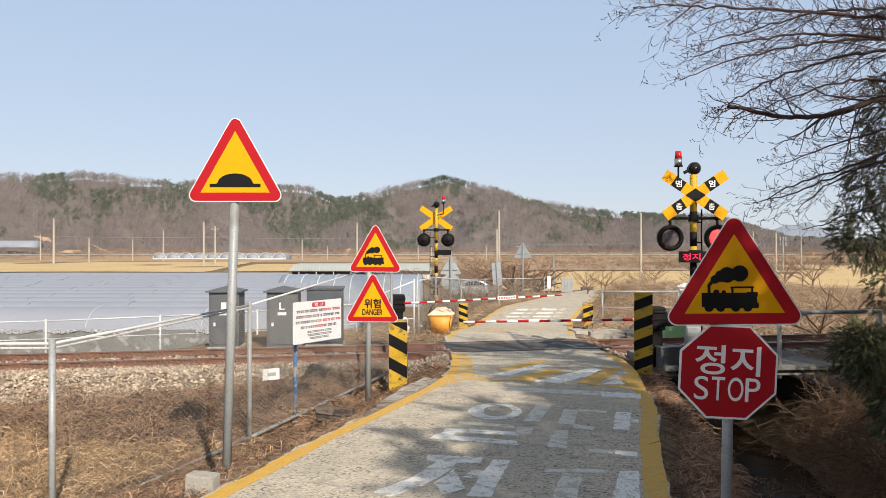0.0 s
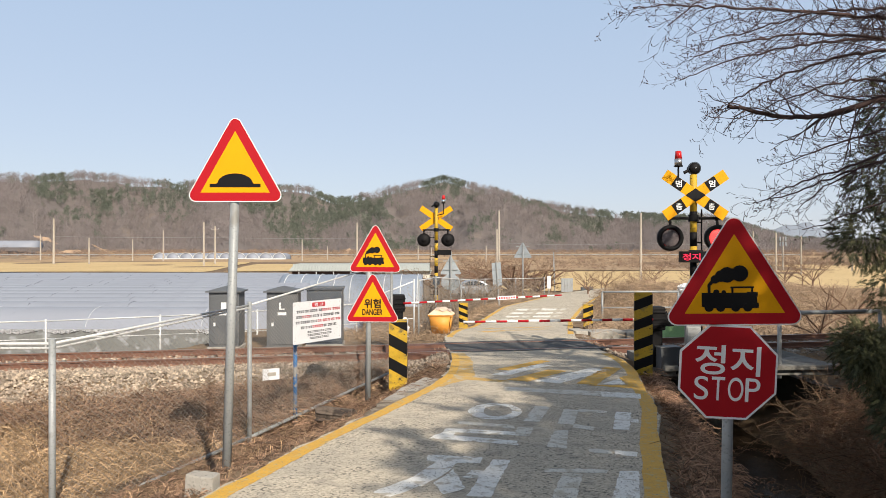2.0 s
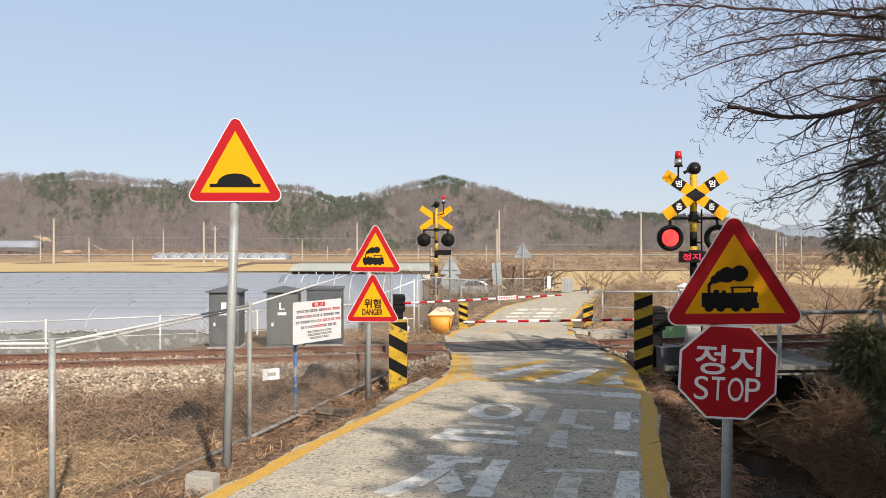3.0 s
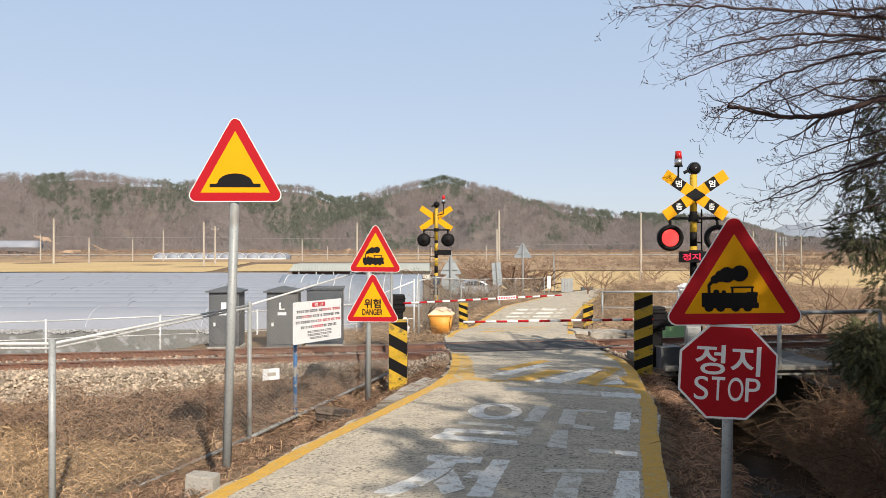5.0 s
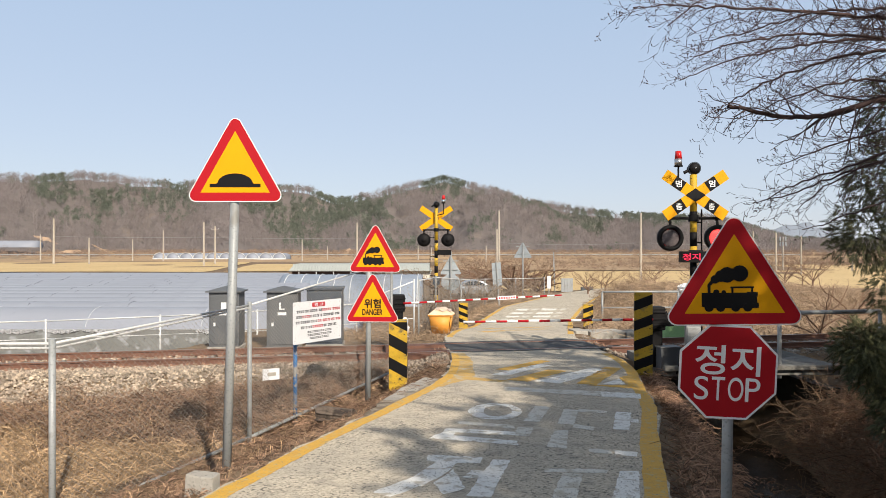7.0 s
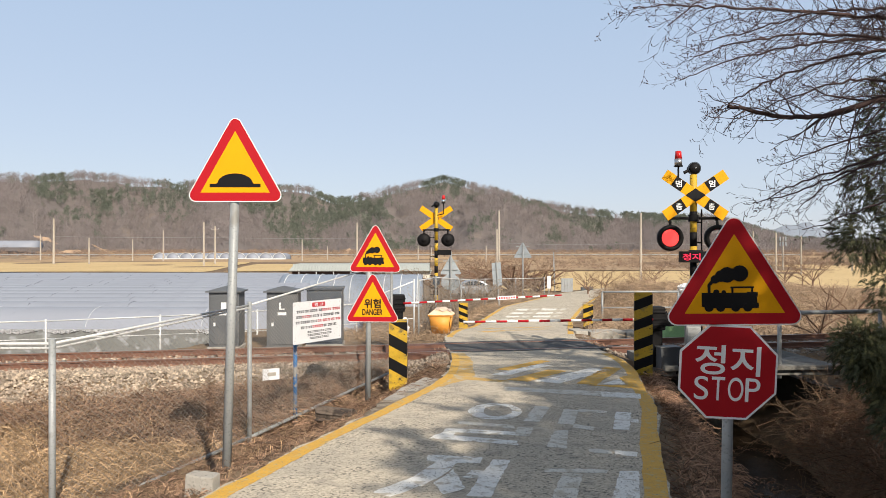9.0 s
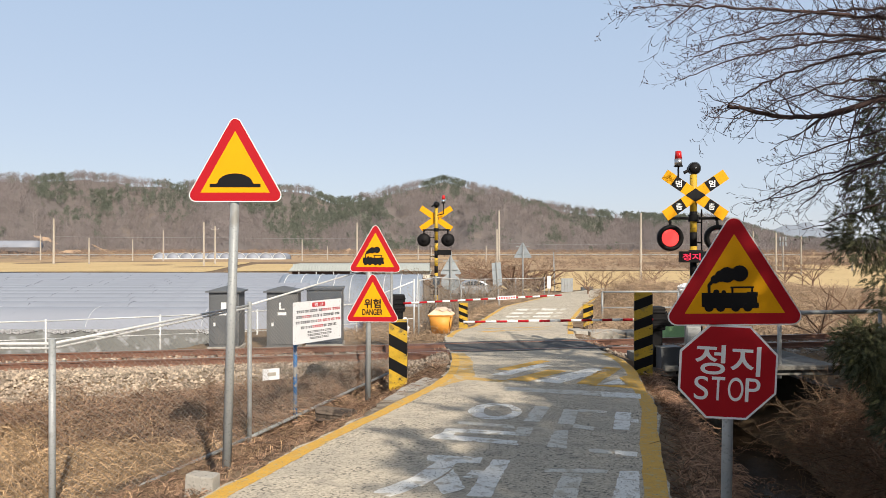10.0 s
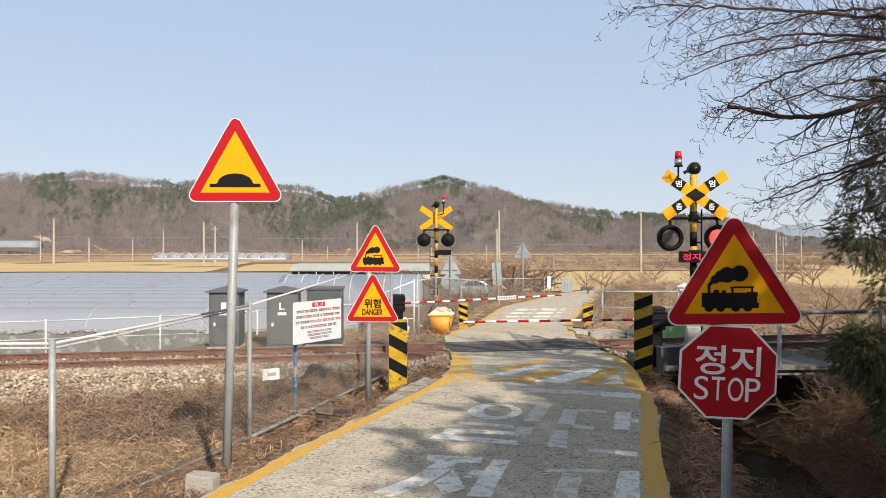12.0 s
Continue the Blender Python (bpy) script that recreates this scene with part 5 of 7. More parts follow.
        part("display_box", bm_box((0.4, 0.12, 0.15), (0.24, 0.0, h - 1.63), bevel=0.01), M_BLACK, t, "black LED message box seen from behind")
        part("junction_box", bm_box((0.2, 0.14, 0.24), (0.0, -0.04, h - 2.45), bevel=0.01), M_CABINET_DARK, t, "grey junction box")
        for k in range(9):
            part("ladder_rung", bm_rod((-0.18, -0.02, 0.2 + k * 0.28), (0.0, -0.02, 0.2 + k * 0.28), 0.009, 0.009, 6), M_BLACK, t)
        part("ladder_rail", bm_rod((-0.18, -0.02, 0.0), (-0.18, -0.02, 2.6), 0.011, 0.011, 6), M_BLACK, t)
    return t, lenses


near_signal, lenses = crossing_signal(3.744, 10.2, -0.1, -1, 0, "yellow and black crossing signal mast with crossbuck and red flashing lamps", 3.23, 1.44)
far_signal, _ = crossing_signal(-0.2, 20, -0.4, 1, 0, "yellow and black crossing signal mast seen from behind with dark lamps", 3.63, FAR)


# ---------- barrier gates ----------
def barrier(x, y, z, length, direction, rise, pivot, base_h, label, unit, r=0.02, turn=10):
    t = thing("barrier_gate", x, y, z, label, "barrier", "crossing barriers", turn, unit=unit)
    part("machine_post", bm_box((0.2, 0.2, base_h), (0, 0.05, base_h / 2), bevel=0.015), M_BLACK, t, "black post of the gate machine")
    part("machine_head", bm_box((0.28, 0.26, 0.36), (0, 0.05, pivot), bevel=0.03), M_BLACK, t, "black gate machine head")
    for dz in (0.1, 0.0, -0.1):
        part("machine_rib", bm_box((0.3, 0.02, 0.03), (0, -0.085, pivot + dz), bevel=0.005), M_BLACK, t)
    part("counterweight", bm_box((0.16, 0.1, 0.2), (-direction * 0.2, -0.02, pivot - 0.02), bevel=0.02), M_BLACK, t, "black counterweight")
    n = int(length / 0.16)
    s = math.sin(radians(rise))
    c = math.cos(radians(rise))
    for i in range(n):
        a, b = 0.1 + i * length / n, 0.1 + (i + 1) * length / n
        rr = r * (1 - 0.25 * i / n)
        red = i % 2 == 0
        part("arm_band", bm_rod((direction * a * c, -0.12, pivot + a * s), (direction * b * c, -0.12, pivot + b * s), rr, rr, 10), M_SIGN_RED if red else M_SIGN_WHITE, t, "red band of the lowered arm" if red else "white band of the lowered arm", True)
    return t


barrier(3.24, 10.42, -0.1, 2.9, -1, 0.15, 0.74, 0.9, "lowered red and white barrier arm on a black gate machine", 1.45, turn=9)
far_gate = barrier(-0.93, 14.1, -0.42, 3.4, 1, 2.2, 1.0, 1.1, "lowered red and white barrier arm beyond the track", FAR, r=0.021)
plate = part("arm_plate", bm_box((0.4, 0.012, 0.075), (2.28, -0.15, 1.095), (0, -2.2, 0), 0.004), M_SIGN_WHITE, far_gate, "small white plate on the arm")
for i in range(7):
    part("print_bar", bm_box((0.03, 0.004, 0.04), (2.12 + i * 0.053, -0.158, 1.09 + 0.002 * i)), M_SIGN_RED, plate)


# ---------- fences ----------
def chain_link(p0, p1, b0, b1, t0, t1, pitch, r, r_off):
    """Woven wire between two posts: zigzag wires side by side. b, t: heights of the lower and upper edge at both ends."""
    p0, p1 = np.array(p0, float), np.array(p1, float)
    length = np.linalg.norm(p1 - p0)
    u = (p1 - p0) / length
    nrm = np.array([-u[1], u[0]])
    vs, fs, base = [], [], 0
    cols = int(length / pitch)
    rows = int(max(t0 - b0, t1 - b1) / (pitch * 0.95))
    k = np.arange(rows + 1)
    for c in range(cols):
        s = (c + np.where((k + c) % 2 == 0, -0.03, 1.03)) * pitch
        s = np.clip(s, 0, length)
        fr = s / length
        z = (b0 + (b1 - b0) * fr) + k / rows * ((t0 - b0) + ((t1 - b1) - (t0 - b0)) * fr)
        side = np.where((k + c) % 2 == 0, 0.005, -0.005) + 0.006 * np.sin(c * 0.7 + k * 0.31) - r_off
        pts = np.stack([p0[0] + u[0] * s + nrm[0] * side, p0[1] + u[1] * s + nrm[1] * side, z], -1)
        pts += rng.normal(0, pitch * 0.03, pts.shape)
        ring = []
        for a in range(3):
            ang = a * 2.094
            ring.append(pts + r * (math.cos(ang) * np.array([*nrm, 0]) + math.sin(ang) * np.array([u[0] * 0.7, u[1] * 0.7, 0.7])))
        v = np.stack(ring, 1).reshape(-1, 3)
        i = np.arange(rows)
        for a in range(3):
            fs.append(np.stack([i * 3 + a, i * 3 + (a + 1) % 3, i * 3 + 3 + (a + 1) % 3, i * 3 + 3 + a], -1) + base)
        vs.append(v)
        base += len(v)
    return np.concatenate(vs), np.concatenate(fs)


def fence(name, label, posts, pitch, r_wire, r_post, r_rail, mid_rail, base_rail, material, unit=1.0, plane=0.1):
    """posts: x, y, foot height, top height."""
    t = thing(name, 0, 0, plane, label, "fence", unit=unit)
    for x, y, b, h in posts:
        p = part("post", bm_rod((x, y, b - 0.4), (x, y, h + 0.03), r_post, r_post, 12), material, t, "galvanized fence post", True)
        part("post_cap", bm_dome(r_post * 1.15, 0.02, (x, y, h + 0.03), (0, 0, 1), 12, 3), material, p)
    for a, b in zip(posts, posts[1:]):
        v, f = chain_link(a[:2], b[:2], a[2], b[2], a[3] - 0.02, b[3] - 0.02, pitch, r_wire * 0.8, r_post + 0.008)
        tagged(soup("wire_mesh", v, f, M_WIRE, t, "woven chain-link wire"), kind="stuff")
        part("top_rail", bm_rod((a[0], a[1], a[3]), (b[0], b[1], b[3]), r_rail, None, 10), material if material is M_HOOP else M_RAILING, t, "", True)
        if mid_rail:
            part("mid_rail", bm_rod((a[0], a[1], a[2] + mid_rail), (b[0], b[1], b[2] + mid_rail), r_post * 0.5, None, 8), material, t, "", True)
        if base_rail:
            part("base_rail", bm_rod((a[0], a[1], a[2]), (b[0], b[1], b[2]), r_post * 0.85, None, 8), material, t, "", True)
    return t


near_fence = fence("chain_link_fence", "galvanized chain-link fence on round posts along the lane", [(-8.8, 6.38, -1.09, 0.695), (-6.26, 6.38, -1.09, 0.7), (-3.642, 6.357, -0.98, 0.718), (-2.608, 9.198, -0.94, 0.844), (-1.117, 14.78, -1.06, 1.32)],
                   0.037, 0.0023, 0.03, 0.0145, 0, True, M_GALV)
part("second_rail", bm_rod((-8.8, 6.4, 0.65), (-3.642, 6.38, 0.672), 0.012, None, 8), M_RAILING, near_fence)
part("second_rail", bm_rod((-3.642, 6.38, 0.672), (-2.608, 9.22, 0.81), 0.012, None, 8), M_RAILING, near_fence)
card = thing("paper_notice", -2.43, 9.64, -0.07, "small white paper notice tied to the fence mesh", "notice", turn=30)
part("sheet", bm_box((0.24, 0.004, 0.16), (0, 0, 0)), M_BOARD, card)
part("print_bars", bm_box((0.12, 0.004, 0.05), (0.01, -0.003, 0.0)), M_CONCRETE, card)
fence("pipe_fence", "low white pipe fence with wire mesh beyond the track", [(-13.0, 14.8, -0.85, 0.02), (-9.2, 15.8, -0.8, 0.03), (-6.8, 16.4, -0.78, 0.08), (-4.6, 16.9, -0.75, 0.16), (-2.2, 17.4, -0.62, 0.3), (-0.72, 17.0, -0.45, 0.9)], 0.045, 0.0018, 0.022, 0.017, 0.42, False, M_HOOP, FAR, 0)
fence("chain_link_fence", "chain-link fence overgrown with dry vines beside the far lane", [(-0.6, 16.8, -0.42, 0.92), (-0.2, 19.2, -0.42, 0.9), (0.6, 22.5, -0.45, 0.7), (1.6, 26, -0.5, 0.55), (3.2, 30, -0.6, 0.4), (4.9, 33, -0.65, 0.3)], 0.06, 0.0028, 0.022, 0.013, 0, False, M_GALV, FAR, 0)


def pipe_railing(name, label, posts, rails, unit):
    t = thing(name, 0, 0, 0, label, "railing", unit=unit)
    for x, y, b, h in posts:
        part("post", bm_rod((x, y, b - 0.15), (x, y, h), 0.03, 0.03, 10), M_GALV, t, "", True)
    for dz in rails:
        for a, b in zip(posts, posts[1:]):
            part("rail", bm_rod((a[0], a[1], a[3] - dz), (b[0], b[1], b[3] - dz), 0.032 if dz == 0 else 0.022, None, 10), M_GALV, t, "", True)
    return t


pipe_railing("pipe_railing", "grey steel pipe railing beyond the track", [(4.67, 20, -0.42, 0.44), (6.9, 20, -0.42, 0.45), (9.2, 20.1, -0.42, 0.45)], (0, 0.46), FAR)
pipe_railing("pipe_railing", "grey steel pipe railing on the culvert", [(3.98, 10.55, -0.1, 0.7), (5.08, 10.3, -0.1, 0.735), (6.6, 10.3, -0.1, 0.76)], (0,), 1.45)

# ---------- culvert and kerbs ----------
cul = thing("culvert", 4.55, 12.3, -0.2, "small concrete culvert carrying the track over the ditch", "culvert", kind="structure", unit=1.45)
part("deck", bm_box((2.7, 1.75, 0.14), (0.05, -1.2, 0.07), (0, 0, 3), 0.01), M_DECK, cul, "grey concrete deck slab")
part("coping", bm_box((2.75, 0.2, 0.07), (0.1, -2.05, 0.125), (0, 0, 3), 0.012), M_DECK, cul, "concrete headwall coping")
part("track_slab", bm_box((2.8, 3.0, 0.2), (0.2, 1.1, -0.16), (0, 0, 10)), M_CONCRETE, cul, "slab under the track")
part("side_wall", bm_box((0.2, 4.5, 1.4), (-0.62, 0, -0.85), (0, 0, 4)), M_CULVERT_SHADE, cul, "concrete wall with the culvert's shade in its colour")
part("side_wall", bm_box((0.2, 4.5, 1.4), (1.05, 0, -0.85), (0, 0, 4)), M_CULVERT_SHADE, cul, "concrete wall with the culvert's shade in its colour")
part("end_wall", bm_box((2.4, 0.2, 1.5), (0.2, 2.3, -0.85)), M_CULVERT_SHADE, cul, "concrete wall with the culvert's shade in its colour")
wy = np.arange(2.5, 22, 0.25)
wv, wf = ribbon(wy, road_r(wy) + 1.7 + wobble(wy, 0.08, 3), road_r(wy) + 3.2 + wobble(wy, 0.08, 5), np.maximum(road_z(wy) - 1.78, -2.7), np.maximum(road_z(wy) - 1.78, -2.7))
tagged(soup("ditch_water", wv, wf, M_WATER), "shallow dark water in the ditch", "water", kind="structure")
kerb = thing("concrete_kerb", 3.3, 14.45, -0.22, "pale rough concrete kerb blocks beyond the track", "kerb", unit=FAR)
for i, (dx, w, h) in enumerate(((-0.45, 0.28, 0.26), (0.1, 0.75, 0.24), (0.78, 0.55, 0.22), (1.35, 0.5, 0.22))):
    part("block", bm_box((w, 0.5, h), (dx, 0.1 * dx, h / 2 - 0.04), (0, 0, 8), 0.03), M_CONCRETE, kerb)
edge = thing("broken_kerb", 0, 0, 0.1, "broken concrete edge of the lane", "kerb")
for y, w, d in ((9.9, 0.24, 0.55), (10.55, 0.3, 0.6), (11.2, 0.34, 0.6), (11.85, 0.3, 0.6)):
    part("block", bm_box((w, d, 0.34), (float(road_l(y)) - w * 0.55, y, float(road_z(y)) - 0.16), (random.uniform(-3, 3), random.uniform(-4, 4), -14), 0.04), M_CONCRETE, edge)
blk = thing("concrete_footing", -1.726, 4.88, -0.156, "small concrete footing block at the sign pole", "footing", unit=1.147)
bm = bm_box((0.21, 0.12, 0.5), (0, 0, 0), (0, 3, -10), 0.012)
bmesh.ops.subdivide_edges(bm, edges=list(bm.edges), cuts=2, use_grid_fill=True)
for v in bm.verts:
    v.co += noise.noise_vector(v.co * 14) * 0.008
part("block", bm, M_CONCRETE, blk)
foot2 = thing("concrete_footing", -1.95, 7.25, -0.48, "small concrete footing of a fence post", "footing", unit=1.26)
part("block", bm_box((0.24, 0.24, 0.16), (0, 0, 0.02), (0, 0, 20), 0.03), M_CONCRETE, foot2)
log = thing("fallen_log", -1.15, 7.3, -0.06, "weathered broken log lying on the verge", "log", turn=-12, unit=1.27)
bm = bmesh.new()
rows = []
for q in range(15):
    u = q / 14
    x = -0.2 + 0.4 * u
    ring = []
    for k in range(28):
        a = 2 * math.pi * k / 28
        r = 0.098 * (1 + 0.1 * math.sin(a * 3 + 1) + 0.07 * math.sin(a * 7) + 0.05 * math.sin(a * 13 + 2) + 0.12 * noise.noise((x * 5, math.cos(a), math.sin(a))))
        ring.append(bm.verts.new((x + 0.03 * noise.noise((math.cos(a) * 3, math.sin(a) * 3, 4.0 if q > 7 else 9.0)) * (q in (0, 14)), 0.05 * (u - 0.5) ** 2 + r * math.cos(a), r * math.sin(a) * (0.8 if math.sin(a) > 0 else 1.0) - 0.02 * u)))
    rows.append(ring)
for a, b in zip(rows, rows[1:]):
    for k in range(28):
        bm.faces.new((a[k], a[(k + 1) % 28], b[(k + 1) % 28], b[k]))
bm.faces.new(rows[0])
bm.faces.new(list(reversed(rows[-1])))
part("trunk_piece", bm, M_LOG, log, "split grey-brown wood")

# ---------- trackside things ----------
box = thing("cable_box", 4.93, 15.0, -0.9, "low grey steel cable box beside the bollard", "cable box", turn=10)
part("body", bm_box((0.46, 0.34, 0.5), (0, 0, 0.2), bevel=0.012), M_CABINET, box)
part("lid", bm_box((0.5, 0.38, 0.03), (0, 0, 0.455), bevel=0.01), M_CABINET, box)
part("cable", bm_path([(0.5, -0.2, 0.34), (0.3, -0.28, 0.3), (0.12, -0.3, 0.12), (0.06, -0.3, -0.1)], 0.018, 8), M_BLACK, box, "loose black cable")
tarp = thing("plastic_sheet", -0.83, 14.3, -0.16, "crumpled white plastic sheet caught on the fence", "plastic sheet", unit=FAR)
bm = bm_dome(0.1, 0.42, (0, 0, 0), (0, 0, 1), 18, 7)
for v in bm.verts:
    v.co += Vector((noise.noise(v.co * 9), noise.noise(v.co * 7 + Vector((3, 0, 0))), noise.noise(v.co * 8))) * 0.09
part("sheet", bm, M_BOARD, tarp, "", True)
M_SACK = mat("grubby_sheet", (0.6, 0.46, 0.36), (0.5, 0.4, 0.33), 0.7, scale=6, fine=40, bump=0.2)
sack = thing("plastic_sheet", -0.04, 17.1, 0.17, "crumpled pale sheet on the lid of the grit bin", "plastic sheet", unit=FAR)
bm = bm_dome(0.22, 0.06, (0.03, 0, 0), (0, 0, 1), 18, 6)
for v in bm.verts:
    v.co += Vector((noise.noise(v.co * 9), noise.noise(v.co * 7 + Vector((3, 0, 0))), noise.noise(v.co * 8))) * 0.06
part("sheet", bm, M_SACK, sack, "", True)

def cabinet(x, y, z, w, d, h, material, cap, label, mark=""):
    t = thing("relay_cabinet", x, y, z, label, "cabinet", "relay cabinets", 5, unit=FAR)
    part("plinth", bm_box((w + 0.06, d + 0.06, 0.3), (0, 0, -0.1), bevel=0.01), M_CONCRETE, t)
    part("body", bm_box((w, d, h), (0, 0, h / 2 + 0.03), bevel=0.012), material, t)
    door = part("door", bm_box((w * 0.86, 0.02, h * 0.9), (0, -d / 2 - 0.008, h / 2 + 0.04), bevel=0.004), material, t)
    part("handle", bm_box((0.04, 0.03, 0.08), (-w * 0.3, -d / 2 - 0.03, h * 0.45), bevel=0.006), M_SIGN_WHITE, door, "pale door handle")
    for zz in (0.2, 0.8):
        part("hinge", bm_rod((w * 0.43, -d / 2 - 0.02, h * zz), (w * 0.43, -d / 2 - 0.02, h * zz + 0.1), 0.012, None, 8), material, door)
    if cap:
        bm = bmesh.new()
        a, b = w / 2 + 0.06, d / 2 + 0.06
        lo = [bm.verts.new((sx * a, sy * b, h + 0.03)) for sx, sy in ((-1, -1), (1, -1), (1, 1), (-1, 1))]
        mid = [bm.verts.new((sx * a, sy * b, h + 0.055)) for sx, sy in ((-1, -1), (1, -1), (1, 1), (-1, 1))]
        tip = bm.verts.new((0, 0, h + 0.16))
        bm.faces.new(lo)
        for j in range(4):
            bm.faces.new((lo[j], lo[(j + 1) % 4], mid[(j + 1) % 4], mid[j]))
            bm.faces.new((mid[j], mid[(j + 1) % 4], tip))
        part("roof_cap", bm, material, t, "shallow hipped cap")
    else:
        part("roof_cap", bm_box((w + 0.06, d + 0.06, 0.06), (0, 0, h + 0.06), bevel=0.01), material, t)
    if mark:
        lettering(mark, M_SIGN_WHITE, door, "stencil", 0.11, 0.15, (0, -d / 2 - 0.02, h * 0.78), bold=0.01, label="white stencilled letter")
        part("stencil_bars", bm_box((0.18, 0.003, 0.06), (0, -d / 2 - 0.02, h * 0.64)), M_SIGN_WHITE, door)
    return t


cabinet(-4.62, 14.6, -0.4, 0.62, 0.6, 1.16, M_CABINET, True, "grey steel relay cabinet with a hipped cap", "I")
cabinet(-3.4, 14.6, -0.4, 0.64, 0.6, 1.16, M_CABINET, True, "grey steel relay cabinet with a white stencilled letter", "L")
cabinet(-2.6, 15.1, -0.42, 0.76, 0.6, 1.2, M_CABINET_DARK, False, "dark slate-blue steel cabinet with a flat top")

board = thing("notice_board", -2.25, 10.3, 0.1, "white railway notice board on a chipped blue post at the fence", "notice board", turn=56.5)
part("post", bm_rod((0.239, 0.218, -1.25), (0.239, 0.218, 0.75), 0.032, None, 12), M_BLUE, board, "chipped blue post", True)
sheet = part("panel", bm_slab(rounded([(-0.02, 0.15), (1.054, 0.145), (1.054, 0.793), (-0.02, 0.79)], 0.012, 3), 0.006), M_BOARD, board, "white sheet-metal panel")
for x, z in ((0.02, 0.75), (0.02, 0.2), (1.01, 0.75), (1.01, 0.19)):
    part("rivet", bm_dome(0.009, 0.004, (x, 0, z), (0, -1, 0), 8, 2), M_GALV, sheet)
part("heading_bar", bm_slab(rounded([(0.385, 0.695), (0.675, 0.695), (0.675, 0.765), (0.385, 0.765)], 0.02, 3), 0.003, Matrix.Translation((0, -0.003, 0))), M_INK_RED, sheet, "red heading bar")
lettering("경 고", M_BOARD, sheet, "lettering", 0.19, 0.05, (0.53, -0.0045, 0.73), 0.001, label="white heading letters", bold=0.01)
dark, red = bmesh.new(), bmesh.new()
for row, (x0, x1) in enumerate(((0.07, 1.0), (0.06, 1.03), (0.05, 1.03), (0.16, 0.95))):
    x, z = x0, 0.64 - row * 0.083
    while x < x1:
        w = random.uniform(0.03, 0.042)
        for part_of in ((0.0, 0.012, 1.0), (0.0, -0.01, 0.8), (0.3, 0.0, 0.25)):
            bm_box((w * 0.86 * part_of[2], 0.002, 0.015 if part_of[2] > 0.3 else 0.044), (x + w * part_of[0], -0.002, z + part_of[1]), bm=red if (row == 0 and x > 0.62) or (row == 1 and 0.17 < x < 0.33) or (row == 2 and x > 0.48) or (row == 3 and 0.4 < x < 0.62) else dark)
        x += w * (1.12 if random.random() > 0.22 else 1.7)
for row, (x0, x1) in enumerate(((0.3, 0.83), (0.3, 0.84), (0.36, 0.78))):
    x = x0
    while x < x1:
        for dz in (0.009, -0.009):
            bm_box((0.03, 0.002, 0.011), (x, -0.002, 0.315 - row * 0.05 + dz), bm=dark)
        x += 0.042
tagged(part("small_print", dark, M_INK, sheet, "rows of small dark print"), kind="stuff")
tagged(part("small_print", red, M_INK_RED, sheet, "red printed words"), kind="stuff")

grit = thing("grit_bin", -0.04, 17.1, -0.42, "orange plastic grit bin with a faded pale lid", "grit bin", turn=-8, unit=FAR)
bm = bmesh.new()
lo = [bm.verts.new((sx * 0.21, sy * 0.2, 0.0)) for sx, sy in ((-1, -1), (1, -1), (1, 1), (-1, 1))]
hi = [bm.verts.new((sx * 0.28, sy * 0.26, 0.47)) for sx, sy in ((-1, -1), (1, -1), (1, 1), (-1, 1))]
bm.faces.new(lo)
bm.faces.new(hi)
for j in range(4):
    bm.faces.new((lo[j], lo[(j + 1) % 4], hi[(j + 1) % 4], hi[j]))
bmesh.ops.bevel(bm, geom=list(bm.edges), offset=0.025, segments=2, affect="EDGES")
part("tub", bm, M_ORANGE, grit, "", True)
part("rim", bm_box((0.6, 0.56, 0.04), (0, 0, 0.47), bevel=0.012), M_ORANGE, grit)
bm = bmesh.new()
lo = [bm.verts.new((sx * 0.31, sy * 0.29, 0.49)) for sx, sy in ((-1, -1), (1, -1), (1, 1), (-1, 1))]
hi = [bm.verts.new((sx * 0.14, sy * 0.13, 0.62)) for sx, sy in ((-1, -1), (1, -1), (1, 1), (-1, 1))]
bm.faces.new(lo)
bm.faces.new(hi)
for j in range(4):
    bm.faces.new((lo[j], lo[(j + 1) % 4], hi[(j + 1) % 4], hi[j]))
part("lid", bm, M_LID, grit, "sun-bleached sloping lid")

box = thing("equipment_box", 4.77, 14.0, -0.45, "pale green equipment box beside the track", "box", turn=5, unit=FAR)
part("body", bm_box((0.62, 0.4, 0.42), (0, 0, 0.45), bevel=0.02), M_GREEN_BOX, box)
part("plinth", bm_box((0.7, 0.45, 0.26), (0, 0, 0.11), bevel=0.02), M_CONCRETE, box)
part("latch", bm_box((0.06, 0.02, 0.05), (0.2, -0.21, 0.42)), M_BLACK, box, "black latch")
box = thing("track_motor", 3.62, 10.95, -0.2, "grey-blue steel motor casing at the gate", "machine", turn=10, unit=1.46)
part("casing", bm_box((0.36, 0.4, 0.3), (0, 0, 0.13), bevel=0.04), M_CABINET_DARK, box)
part("lid", bm_box((0.4, 0.44, 0.04), (0, 0, 0.3), bevel=0.015), M_CABINET, box)
part("cable", bm_path([(0.1, -0.2, 0.05), (0.16, -0.3, 0.2), (0.3, -0.32, 0.3), (0.45, -0.28, 0.28)], 0.02, 8), M_BLACK, box, "black hose")
post = thing("terminal_box", 5.27, 14.4, -0.86, "grey steel terminal box round the foot of the signal mast", "terminal box")
part("body", bm_box((0.31, 0.12, 0.98), (0, 0, 0.49), bevel=0.012), M_GALV, post)
part("cover", bm_box((0.26, 0.015, 0.5), (0, -0.066, 0.66), bevel=0.006), M_GALV, post, "screwed front cover")

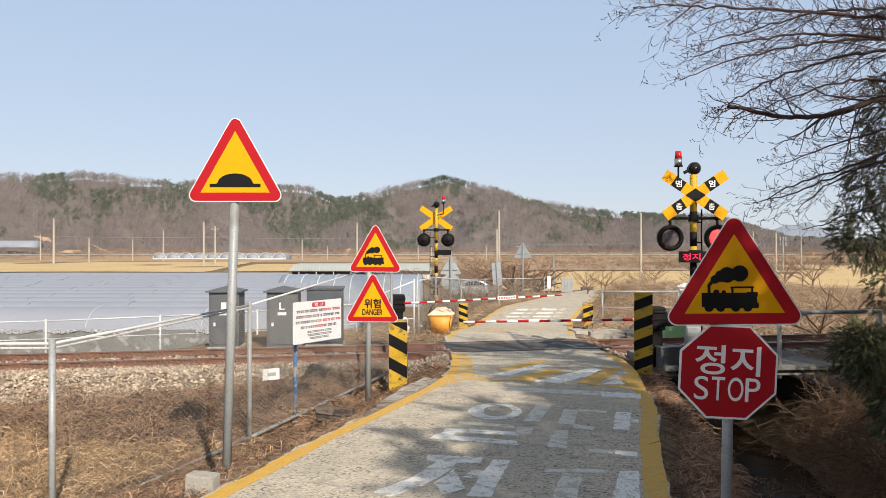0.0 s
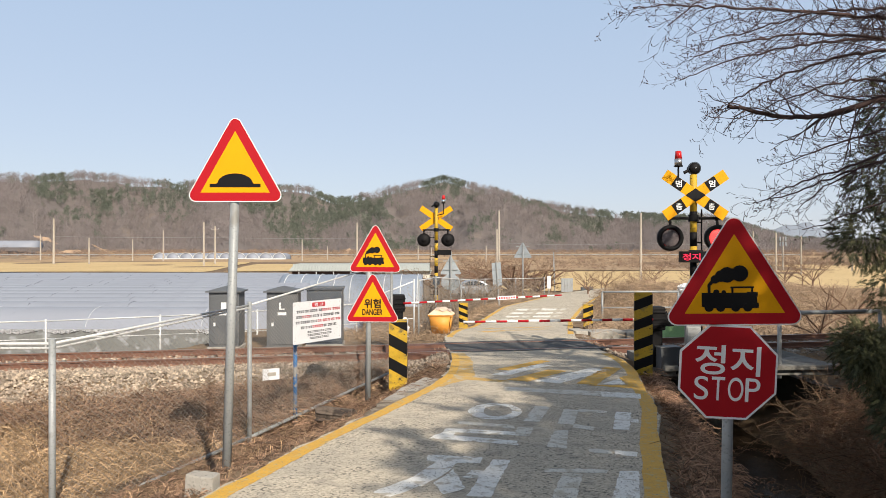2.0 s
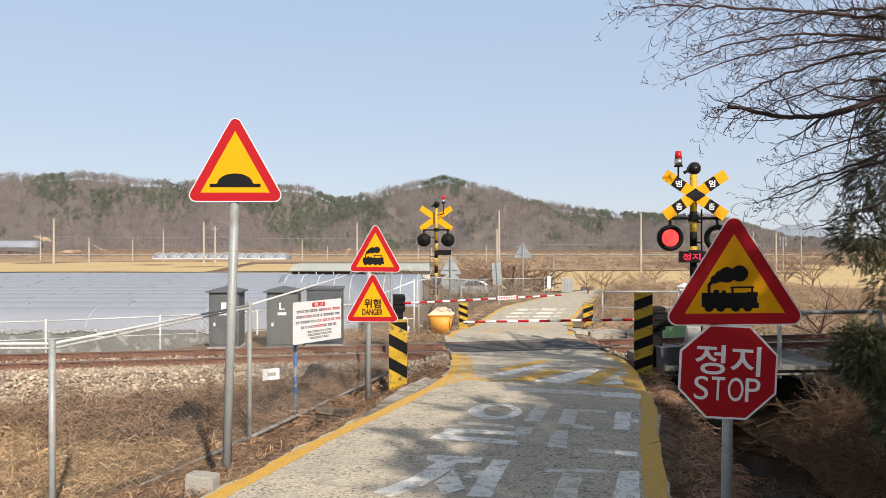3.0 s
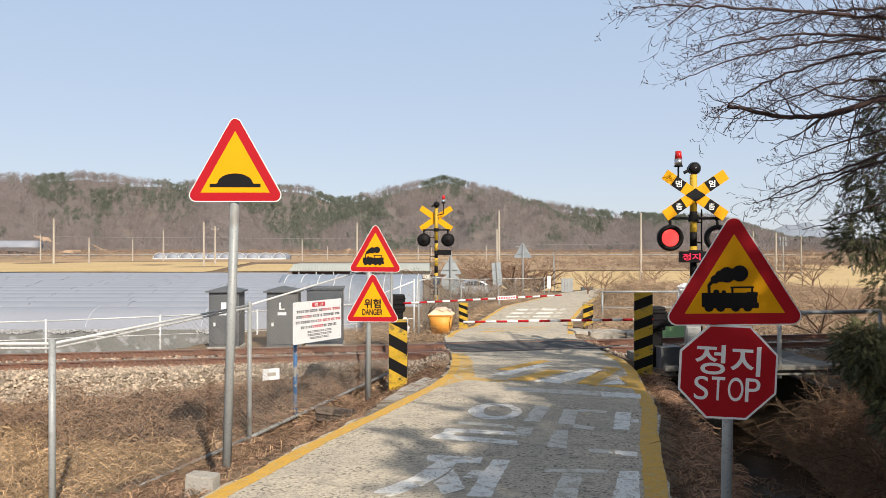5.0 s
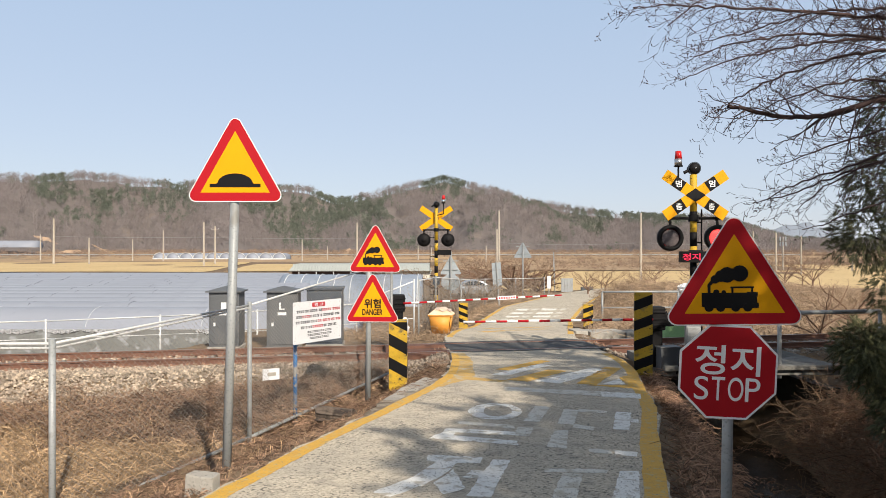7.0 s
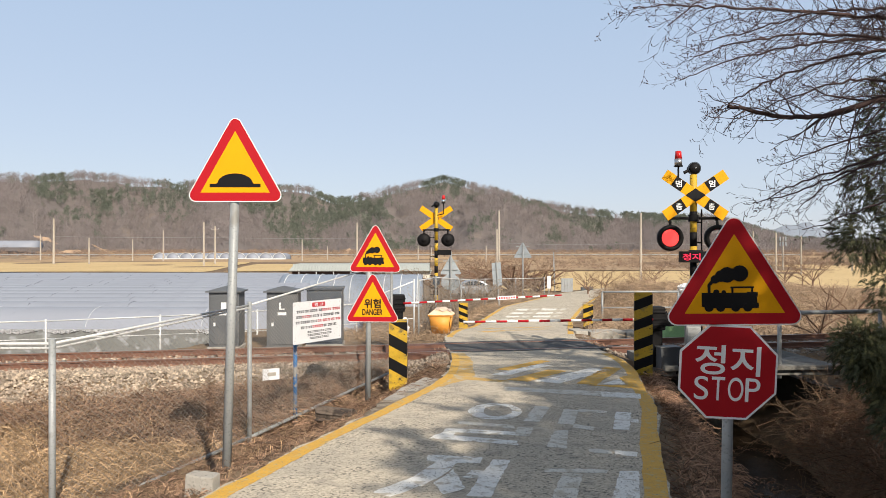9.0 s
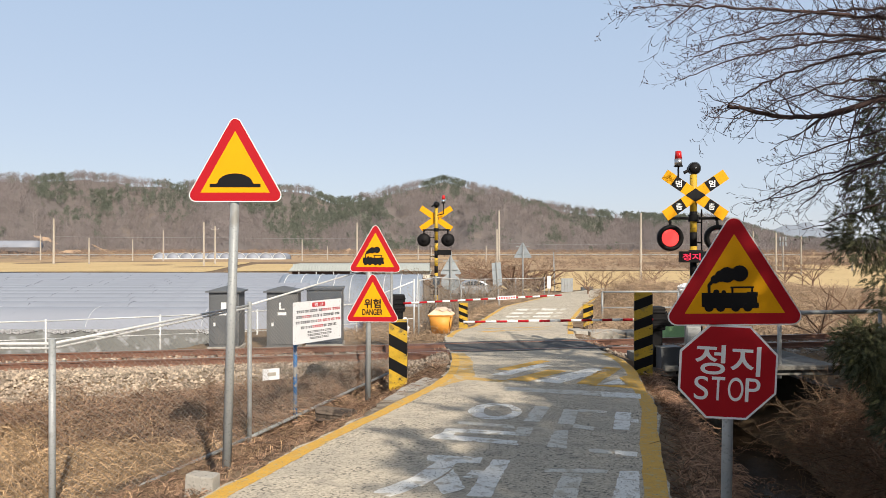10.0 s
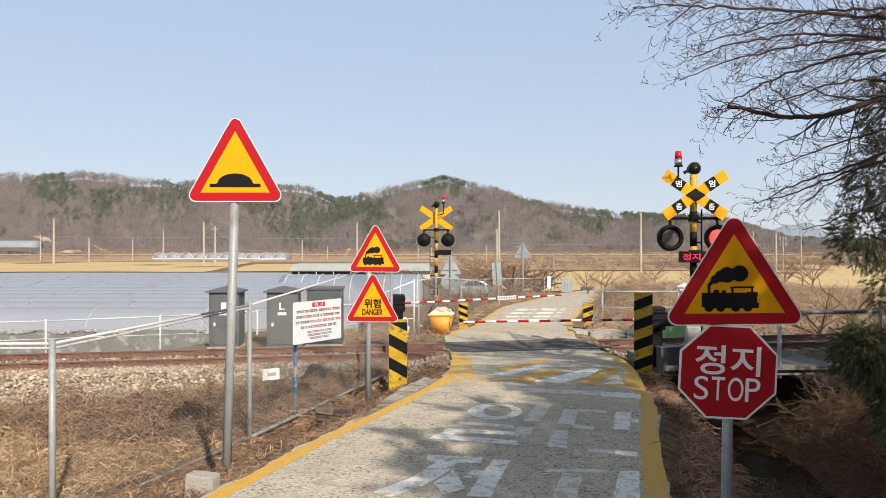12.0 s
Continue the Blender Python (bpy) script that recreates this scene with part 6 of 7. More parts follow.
car = thing("parked_car", 3.0, 60.0, -2.5, "silver car parked behind the overgrown fence", "car", turn=8)
bm = bmesh.new()
rows = []
for y, inset in ((0.0, 0.05), (0.12, 0.0), (1.5, 0.0), (1.62, 0.05)):
    rows.append([bm.verts.new((x, y + (0.14 if z > 1.0 else 0) * (1 if y < 0.8 else -1), z)) for x, z in ((-2.1, 0.3), (2.1, 0.3), (2.18 - inset, 0.62), (2.0, 0.78), (1.15, 0.9), (0.55, 1.36 - inset), (0.1, 1.44 - inset), (-0.8, 1.42 - inset), (-1.5, 1.02), (-2.1, 0.9), (-2.2 + inset, 0.6))])
for a, b in zip(rows, rows[1:]):
    for k in range(len(a)):
        bm.faces.new((a[k], a[(k + 1) % len(a)], b[(k + 1) % len(a)], b[k]))
bm.faces.new(rows[0])
bm.faces.new(list(reversed(rows[-1])))
part("body", bm, M_CAR, car)
for o in ([(-1.3, 0.98), (-0.35, 0.98), (-0.35, 1.34), (-0.75, 1.34)], [(-0.28, 0.98), (0.9, 0.98), (0.48, 1.3), (0.1, 1.35), (-0.28, 1.35)]):
    bm = bm_slab(o, 0.02)
    for v in bm.verts:
        v.co.y += 0.05 + 0.22 * (v.co.z - 0.98)
    part("window", bm, M_GLASS, car, "dark side window")
for x in (-1.35, 1.35):
    w = part("wheel", bm_rod((x, -0.03, 0.31), (x, 0.18, 0.31), 0.31, None, 18), M_BLACK, car)
    part("rim", bm_rod((x, -0.04, 0.31), (x, -0.02, 0.31), 0.19, None, 14), M_CHROME, w)

gate = thing("farm_gate", 6.4, 36.5, -0.9, "weathered grey gate panel beside the lane", "gate", turn=20, unit=FAR)
for i in range(4):
    part("board", bm_box((0.16, 0.03, 0.95), (i * 0.18, 0, 0.55)), M_GALV, gate)
marker = thing("marker_board", 5.9, 38, -0.9, "small white marker board on a stake", "marker", unit=FAR)
part("stake", bm_rod((0, 0, -0.1), (0, 0, 1.0), 0.03, None, 6), M_GALV, marker)
part("panel", bm_box((0.2, 0.02, 0.7), (0, -0.03, 0.75)), M_BOARD, marker)
crate = thing("crate", 7.9, 37.5, -0.72, "dark grey crate at the end of the lane", "crate", unit=FAR)
part("body", bm_box((0.6, 0.4, 0.34), (0, 0, 0.17), bevel=0.02), M_CABINET, crate)
bag = thing("plastic_bag", 8.4, 23.5, 0.34, "crumpled white plastic bag on the dry bank", "bag", unit=FAR)
bm = bmesh.new()
bmesh.ops.create_icosphere(bm, subdivisions=3, radius=0.28)
for v in bm.verts:
    v.co *= 1 + 0.35 * noise.noise(v.co * 9)
    v.co.z *= 0.6
part("wrap", bm, M_SIGN_WHITE, bag)


# ---------- dry grass and brush ----------
def blades(n, place, h0, h1, w, bend, lean=(0, 0)):
    """Bent two-segment blades standing on the land."""
    p = place(n)
    n = len(p)
    h = rng.uniform(h0, h1, n)
    a = rng.uniform(0, 6.28, n)
    b = rng.uniform(0, bend, n)
    dx, dy = np.cos(a) * b * h + lean[0] * h, np.sin(a) * b * h + lean[1] * h
    wx, wy = -np.sin(a) * w, np.cos(a) * w
    z = p[:, 2]
    k1, k2 = rng.uniform(0.5, 0.7, n), rng.uniform(0.65, 1.0, n)
    mid = np.stack([p[:, 0] + dx * 0.35, p[:, 1] + dy * 0.35, z + h * k1], -1)
    tip = np.stack([p[:, 0] + dx, p[:, 1] + dy, z + h * k2 * (1 - 0.35 * np.minimum(b, 1.4))], -1)
    W = np.stack([wx, wy, np.zeros(n)], -1)
    q = np.stack([p - W, p + W, mid + W * 0.7, mid - W * 0.7, tip], 1)
    i = np.arange(n)[:, None] * 5
    f = np.concatenate([i + np.array([[0, 1, 2]]), i + np.array([[0, 2, 3]]), i + np.array([[3, 2, 4]])])
    return q.reshape(-1, 3), f


def tangle(n, place, l0, l1, w):
    """Loose dead stems lying criss-cross: arcs that rise a little and come down again."""
    p = place(n)
    n = len(p)
    ln = rng.uniform(l0, l1, n)
    a = rng.uniform(0, 6.28, n)
    up = rng.uniform(0.05, 0.55, n) * ln
    c, s = np.cos(a), np.sin(a)
    W = np.stack([-s * w * 0.6, c * w * 0.6, np.full(n, w * 0.8)], -1)
    pts = []
    for f, hz in ((0, 0), (0.35, 0.8), (0.7, 1.0), (1, 0.6)):
        b = p + np.stack([c * ln * f, s * ln * f, up * hz], -1)
        b += rng.normal(0, 0.1, (n, 3)) * ln[:, None] * (0.4 if f in (0, 1) else 1.0)
        pts += [b - W, b + W]
    i = np.arange(n)[:, None] * 8
    f = np.concatenate([i + np.array([[k, k + 1, k + 3]]) for k in (0, 2, 4)] + [i + np.array([[k, k + 3, k + 2]]) for k in (0, 2, 4)])
    return np.stack(pts, 1).reshape(-1, 3), f


def place_in(x0, x1, y0, y1, test, sink=0.02, pile=0.0):
    """Places on the land that pass a test; pile: how high loose stems lie heaped there."""
    def place(n):
        x, y = rng.uniform(x0, x1, n), rng.uniform(y0, y1, n)
        ok = test(x, y)
        x, y = x[ok], y[ok]
        heap = pile * rng.uniform(0, 1, len(x)) * np.clip(0.45 + 0.8 * value_noise(x * 1.3, y * 1.3, 17) + 0.35 * value_noise(x * 3.1, y * 3.1, 19), 0, 1.3)
        return np.stack([x, y, land(x, y) - sink + heap], -1)
    return place


def tsigned(x, y):
    return (y - track_mid(x)) * 0.984


def near_left(x, y):
    d = value_noise(x * 0.8, y * 0.8, 6)
    return (x < road_l(y) - np.interp(y, [6, 9, 15], [2.2, 2.0, 1.5])) & (tsigned(x, y) < -2.9 + 0.5 * d + 1.25 * smooth01(-5.5, -2.4, x)) & (x > -0.69 * y - 0.6)


def brushy(x, y):
    return near_left(x, y) & (value_noise(x * 0.6, y * 0.6, 8) + 0.3 * (y - 10.5) > -0.1)


def verge(x, y):
    return (x < road_l(y) - 0.1) & (x > road_l(y) - 2.0) & (tsigned(x, y) < -2.2)


def right_bank(x, y):
    d = x - road_r(y)
    return (d > 0.17 + 0.06 * value_noise(x * 2, y * 2, 14)) & ((d < 1.15) | (d > 3.1)) & (y < 14.3)


def ditch_bed(x, y):
    d = x - road_r(y)
    return (d > 1.1) & (d < 3.2) & (value_noise(x * 1.6, y * 1.6, 23) + 0.8 * np.abs(d - 2.2) > 0.25)


def grass(name, sets, material, label):
    vs, fs, base = [], [], 0
    for maker, *s in sets:
        v, f = maker(*s)
        vs.append(v)
        fs.append(f + base)
        base += len(v)
    return tagged(soup(name, np.concatenate(vs), np.concatenate(fs), material), label, "grass", kind="stuff")


grass("dry_grass", [(blades, 26000, place_in(-12, 0, 4.5, 15.5, near_left), 0.06, 0.26, 0.004, 2.2), (tangle, 66000, place_in(-12, 0, 4.5, 15.5, near_left, 0.02, 0.16), 0.08, 0.3, 0.0034), (blades, 3500, place_in(-4, 0.2, 4, 15.5, verge), 0.04, 0.16, 0.004, 2.0), (blades, 1500, place_in(-12, 0, 4.5, 13.5, near_left), 0.3, 0.62, 0.004, 1.1)], M_GRASS, "matted straw-coloured dry grass below the fence")
grass("dead_brush", [(tangle, 90000, place_in(-12, 0, 6.5, 16.2, brushy, 0.02, 0.38), 0.1, 0.36, 0.0042), (blades, 7000, place_in(-12, 0, 7, 16.2, brushy), 0.2, 0.65, 0.0036, 1.3), (tangle, 16000, place_in(-5, 0, 9.5, 16.2, near_left, 0.02, 0.34), 0.12, 0.4, 0.004), (tangle, 28000, place_in(-4, 0.2, 4, 15.5, verge, 0.02, 0.1), 0.05, 0.2, 0.003)], M_BRUSH, "brown tangled dead brush along the ballast")
grass("bank_brush", [(blades, 7000, place_in(1.7, 11, 3.5, 14.3, right_bank), 0.06, 0.24, 0.003, 2.2), (tangle, 60000, place_in(1.7, 11, 3.5, 14.3, right_bank, 0.02, 0.16), 0.08, 0.32, 0.0036), (tangle, 9000, place_in(5, 11, 7, 14.3, lambda x, y: x - road_r(y) > 3.4, 0.02, 0.3), 0.3, 0.9, 0.005), (tangle, 7000, place_in(2.5, 9, 3.5, 14.6, ditch_bed, -0.07), 0.03, 0.14, 0.006), (tangle, 9000, place_in(1.2, 5.5, 3.2, 14.6, lambda x, y: (x > road_r(y) + 0.04) & (x < road_r(y) + 0.4), 0.01), 0.03, 0.1, 0.003)], M_BANK_BRUSH, "dead brown weeds on the ditch banks")
beyond_right = place_in(4.6, 31, 21.5, 52, lambda x, y: (x > road_r(y) + 0.5) & (tsigned(x, y) > 2.6), 0.02, 0.3)
beyond_left = place_in(-9, 9, 24, 52, lambda x, y: (x < road_l(y) - 0.5) & (x > road_l(y) - 7))
grass("far_grass", [(blades, 20000, beyond_right, 0.15, 0.6, 0.007, 1.9), (tangle, 26000, beyond_right, 0.3, 0.9, 0.007), (blades, 12000, beyond_left, 0.15, 0.45, 0.007, 1.8), (tangle, 14000, beyond_left, 0.25, 0.7, 0.006)], M_GRASS_FAR, "bleached dry weeds on the banks beyond the track")


# ---------- bare trees ----------
class Wood:
    """Tapered limbs gathered into one mesh."""

    def __init__(self):
        self.v, self.f, self.n = [], [], 0

    def tube(self, pts, r0, r1, k=5):
        pts = np.asarray(pts, float)
        m = len(pts)
        d = np.gradient(pts, axis=0)
        d /= np.linalg.norm(d, axis=1)[:, None] + 1e-9
        u = np.cross(d, np.array([0.3, 0.2, 1.0]))
        u /= np.linalg.norm(u, axis=1)[:, None] + 1e-9
        w = np.cross(d, u)
        r = np.linspace(r0, r1, m)[:, None]
        ring = np.stack([pts + r * (math.cos(a) * u + math.sin(a) * w) for a in (2 * math.pi * j / k for j in range(k))], 1)
        self.v.append(ring.reshape(-1, 3))
        i = np.arange(m - 1)
        for j in range(k):
            self.f.append(np.stack([i * k + j, i * k + (j + 1) % k, i * k + k + (j + 1) % k, i * k + k + j], -1) + self.n)
        self.n += m * k

    def grow(self, p, d, length, r, level, droop, r_gen, keen=1.0):
        """A wandering twig with its own side twigs."""
        n = max(3, int(length / (0.075 if level > 0 else 0.045)))
        pts = [np.array(p, float)]
        d = np.array(d, float)
        for _ in range(n):
            d = d + r_gen.normal(0, 0.16, 3) + np.array([0, 0, droop])
            d /= np.linalg.norm(d)
            pts.append(pts[-1] + d * length / n)
        self.tube(pts, r, r * 0.45, 5 if r > 0.012 else 3)
        if level <= 0:
            if r_gen.random() < 0.7:
                self.tube([pts[-1], pts[-1] + d * 0.01, pts[-1] + d * 0.02], r * 1.75, r * 1.1, 4)
            return
        for i in range(1, len(pts)):
            if r_gen.random() < (0.62 if level > 1 else 0.66) * keen:
                dd = pts[i] - pts[i - 1]
                dd /= np.linalg.norm(dd)
                side = np.cross(dd, r_gen.normal(size=3))
                side /= np.linalg.norm(side)
                g = dd * 0.75 + side * 0.75
                self.grow(pts[i], g / np.linalg.norm(g), length * r_gen.uniform(0.24, 0.46) * (1 - 0.4 * i / len(pts)), max(0.0026, r * 0.52), level - 1, abs(droop) * 0.6 + 0.06, r_gen, keen)

    def limb(self, ctrl, r0, r1, level, length, droop, r_gen, start=0.15, step=0.12, keen=1.0):
        """A main limb along control points, with twigs all along it."""
        ctrl = np.asarray(ctrl, float)
        s = np.concatenate([[0], np.cumsum(np.linalg.norm(np.diff(ctrl, axis=0), axis=1))])
        q = np.arange(0, s[-1], 0.08)
        sm = [np.interp(q, s, ctrl[:, a]) for a in range(3)]
        pts = np.stack([np.convolve(np.pad(c, 2, mode="edge"), np.ones(5) / 5, "valid") for c in sm], -1)
        pts[1:-1] += r_gen.normal(0, 0.008, pts[1:-1].shape)
        self.tube(pts, r0, r1, 8)
        at = start * s[-1]
        while at < s[-1]:
            i = min(len(pts) - 2, int(at / 0.08))
            dd = pts[i + 1] - pts[i]
            dd /= np.linalg.norm(dd)
            side = np.cross(dd, r_gen.normal(size=3))
            side /= np.linalg.norm(side)
            g = dd * 0.8 + side * 0.7 + np.array([0, 0, droop * 2])
            r_here = r0 + (r1 - r0) * at / s[-1]
            self.grow(pts[i], g / np.linalg.norm(g), length * (1.1 - 0.6 * at / s[-1]) * r_gen.uniform(0.55, 1.25), r_here * r_gen.uniform(0.25, 0.45), level, droop, r_gen, keen)
            at += step * r_gen.uniform(0.6, 1.5)

    def done(self, name, material, parent, label="", unit=0.0):
        v = np.concatenate(self.v)
        if unit:
            v = np.stack([v[:, 0] * unit, v[:, 1] * unit, 1.6 + (v[:, 2] - 1.7) * unit], -1)
        return soup(name, v, np.concatenate(self.f), material, parent, label, True)


tree = thing("bare_tree", 5.6, 6.2, -0.2, "large leafless tree with long drooping limbs beside the lane", "tree", unit=1.2)
tg = np.random.default_rng(11)
wood = Wood()
T = (-5.6, -6.2, 0.2)
wood.tube([(0, 0, -0.4), (0.03, 0, 0.8), (-0.02, 0.05, 2.0), (0.05, 0.1, 3.2), (0.1, 0.0, 4.6), (0.15, 0.1, 6.0)], 0.24, 0.12, 12)
wood.done("trunk", M_BARK, tree, "dark rough trunk")


def local(pts):
    return [(x + T[0], y + T[1], z + T[2]) for x, y, z in pts]


BOUGH_LINES = [
    ([(5.6, 6.25, 2.6), (4.9, 6.4, 2.95), (4.22, 6.5, 3.17), (3.75, 6.5, 2.98), (3.3, 6.5, 2.94), (3.0, 6.5, 3.0), (2.67, 6.5, 3.07)], 0.043, 0.0176, 2, 0.69, -0.030, 0.050),
    ([(5.65, 6.2, 3.2), (4.9, 6.2, 3.75), (4.05, 6.2, 3.8), (3.2, 6.2, 3.86), (2.5, 6.2, 3.9), (1.95, 6.2, 3.92), (1.6, 6.2, 3.88)], 0.029, 0.0040, 2, 0.78, -0.015, 0.050),
    ([(5.7, 6.3, 3.1), (4.6, 6.8, 3.7), (4.1, 6.8, 3.65), (3.7, 6.8, 3.55), (3.3, 6.8, 3.4), (2.9, 6.8, 3.2), (2.6, 6.8, 2.98)], 0.030, 0.0040, 2, 0.73, -0.020, 0.050),
    ([(5.6, 6.1, 2.3), (4.5, 5.9, 2.9), (3.9, 5.9, 2.55), (3.4, 5.9, 2.38), (3.0, 5.9, 2.25), (2.75, 5.9, 2.1)], 0.027, 0.0040, 2, 0.56, -0.010, 0.055),
    ([(5.6, 6.2, 2.4), (4.3, 6.3, 2.85), (3.75, 6.3, 2.72), (3.3, 6.3, 2.55), (3.0, 6.3, 2.45)], 0.022, 0.0032, 2, 0.56, -0.020, 0.050),
    ([(5.7, 6.2, 3.6), (4.6, 5.8, 4.15), (3.7, 5.6, 4.2), (2.8, 5.5, 4.0), (2.1, 5.5, 3.75), (1.72, 5.5, 3.42)], 0.029, 0.0040, 2, 0.78, -0.020, 0.050),
    ([(5.7, 6.2, 3.4), (4.6, 7.1, 3.9), (3.9, 7.3, 3.9), (3.1, 7.4, 3.75), (2.5, 7.4, 3.5)], 0.026, 0.0040, 2, 0.73, -0.020, 0.050),
    ([(5.6, 6.2, 3.0), (4.6, 6.0, 3.45), (3.9, 6.0, 3.55), (3.1, 6.0, 3.6), (2.5, 6.0, 3.5), (2.1, 6.0, 3.35)], 0.026, 0.0040, 2, 0.73, -0.020, 0.050),
    ([(5.6, 6.2, 2.9), (4.7, 6.6, 3.3), (4.0, 6.6, 3.35), (3.4, 6.6, 3.2), (2.95, 6.6, 2.95)], 0.024, 0.0040, 2, 0.67, -0.020, 0.050),
    ([(5.6, 6.2, 2.2), (4.6, 6.5, 2.6), (4.0, 6.5, 2.5), (3.55, 6.5, 2.25), (3.3, 6.5, 2.0)], 0.022, 0.0032, 2, 0.56, -0.020, 0.055),
    ([(5.6, 6.2, 2.5), (4.4, 6.3, 2.62), (3.7, 6.3, 2.4), (3.2, 6.3, 2.2), (2.75, 6.3, 2.1)], 0.022, 0.0036, 2, 0.5, -0.020, 0.050),
    ([(5.6, 6.2, 2.1), (4.4, 6.2, 2.3), (3.8, 6.2, 2.05), (3.4, 6.2, 1.9), (3.16, 6.2, 1.86)], 0.02, 0.0034, 2, 0.45, -0.020, 0.055),
    ([(5.6, 6.2, 3.5), (4.4, 6.4, 3.95), (3.6, 6.4, 3.95), (2.9, 6.4, 3.75), (2.3, 6.4, 3.62)], 0.024, 0.0032, 2, 0.67, -0.020, 0.050),
]
for i, (ctrl, r0, r1, lev, ln, dr, st) in enumerate(BOUGH_LINES):
    wood = Wood()
    wood.limb(local(ctrl), r0, r1, lev, ln, dr, tg, 0.2, st)
    wood.done("limb", M_TWIG, tree, "dark limb with fine budded twigs")
# upper crown, above the view, whose shadow falls on the lane
for i in range(16):
    a = i * 2.399
    wood = Wood()
    z0 = 4.3 + 2.0 * i / 16
    reach = 2.6 + 0.9 * math.sin(i * 1.7)
    c, s = math.cos(a), math.sin(a)
    wood.limb([(0.08, 0.05, z0), (c * reach * 0.4, s * reach * 0.4, z0 + 0.9), (c * reach, s * reach, z0 + 1.7)], 0.06, 0.012, 1, 0.9, 0.01, tg, 0.15, 0.2)
    wood.done("limb", M_TWIG, tree, "upper limb with fine twigs")


def small_bare_tree(name, x, y, z, h, spread, n, material, label, category, seed, r=0.05, flat=1.0):
    t = thing(name, x, y, z, label, category, unit=FAR)
    g = np.random.default_rng(seed)
    wood = Wood()
    wood.tube([(0, 0, -0.2), (0.04, 0, h * 0.3)], r * 1.3, r, 7)
    wood.done("trunk", material, t)
    wood = Wood()
    for i in range(n):
        a = i * 2.399 + g.uniform(-0.3, 0.3)
        el = g.uniform(0.35, 1.0)
        c, s = math.cos(a), math.sin(a)
        b = h * g.uniform(0.15, 0.32)
        wood.limb([(0.03, 0, b), (c * spread * 0.4, s * spread * 0.4, b + h * 0.25 * el), (c * spread * 0.7 + g.uniform(-0.2, 0.2), s * spread * 0.7, b + h * g.uniform(0.3, 0.5) * el), (c * spread * g.uniform(0.8, 1.1), s * spread * g.uniform(0.8, 1.1), b + h * 0.68 * el * flat)], r * 0.6, r * 0.15, 1, h * 0.3, 0.02, g, 0.25, h * 0.07, 0.7)
    wood.done("crown", material, t, "leafless branching crown")
    return t


for i, (x, y, h, sp) in enumerate(((1.9, 44, 3.8, 2.7), (4.4, 43, 3.9, 2.9), (6.4, 45, 3.3, 2.4), (-0.6, 48, 3.4, 2.6), (3.2, 49, 3.8, 2.8), (5.3, 47, 3.5, 2.5))):
    small_bare_tree("orchard_tree", x, y, -1.75, h, sp, 12, M_ORCHARD, "leafless orchard tree with twisted spreading branches", "tree", 100 + i, 0.12, 0.62)
for i, (x, y, z, h, sp) in enumerate(((7.2, 34, -0.7, 1.75, 0.8), (8.3, 35, -0.6, 1.6, 1.2), (10.2, 36, -0.6, 1.3, 0.9), (13.3, 33, -0.4, 2.6, 1.0), (14.6, 27, -0.2, 2.3, 1.1), (16.5, 33, -0.3, 2.4, 1.2), (12.4, 40, -0.5, 2.0, 1.2), (11.3, 30, 0.0, 1.4, 0.9), (20, 38, -0.5, 2.4, 1.4), (22, 44, -1, 2.6, 1.5), (10.5, 50, -1.5, 2.6, 1.6), (12.5, 54, -1.7, 2.8, 1.7), (14.5, 50, -1.5, 2.6, 1.5), (16.8, 56, -1.8, 2.9, 1.8), (19.2, 52, -1.6, 2.6, 1.6), (9.0, 57, -1.8, 2.8, 1.7), (24.5, 53, -1.6, 2.7, 1.7), (7.7, 14.0, -0.4, 1.7, 0.7), (9.6, 16, -0.4, 1.8, 0.9))):
    small_bare_tree("bare_shrub", x, y, z, h, sp, 7, M_ORCHARD, "leafless reddish-brown shrub on the dry bank", "shrub", 200 + i, 0.035)

# dry vines over the far fence
vine = Wood()
vg = np.random.default_rng(5)
for i in range(95):
    f = vg.uniform(0, 1)
    x, y = np.interp(f, [0, 0.3, 0.6, 1], [-0.4, 0.6, 1.6, 4.2]), np.interp(f, [0, 0.3, 0.6, 1], [18, 22.5, 26, 31.5])
    vine.grow((x + vg.uniform(-0.2, 0.2), y, -0.45), (vg.uniform(-0.5, 0.5), vg.uniform(-0.5, 0.5), 1), vg.uniform(0.7, 1.4), 0.014, 1, -0.04, vg)
tagged(vine.done("dry_vines", mat("dry_vine", (0.3, 0.235, 0.18), (0.21, 0.16, 0.12), 0.9, fine=20, bump=0, vary="island", amount=0.3), None, unit=FAR), "tangled dry vines over the far fence", "vines", kind="stuff")
# brambles on the ditch bank
bram = Wood()
for i in range(140):
    x, y = vg.uniform(6.6, 9.3), vg.uniform(9.8, 14.2)
    bram.grow((x, y, float(land(x, y))), (vg.uniform(-0.9, 0.3), vg.uniform(-0.8, 0.3), 0.9), vg.uniform(0.7, 1.4), 0.007, 1, -0.09, vg)
for i in range(85):
    x, y = vg.uniform(6.0, 7.6), vg.uniform(9.0, 11.6)
    bram.grow((x, y, float(land(x, y))), (vg.uniform(-0.9, 0.3), vg.uniform(-0.9, 0.2), 0.9), vg.uniform(0.5, 1.1), 0.006, 1, -0.1, vg)
tagged(bram.done("brambles", mat("bramble", (0.31, 0.2, 0.125), (0.2, 0.125, 0.075), 0.9, fine=20, bump=0), None), "arching dry brambles on the ditch bank", "brambles", kind="stuff")


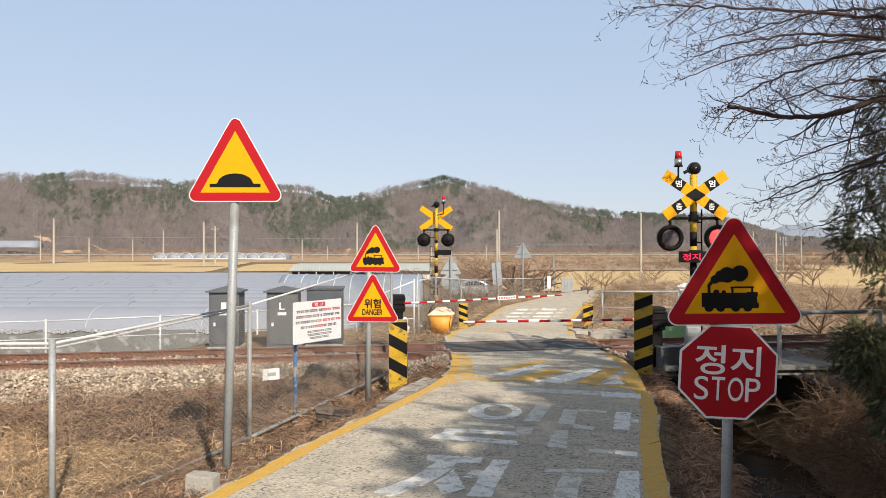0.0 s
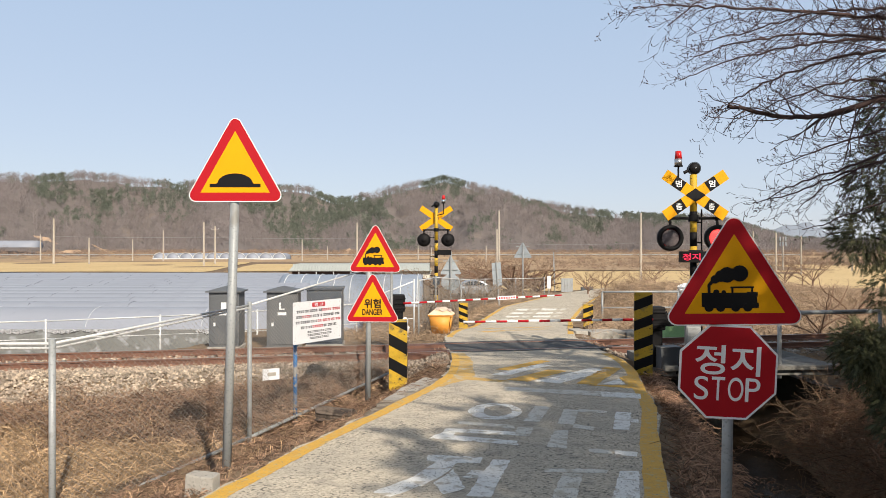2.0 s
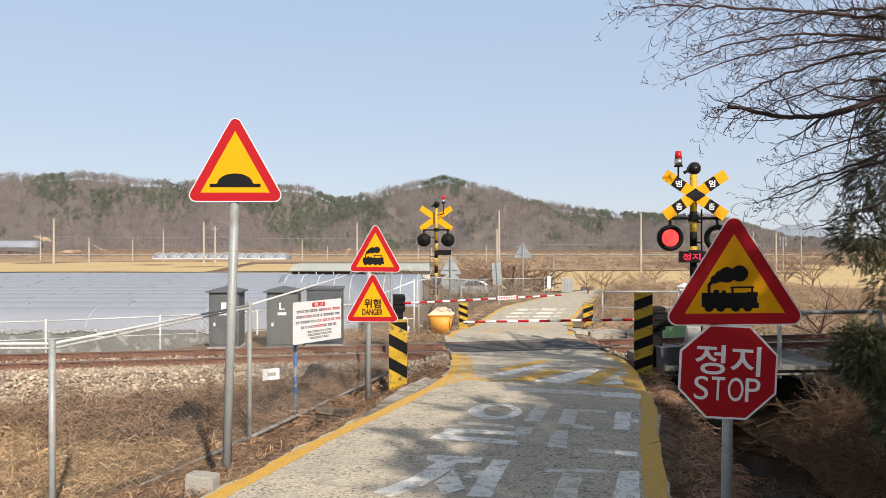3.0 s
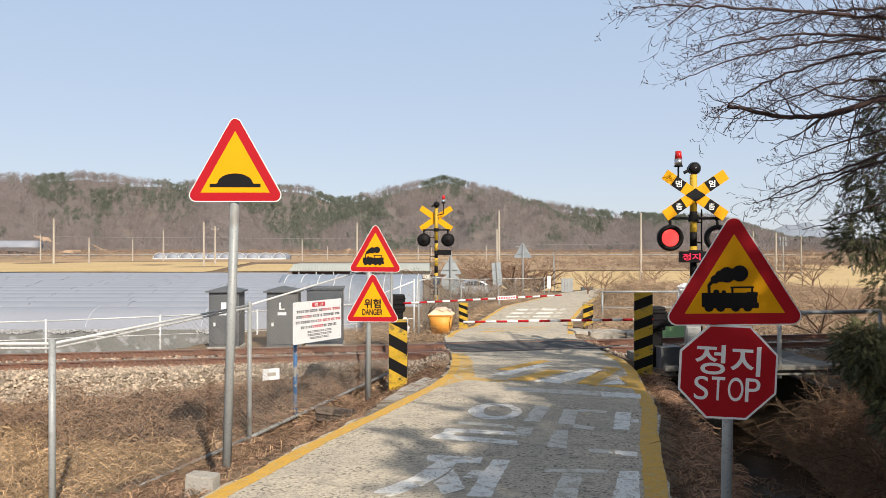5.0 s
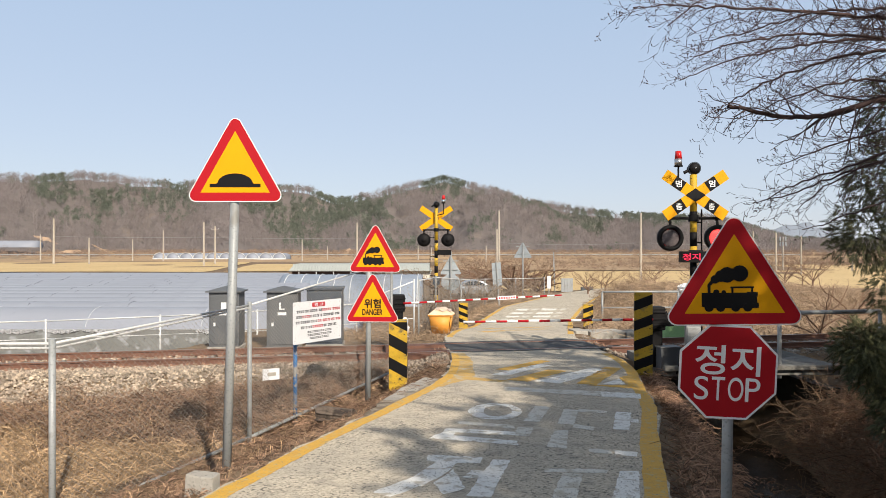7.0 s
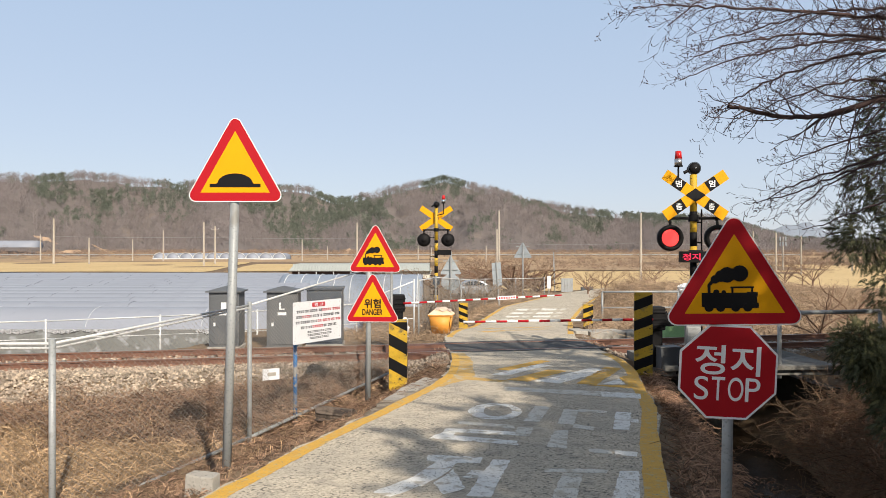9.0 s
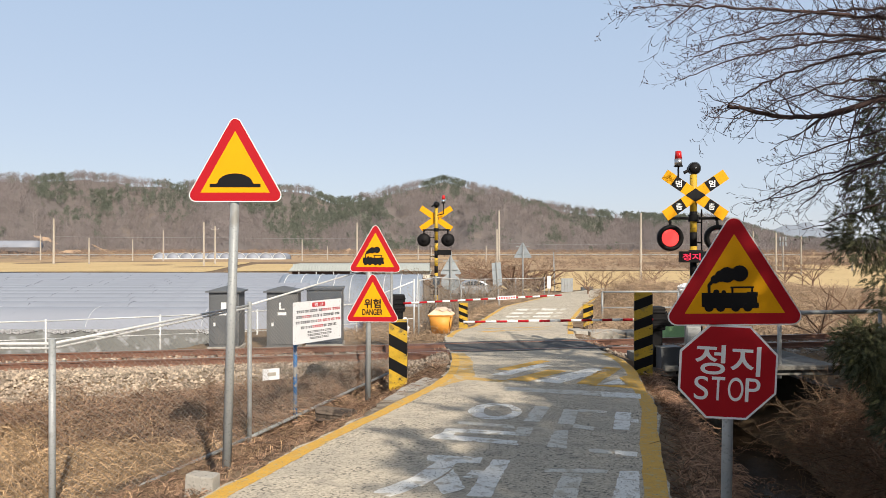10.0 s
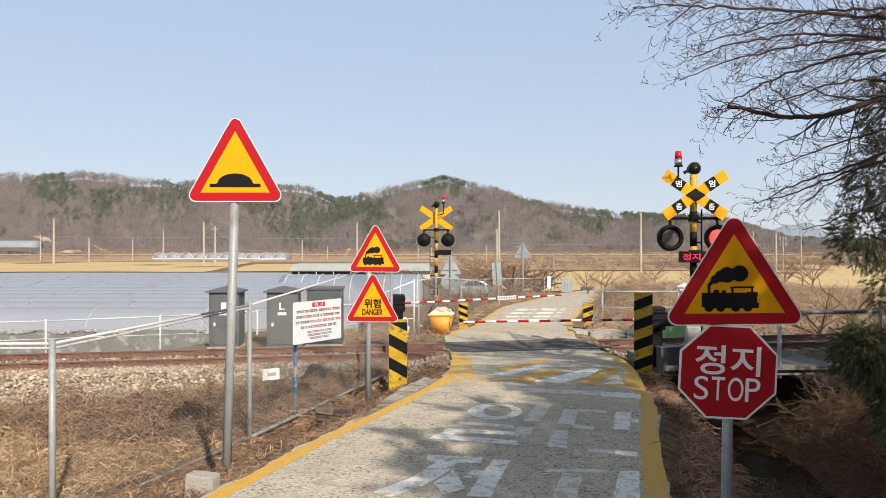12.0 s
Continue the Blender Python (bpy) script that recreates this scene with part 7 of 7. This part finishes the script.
# ---------- evergreen ----------
def spray_set(centres, radii, n, seed, length=0.1, hang=-0.5):
    """Flat feathery sprays: a stem with leaflets on both sides, crowded round centres."""
    g = np.random.default_rng(seed)
    vs = []
    for c, rad, m in zip(centres, radii, n):
        d = g.normal(size=(m, 3))
        d /= np.linalg.norm(d, axis=1)[:, None]
        p = np.array(c) + d * rad * g.uniform(0.2, 1, (m, 1)) ** 0.6
        out = d * 0.9 + g.normal(size=(m, 3)) * 0.5 + np.array([0, 0, hang])
        out /= np.linalg.norm(out, axis=1)[:, None]
        w = np.cross(out, g.normal(size=(m, 3)))
        w /= np.linalg.norm(w, axis=1)[:, None]
        L = length * g.uniform(0.6, 1.3, (m, 1))
        for k in range(5):
            f = k / 5
            for s in (-1, 1):
                b = p + out * L * f
                tip = b + out * L * 0.32 + w * s * L * (0.34 - 0.2 * f)
                side = out * L * 0.085
                vs.append(np.stack([b - side, b + side, tip], 1))
        vs.append(np.stack([p - w * L * 0.03, p + w * L * 0.03, p + out * L * 1.15], 1))
    v = np.concatenate(vs).reshape(-1, 3)
    return v, np.arange(len(v)).reshape(-1, 3)


def evergreen(x, y, z, h, blobs, label, seed, length=0.1):
    t = thing("evergreen_tree", x, y, z, label, "tree", unit=1.25)
    w = Wood()
    w.tube([(0, 0, -0.9), (0.03, 0.02, h * 0.5), (0, 0, h * 0.95)], 0.12, 0.02, 8)
    for (bx, by, bz), rad, m in blobs:
        w.tube([(0, 0, bz * 0.85), (bx * 0.5, by * 0.5, bz * 0.92), (bx, by, bz)], 0.03, 0.008, 5)
    w.done("trunk", M_BARK, t, "dark trunk and boughs")
    boughs = []
    for i, (c, rad, m) in enumerate(blobs):
        v, f = spray_set([(0, 0, 0)], [np.array(rad)], [m], seed + i, length)
        b = soup("foliage", v, f, M_CYPRESS, t, "feathery dark green sprays")
        b.location = c
        boughs.append((b, c))
    return t, boughs


near_blobs = [((-0.55, 0.0, 3.5), (0.4, 0.45, 0.5), 672), ((-0.1, 0.1, 4.1), (0.35, 0.4, 0.45), 240), ((-0.75, -0.1, 2.8), (0.4, 0.45, 0.45), 768), ((-0.85, 0.1, 2.2), (0.36, 0.4, 0.38), 672), ((-0.25, 0.0, 2.8), (0.45, 0.5, 0.6), 672),
              ((-0.4, 0.1, 1.65), (0.4, 0.5, 0.4), 576), ((-1.02, -0.1, 1.05), (0.26, 0.4, 0.3), 960), ((-0.65, 0, 0.85), (0.42, 0.5, 0.42), 1600), ((-0.4, 0, 0.35), (0.42, 0.5, 0.45), 1600), ((0.25, 0.2, 1.8), (0.5, 0.6, 1.2), 960), ((0.0, 0, 1.0), (0.5, 0.5, 0.9), 1440), ((0.15, 0.1, 4.9), (0.3, 0.4, 0.5), 144), ((-0.15, 0, -0.15), (0.45, 0.5, 0.35), 1120)]
cypress, boughs = evergreen(5.2, 6.9, -0.35, 6.0, [(c, rad, int(m * 1.3)) for c, rad, m in near_blobs], "tall dark cypress with feathery drooping sprays beside the ditch", 300, 0.08)
# a row of evergreens behind the camera on the same side shades the signs and the verge
back_blobs = [((g1, g2, zz), (0.85, 0.85, 0.65), 260) for g1, g2, zz in ((0, 0, 0.9), (0.5, 0.3, 1.8), (-0.5, 0.1, 2.5), (0.2, -0.5, 3.1), (0.5, 0.3, 3.7), (-0.5, 0.2, 4.2), (-0.1, -0.2, 5.0), (0, 0, 5.7))]
tall_blobs = [(c, rad, 190) for c, rad, m in back_blobs] + [((0.5, 0.1, 5.7), (0.8, 0.8, 0.65), 180), ((0.3, 0.2, 6.3), (0.7, 0.7, 0.6), 150), ((0.3, 0, 6.9), (0.55, 0.55, 0.6), 110)]
tall, _ = evergreen(4.55, -2.0, 0.0, 7.4, tall_blobs, "tall dark evergreen in the roadside row", 450, 0.36)
for x, y, turn in ((7.2, -3.2, 70), (5.8, -4.6, 160)):
    copy_thing(tall, pose(x, y, -0.4, 0, 0, turn))
shade, _ = evergreen(5.04, 1.9, -0.05, 6.2, back_blobs, "dark evergreen in the roadside row shading the signs", 400, 0.34)
for x, y, turn in ((9.8, 4.2, 40), (11.6, 9.2, 20), (10.8, 0.6, 150), (7.6, -1.4, 260), (11.4, 12.4, 60), (13.2, 15.0, 220), (13.6, 11.0, 330)):
    copy_thing(shade, pose(x, y, -0.5, 0, 0, turn))


# ---------- what moves ----------
FLASH = [0.25, 0.75, 1.35, 1.95, 2.55, 3.25, 3.75, 4.35, 4.95, 5.55, 6.15, 6.65, 7.35, 7.95, 8.55, 9.15, 9.75, 10.35, 10.85, 11.45]


def motions():
    """The two lamps flash in turn: each lens swings between its dark and its glowing face. The boughs stir a little."""
    for (ln, x, y, z), first in zip(lenses, (180, 0)):
        rows, a = [(0, pose(x, y, z, 0, 0, first))], first
        for t in FLASH:
            for k in range(4):
                rows.append((t - 0.05 + k / 30, pose(x, y, z, 0, 0, a + 60 * k)))
            a += 180
        rows.append((12.0, pose(x, y, z, 0, 0, a)))
        walk(ln, rows)
    for i, (b, c) in enumerate(boughs):
        rows = []
        for k in range(25):
            t = k * 0.5
            s = math.sin(t * 1.9 + i * 1.3) * 0.6 + math.sin(t * 3.1 + i * 2.1) * 0.4
            rows.append((t, pose(c[0] + 0.004 * s, c[1], c[2] + 0.003 * s, 0.5 * s, 0.6 * s, 0)))
        walk(b, rows)


motions()
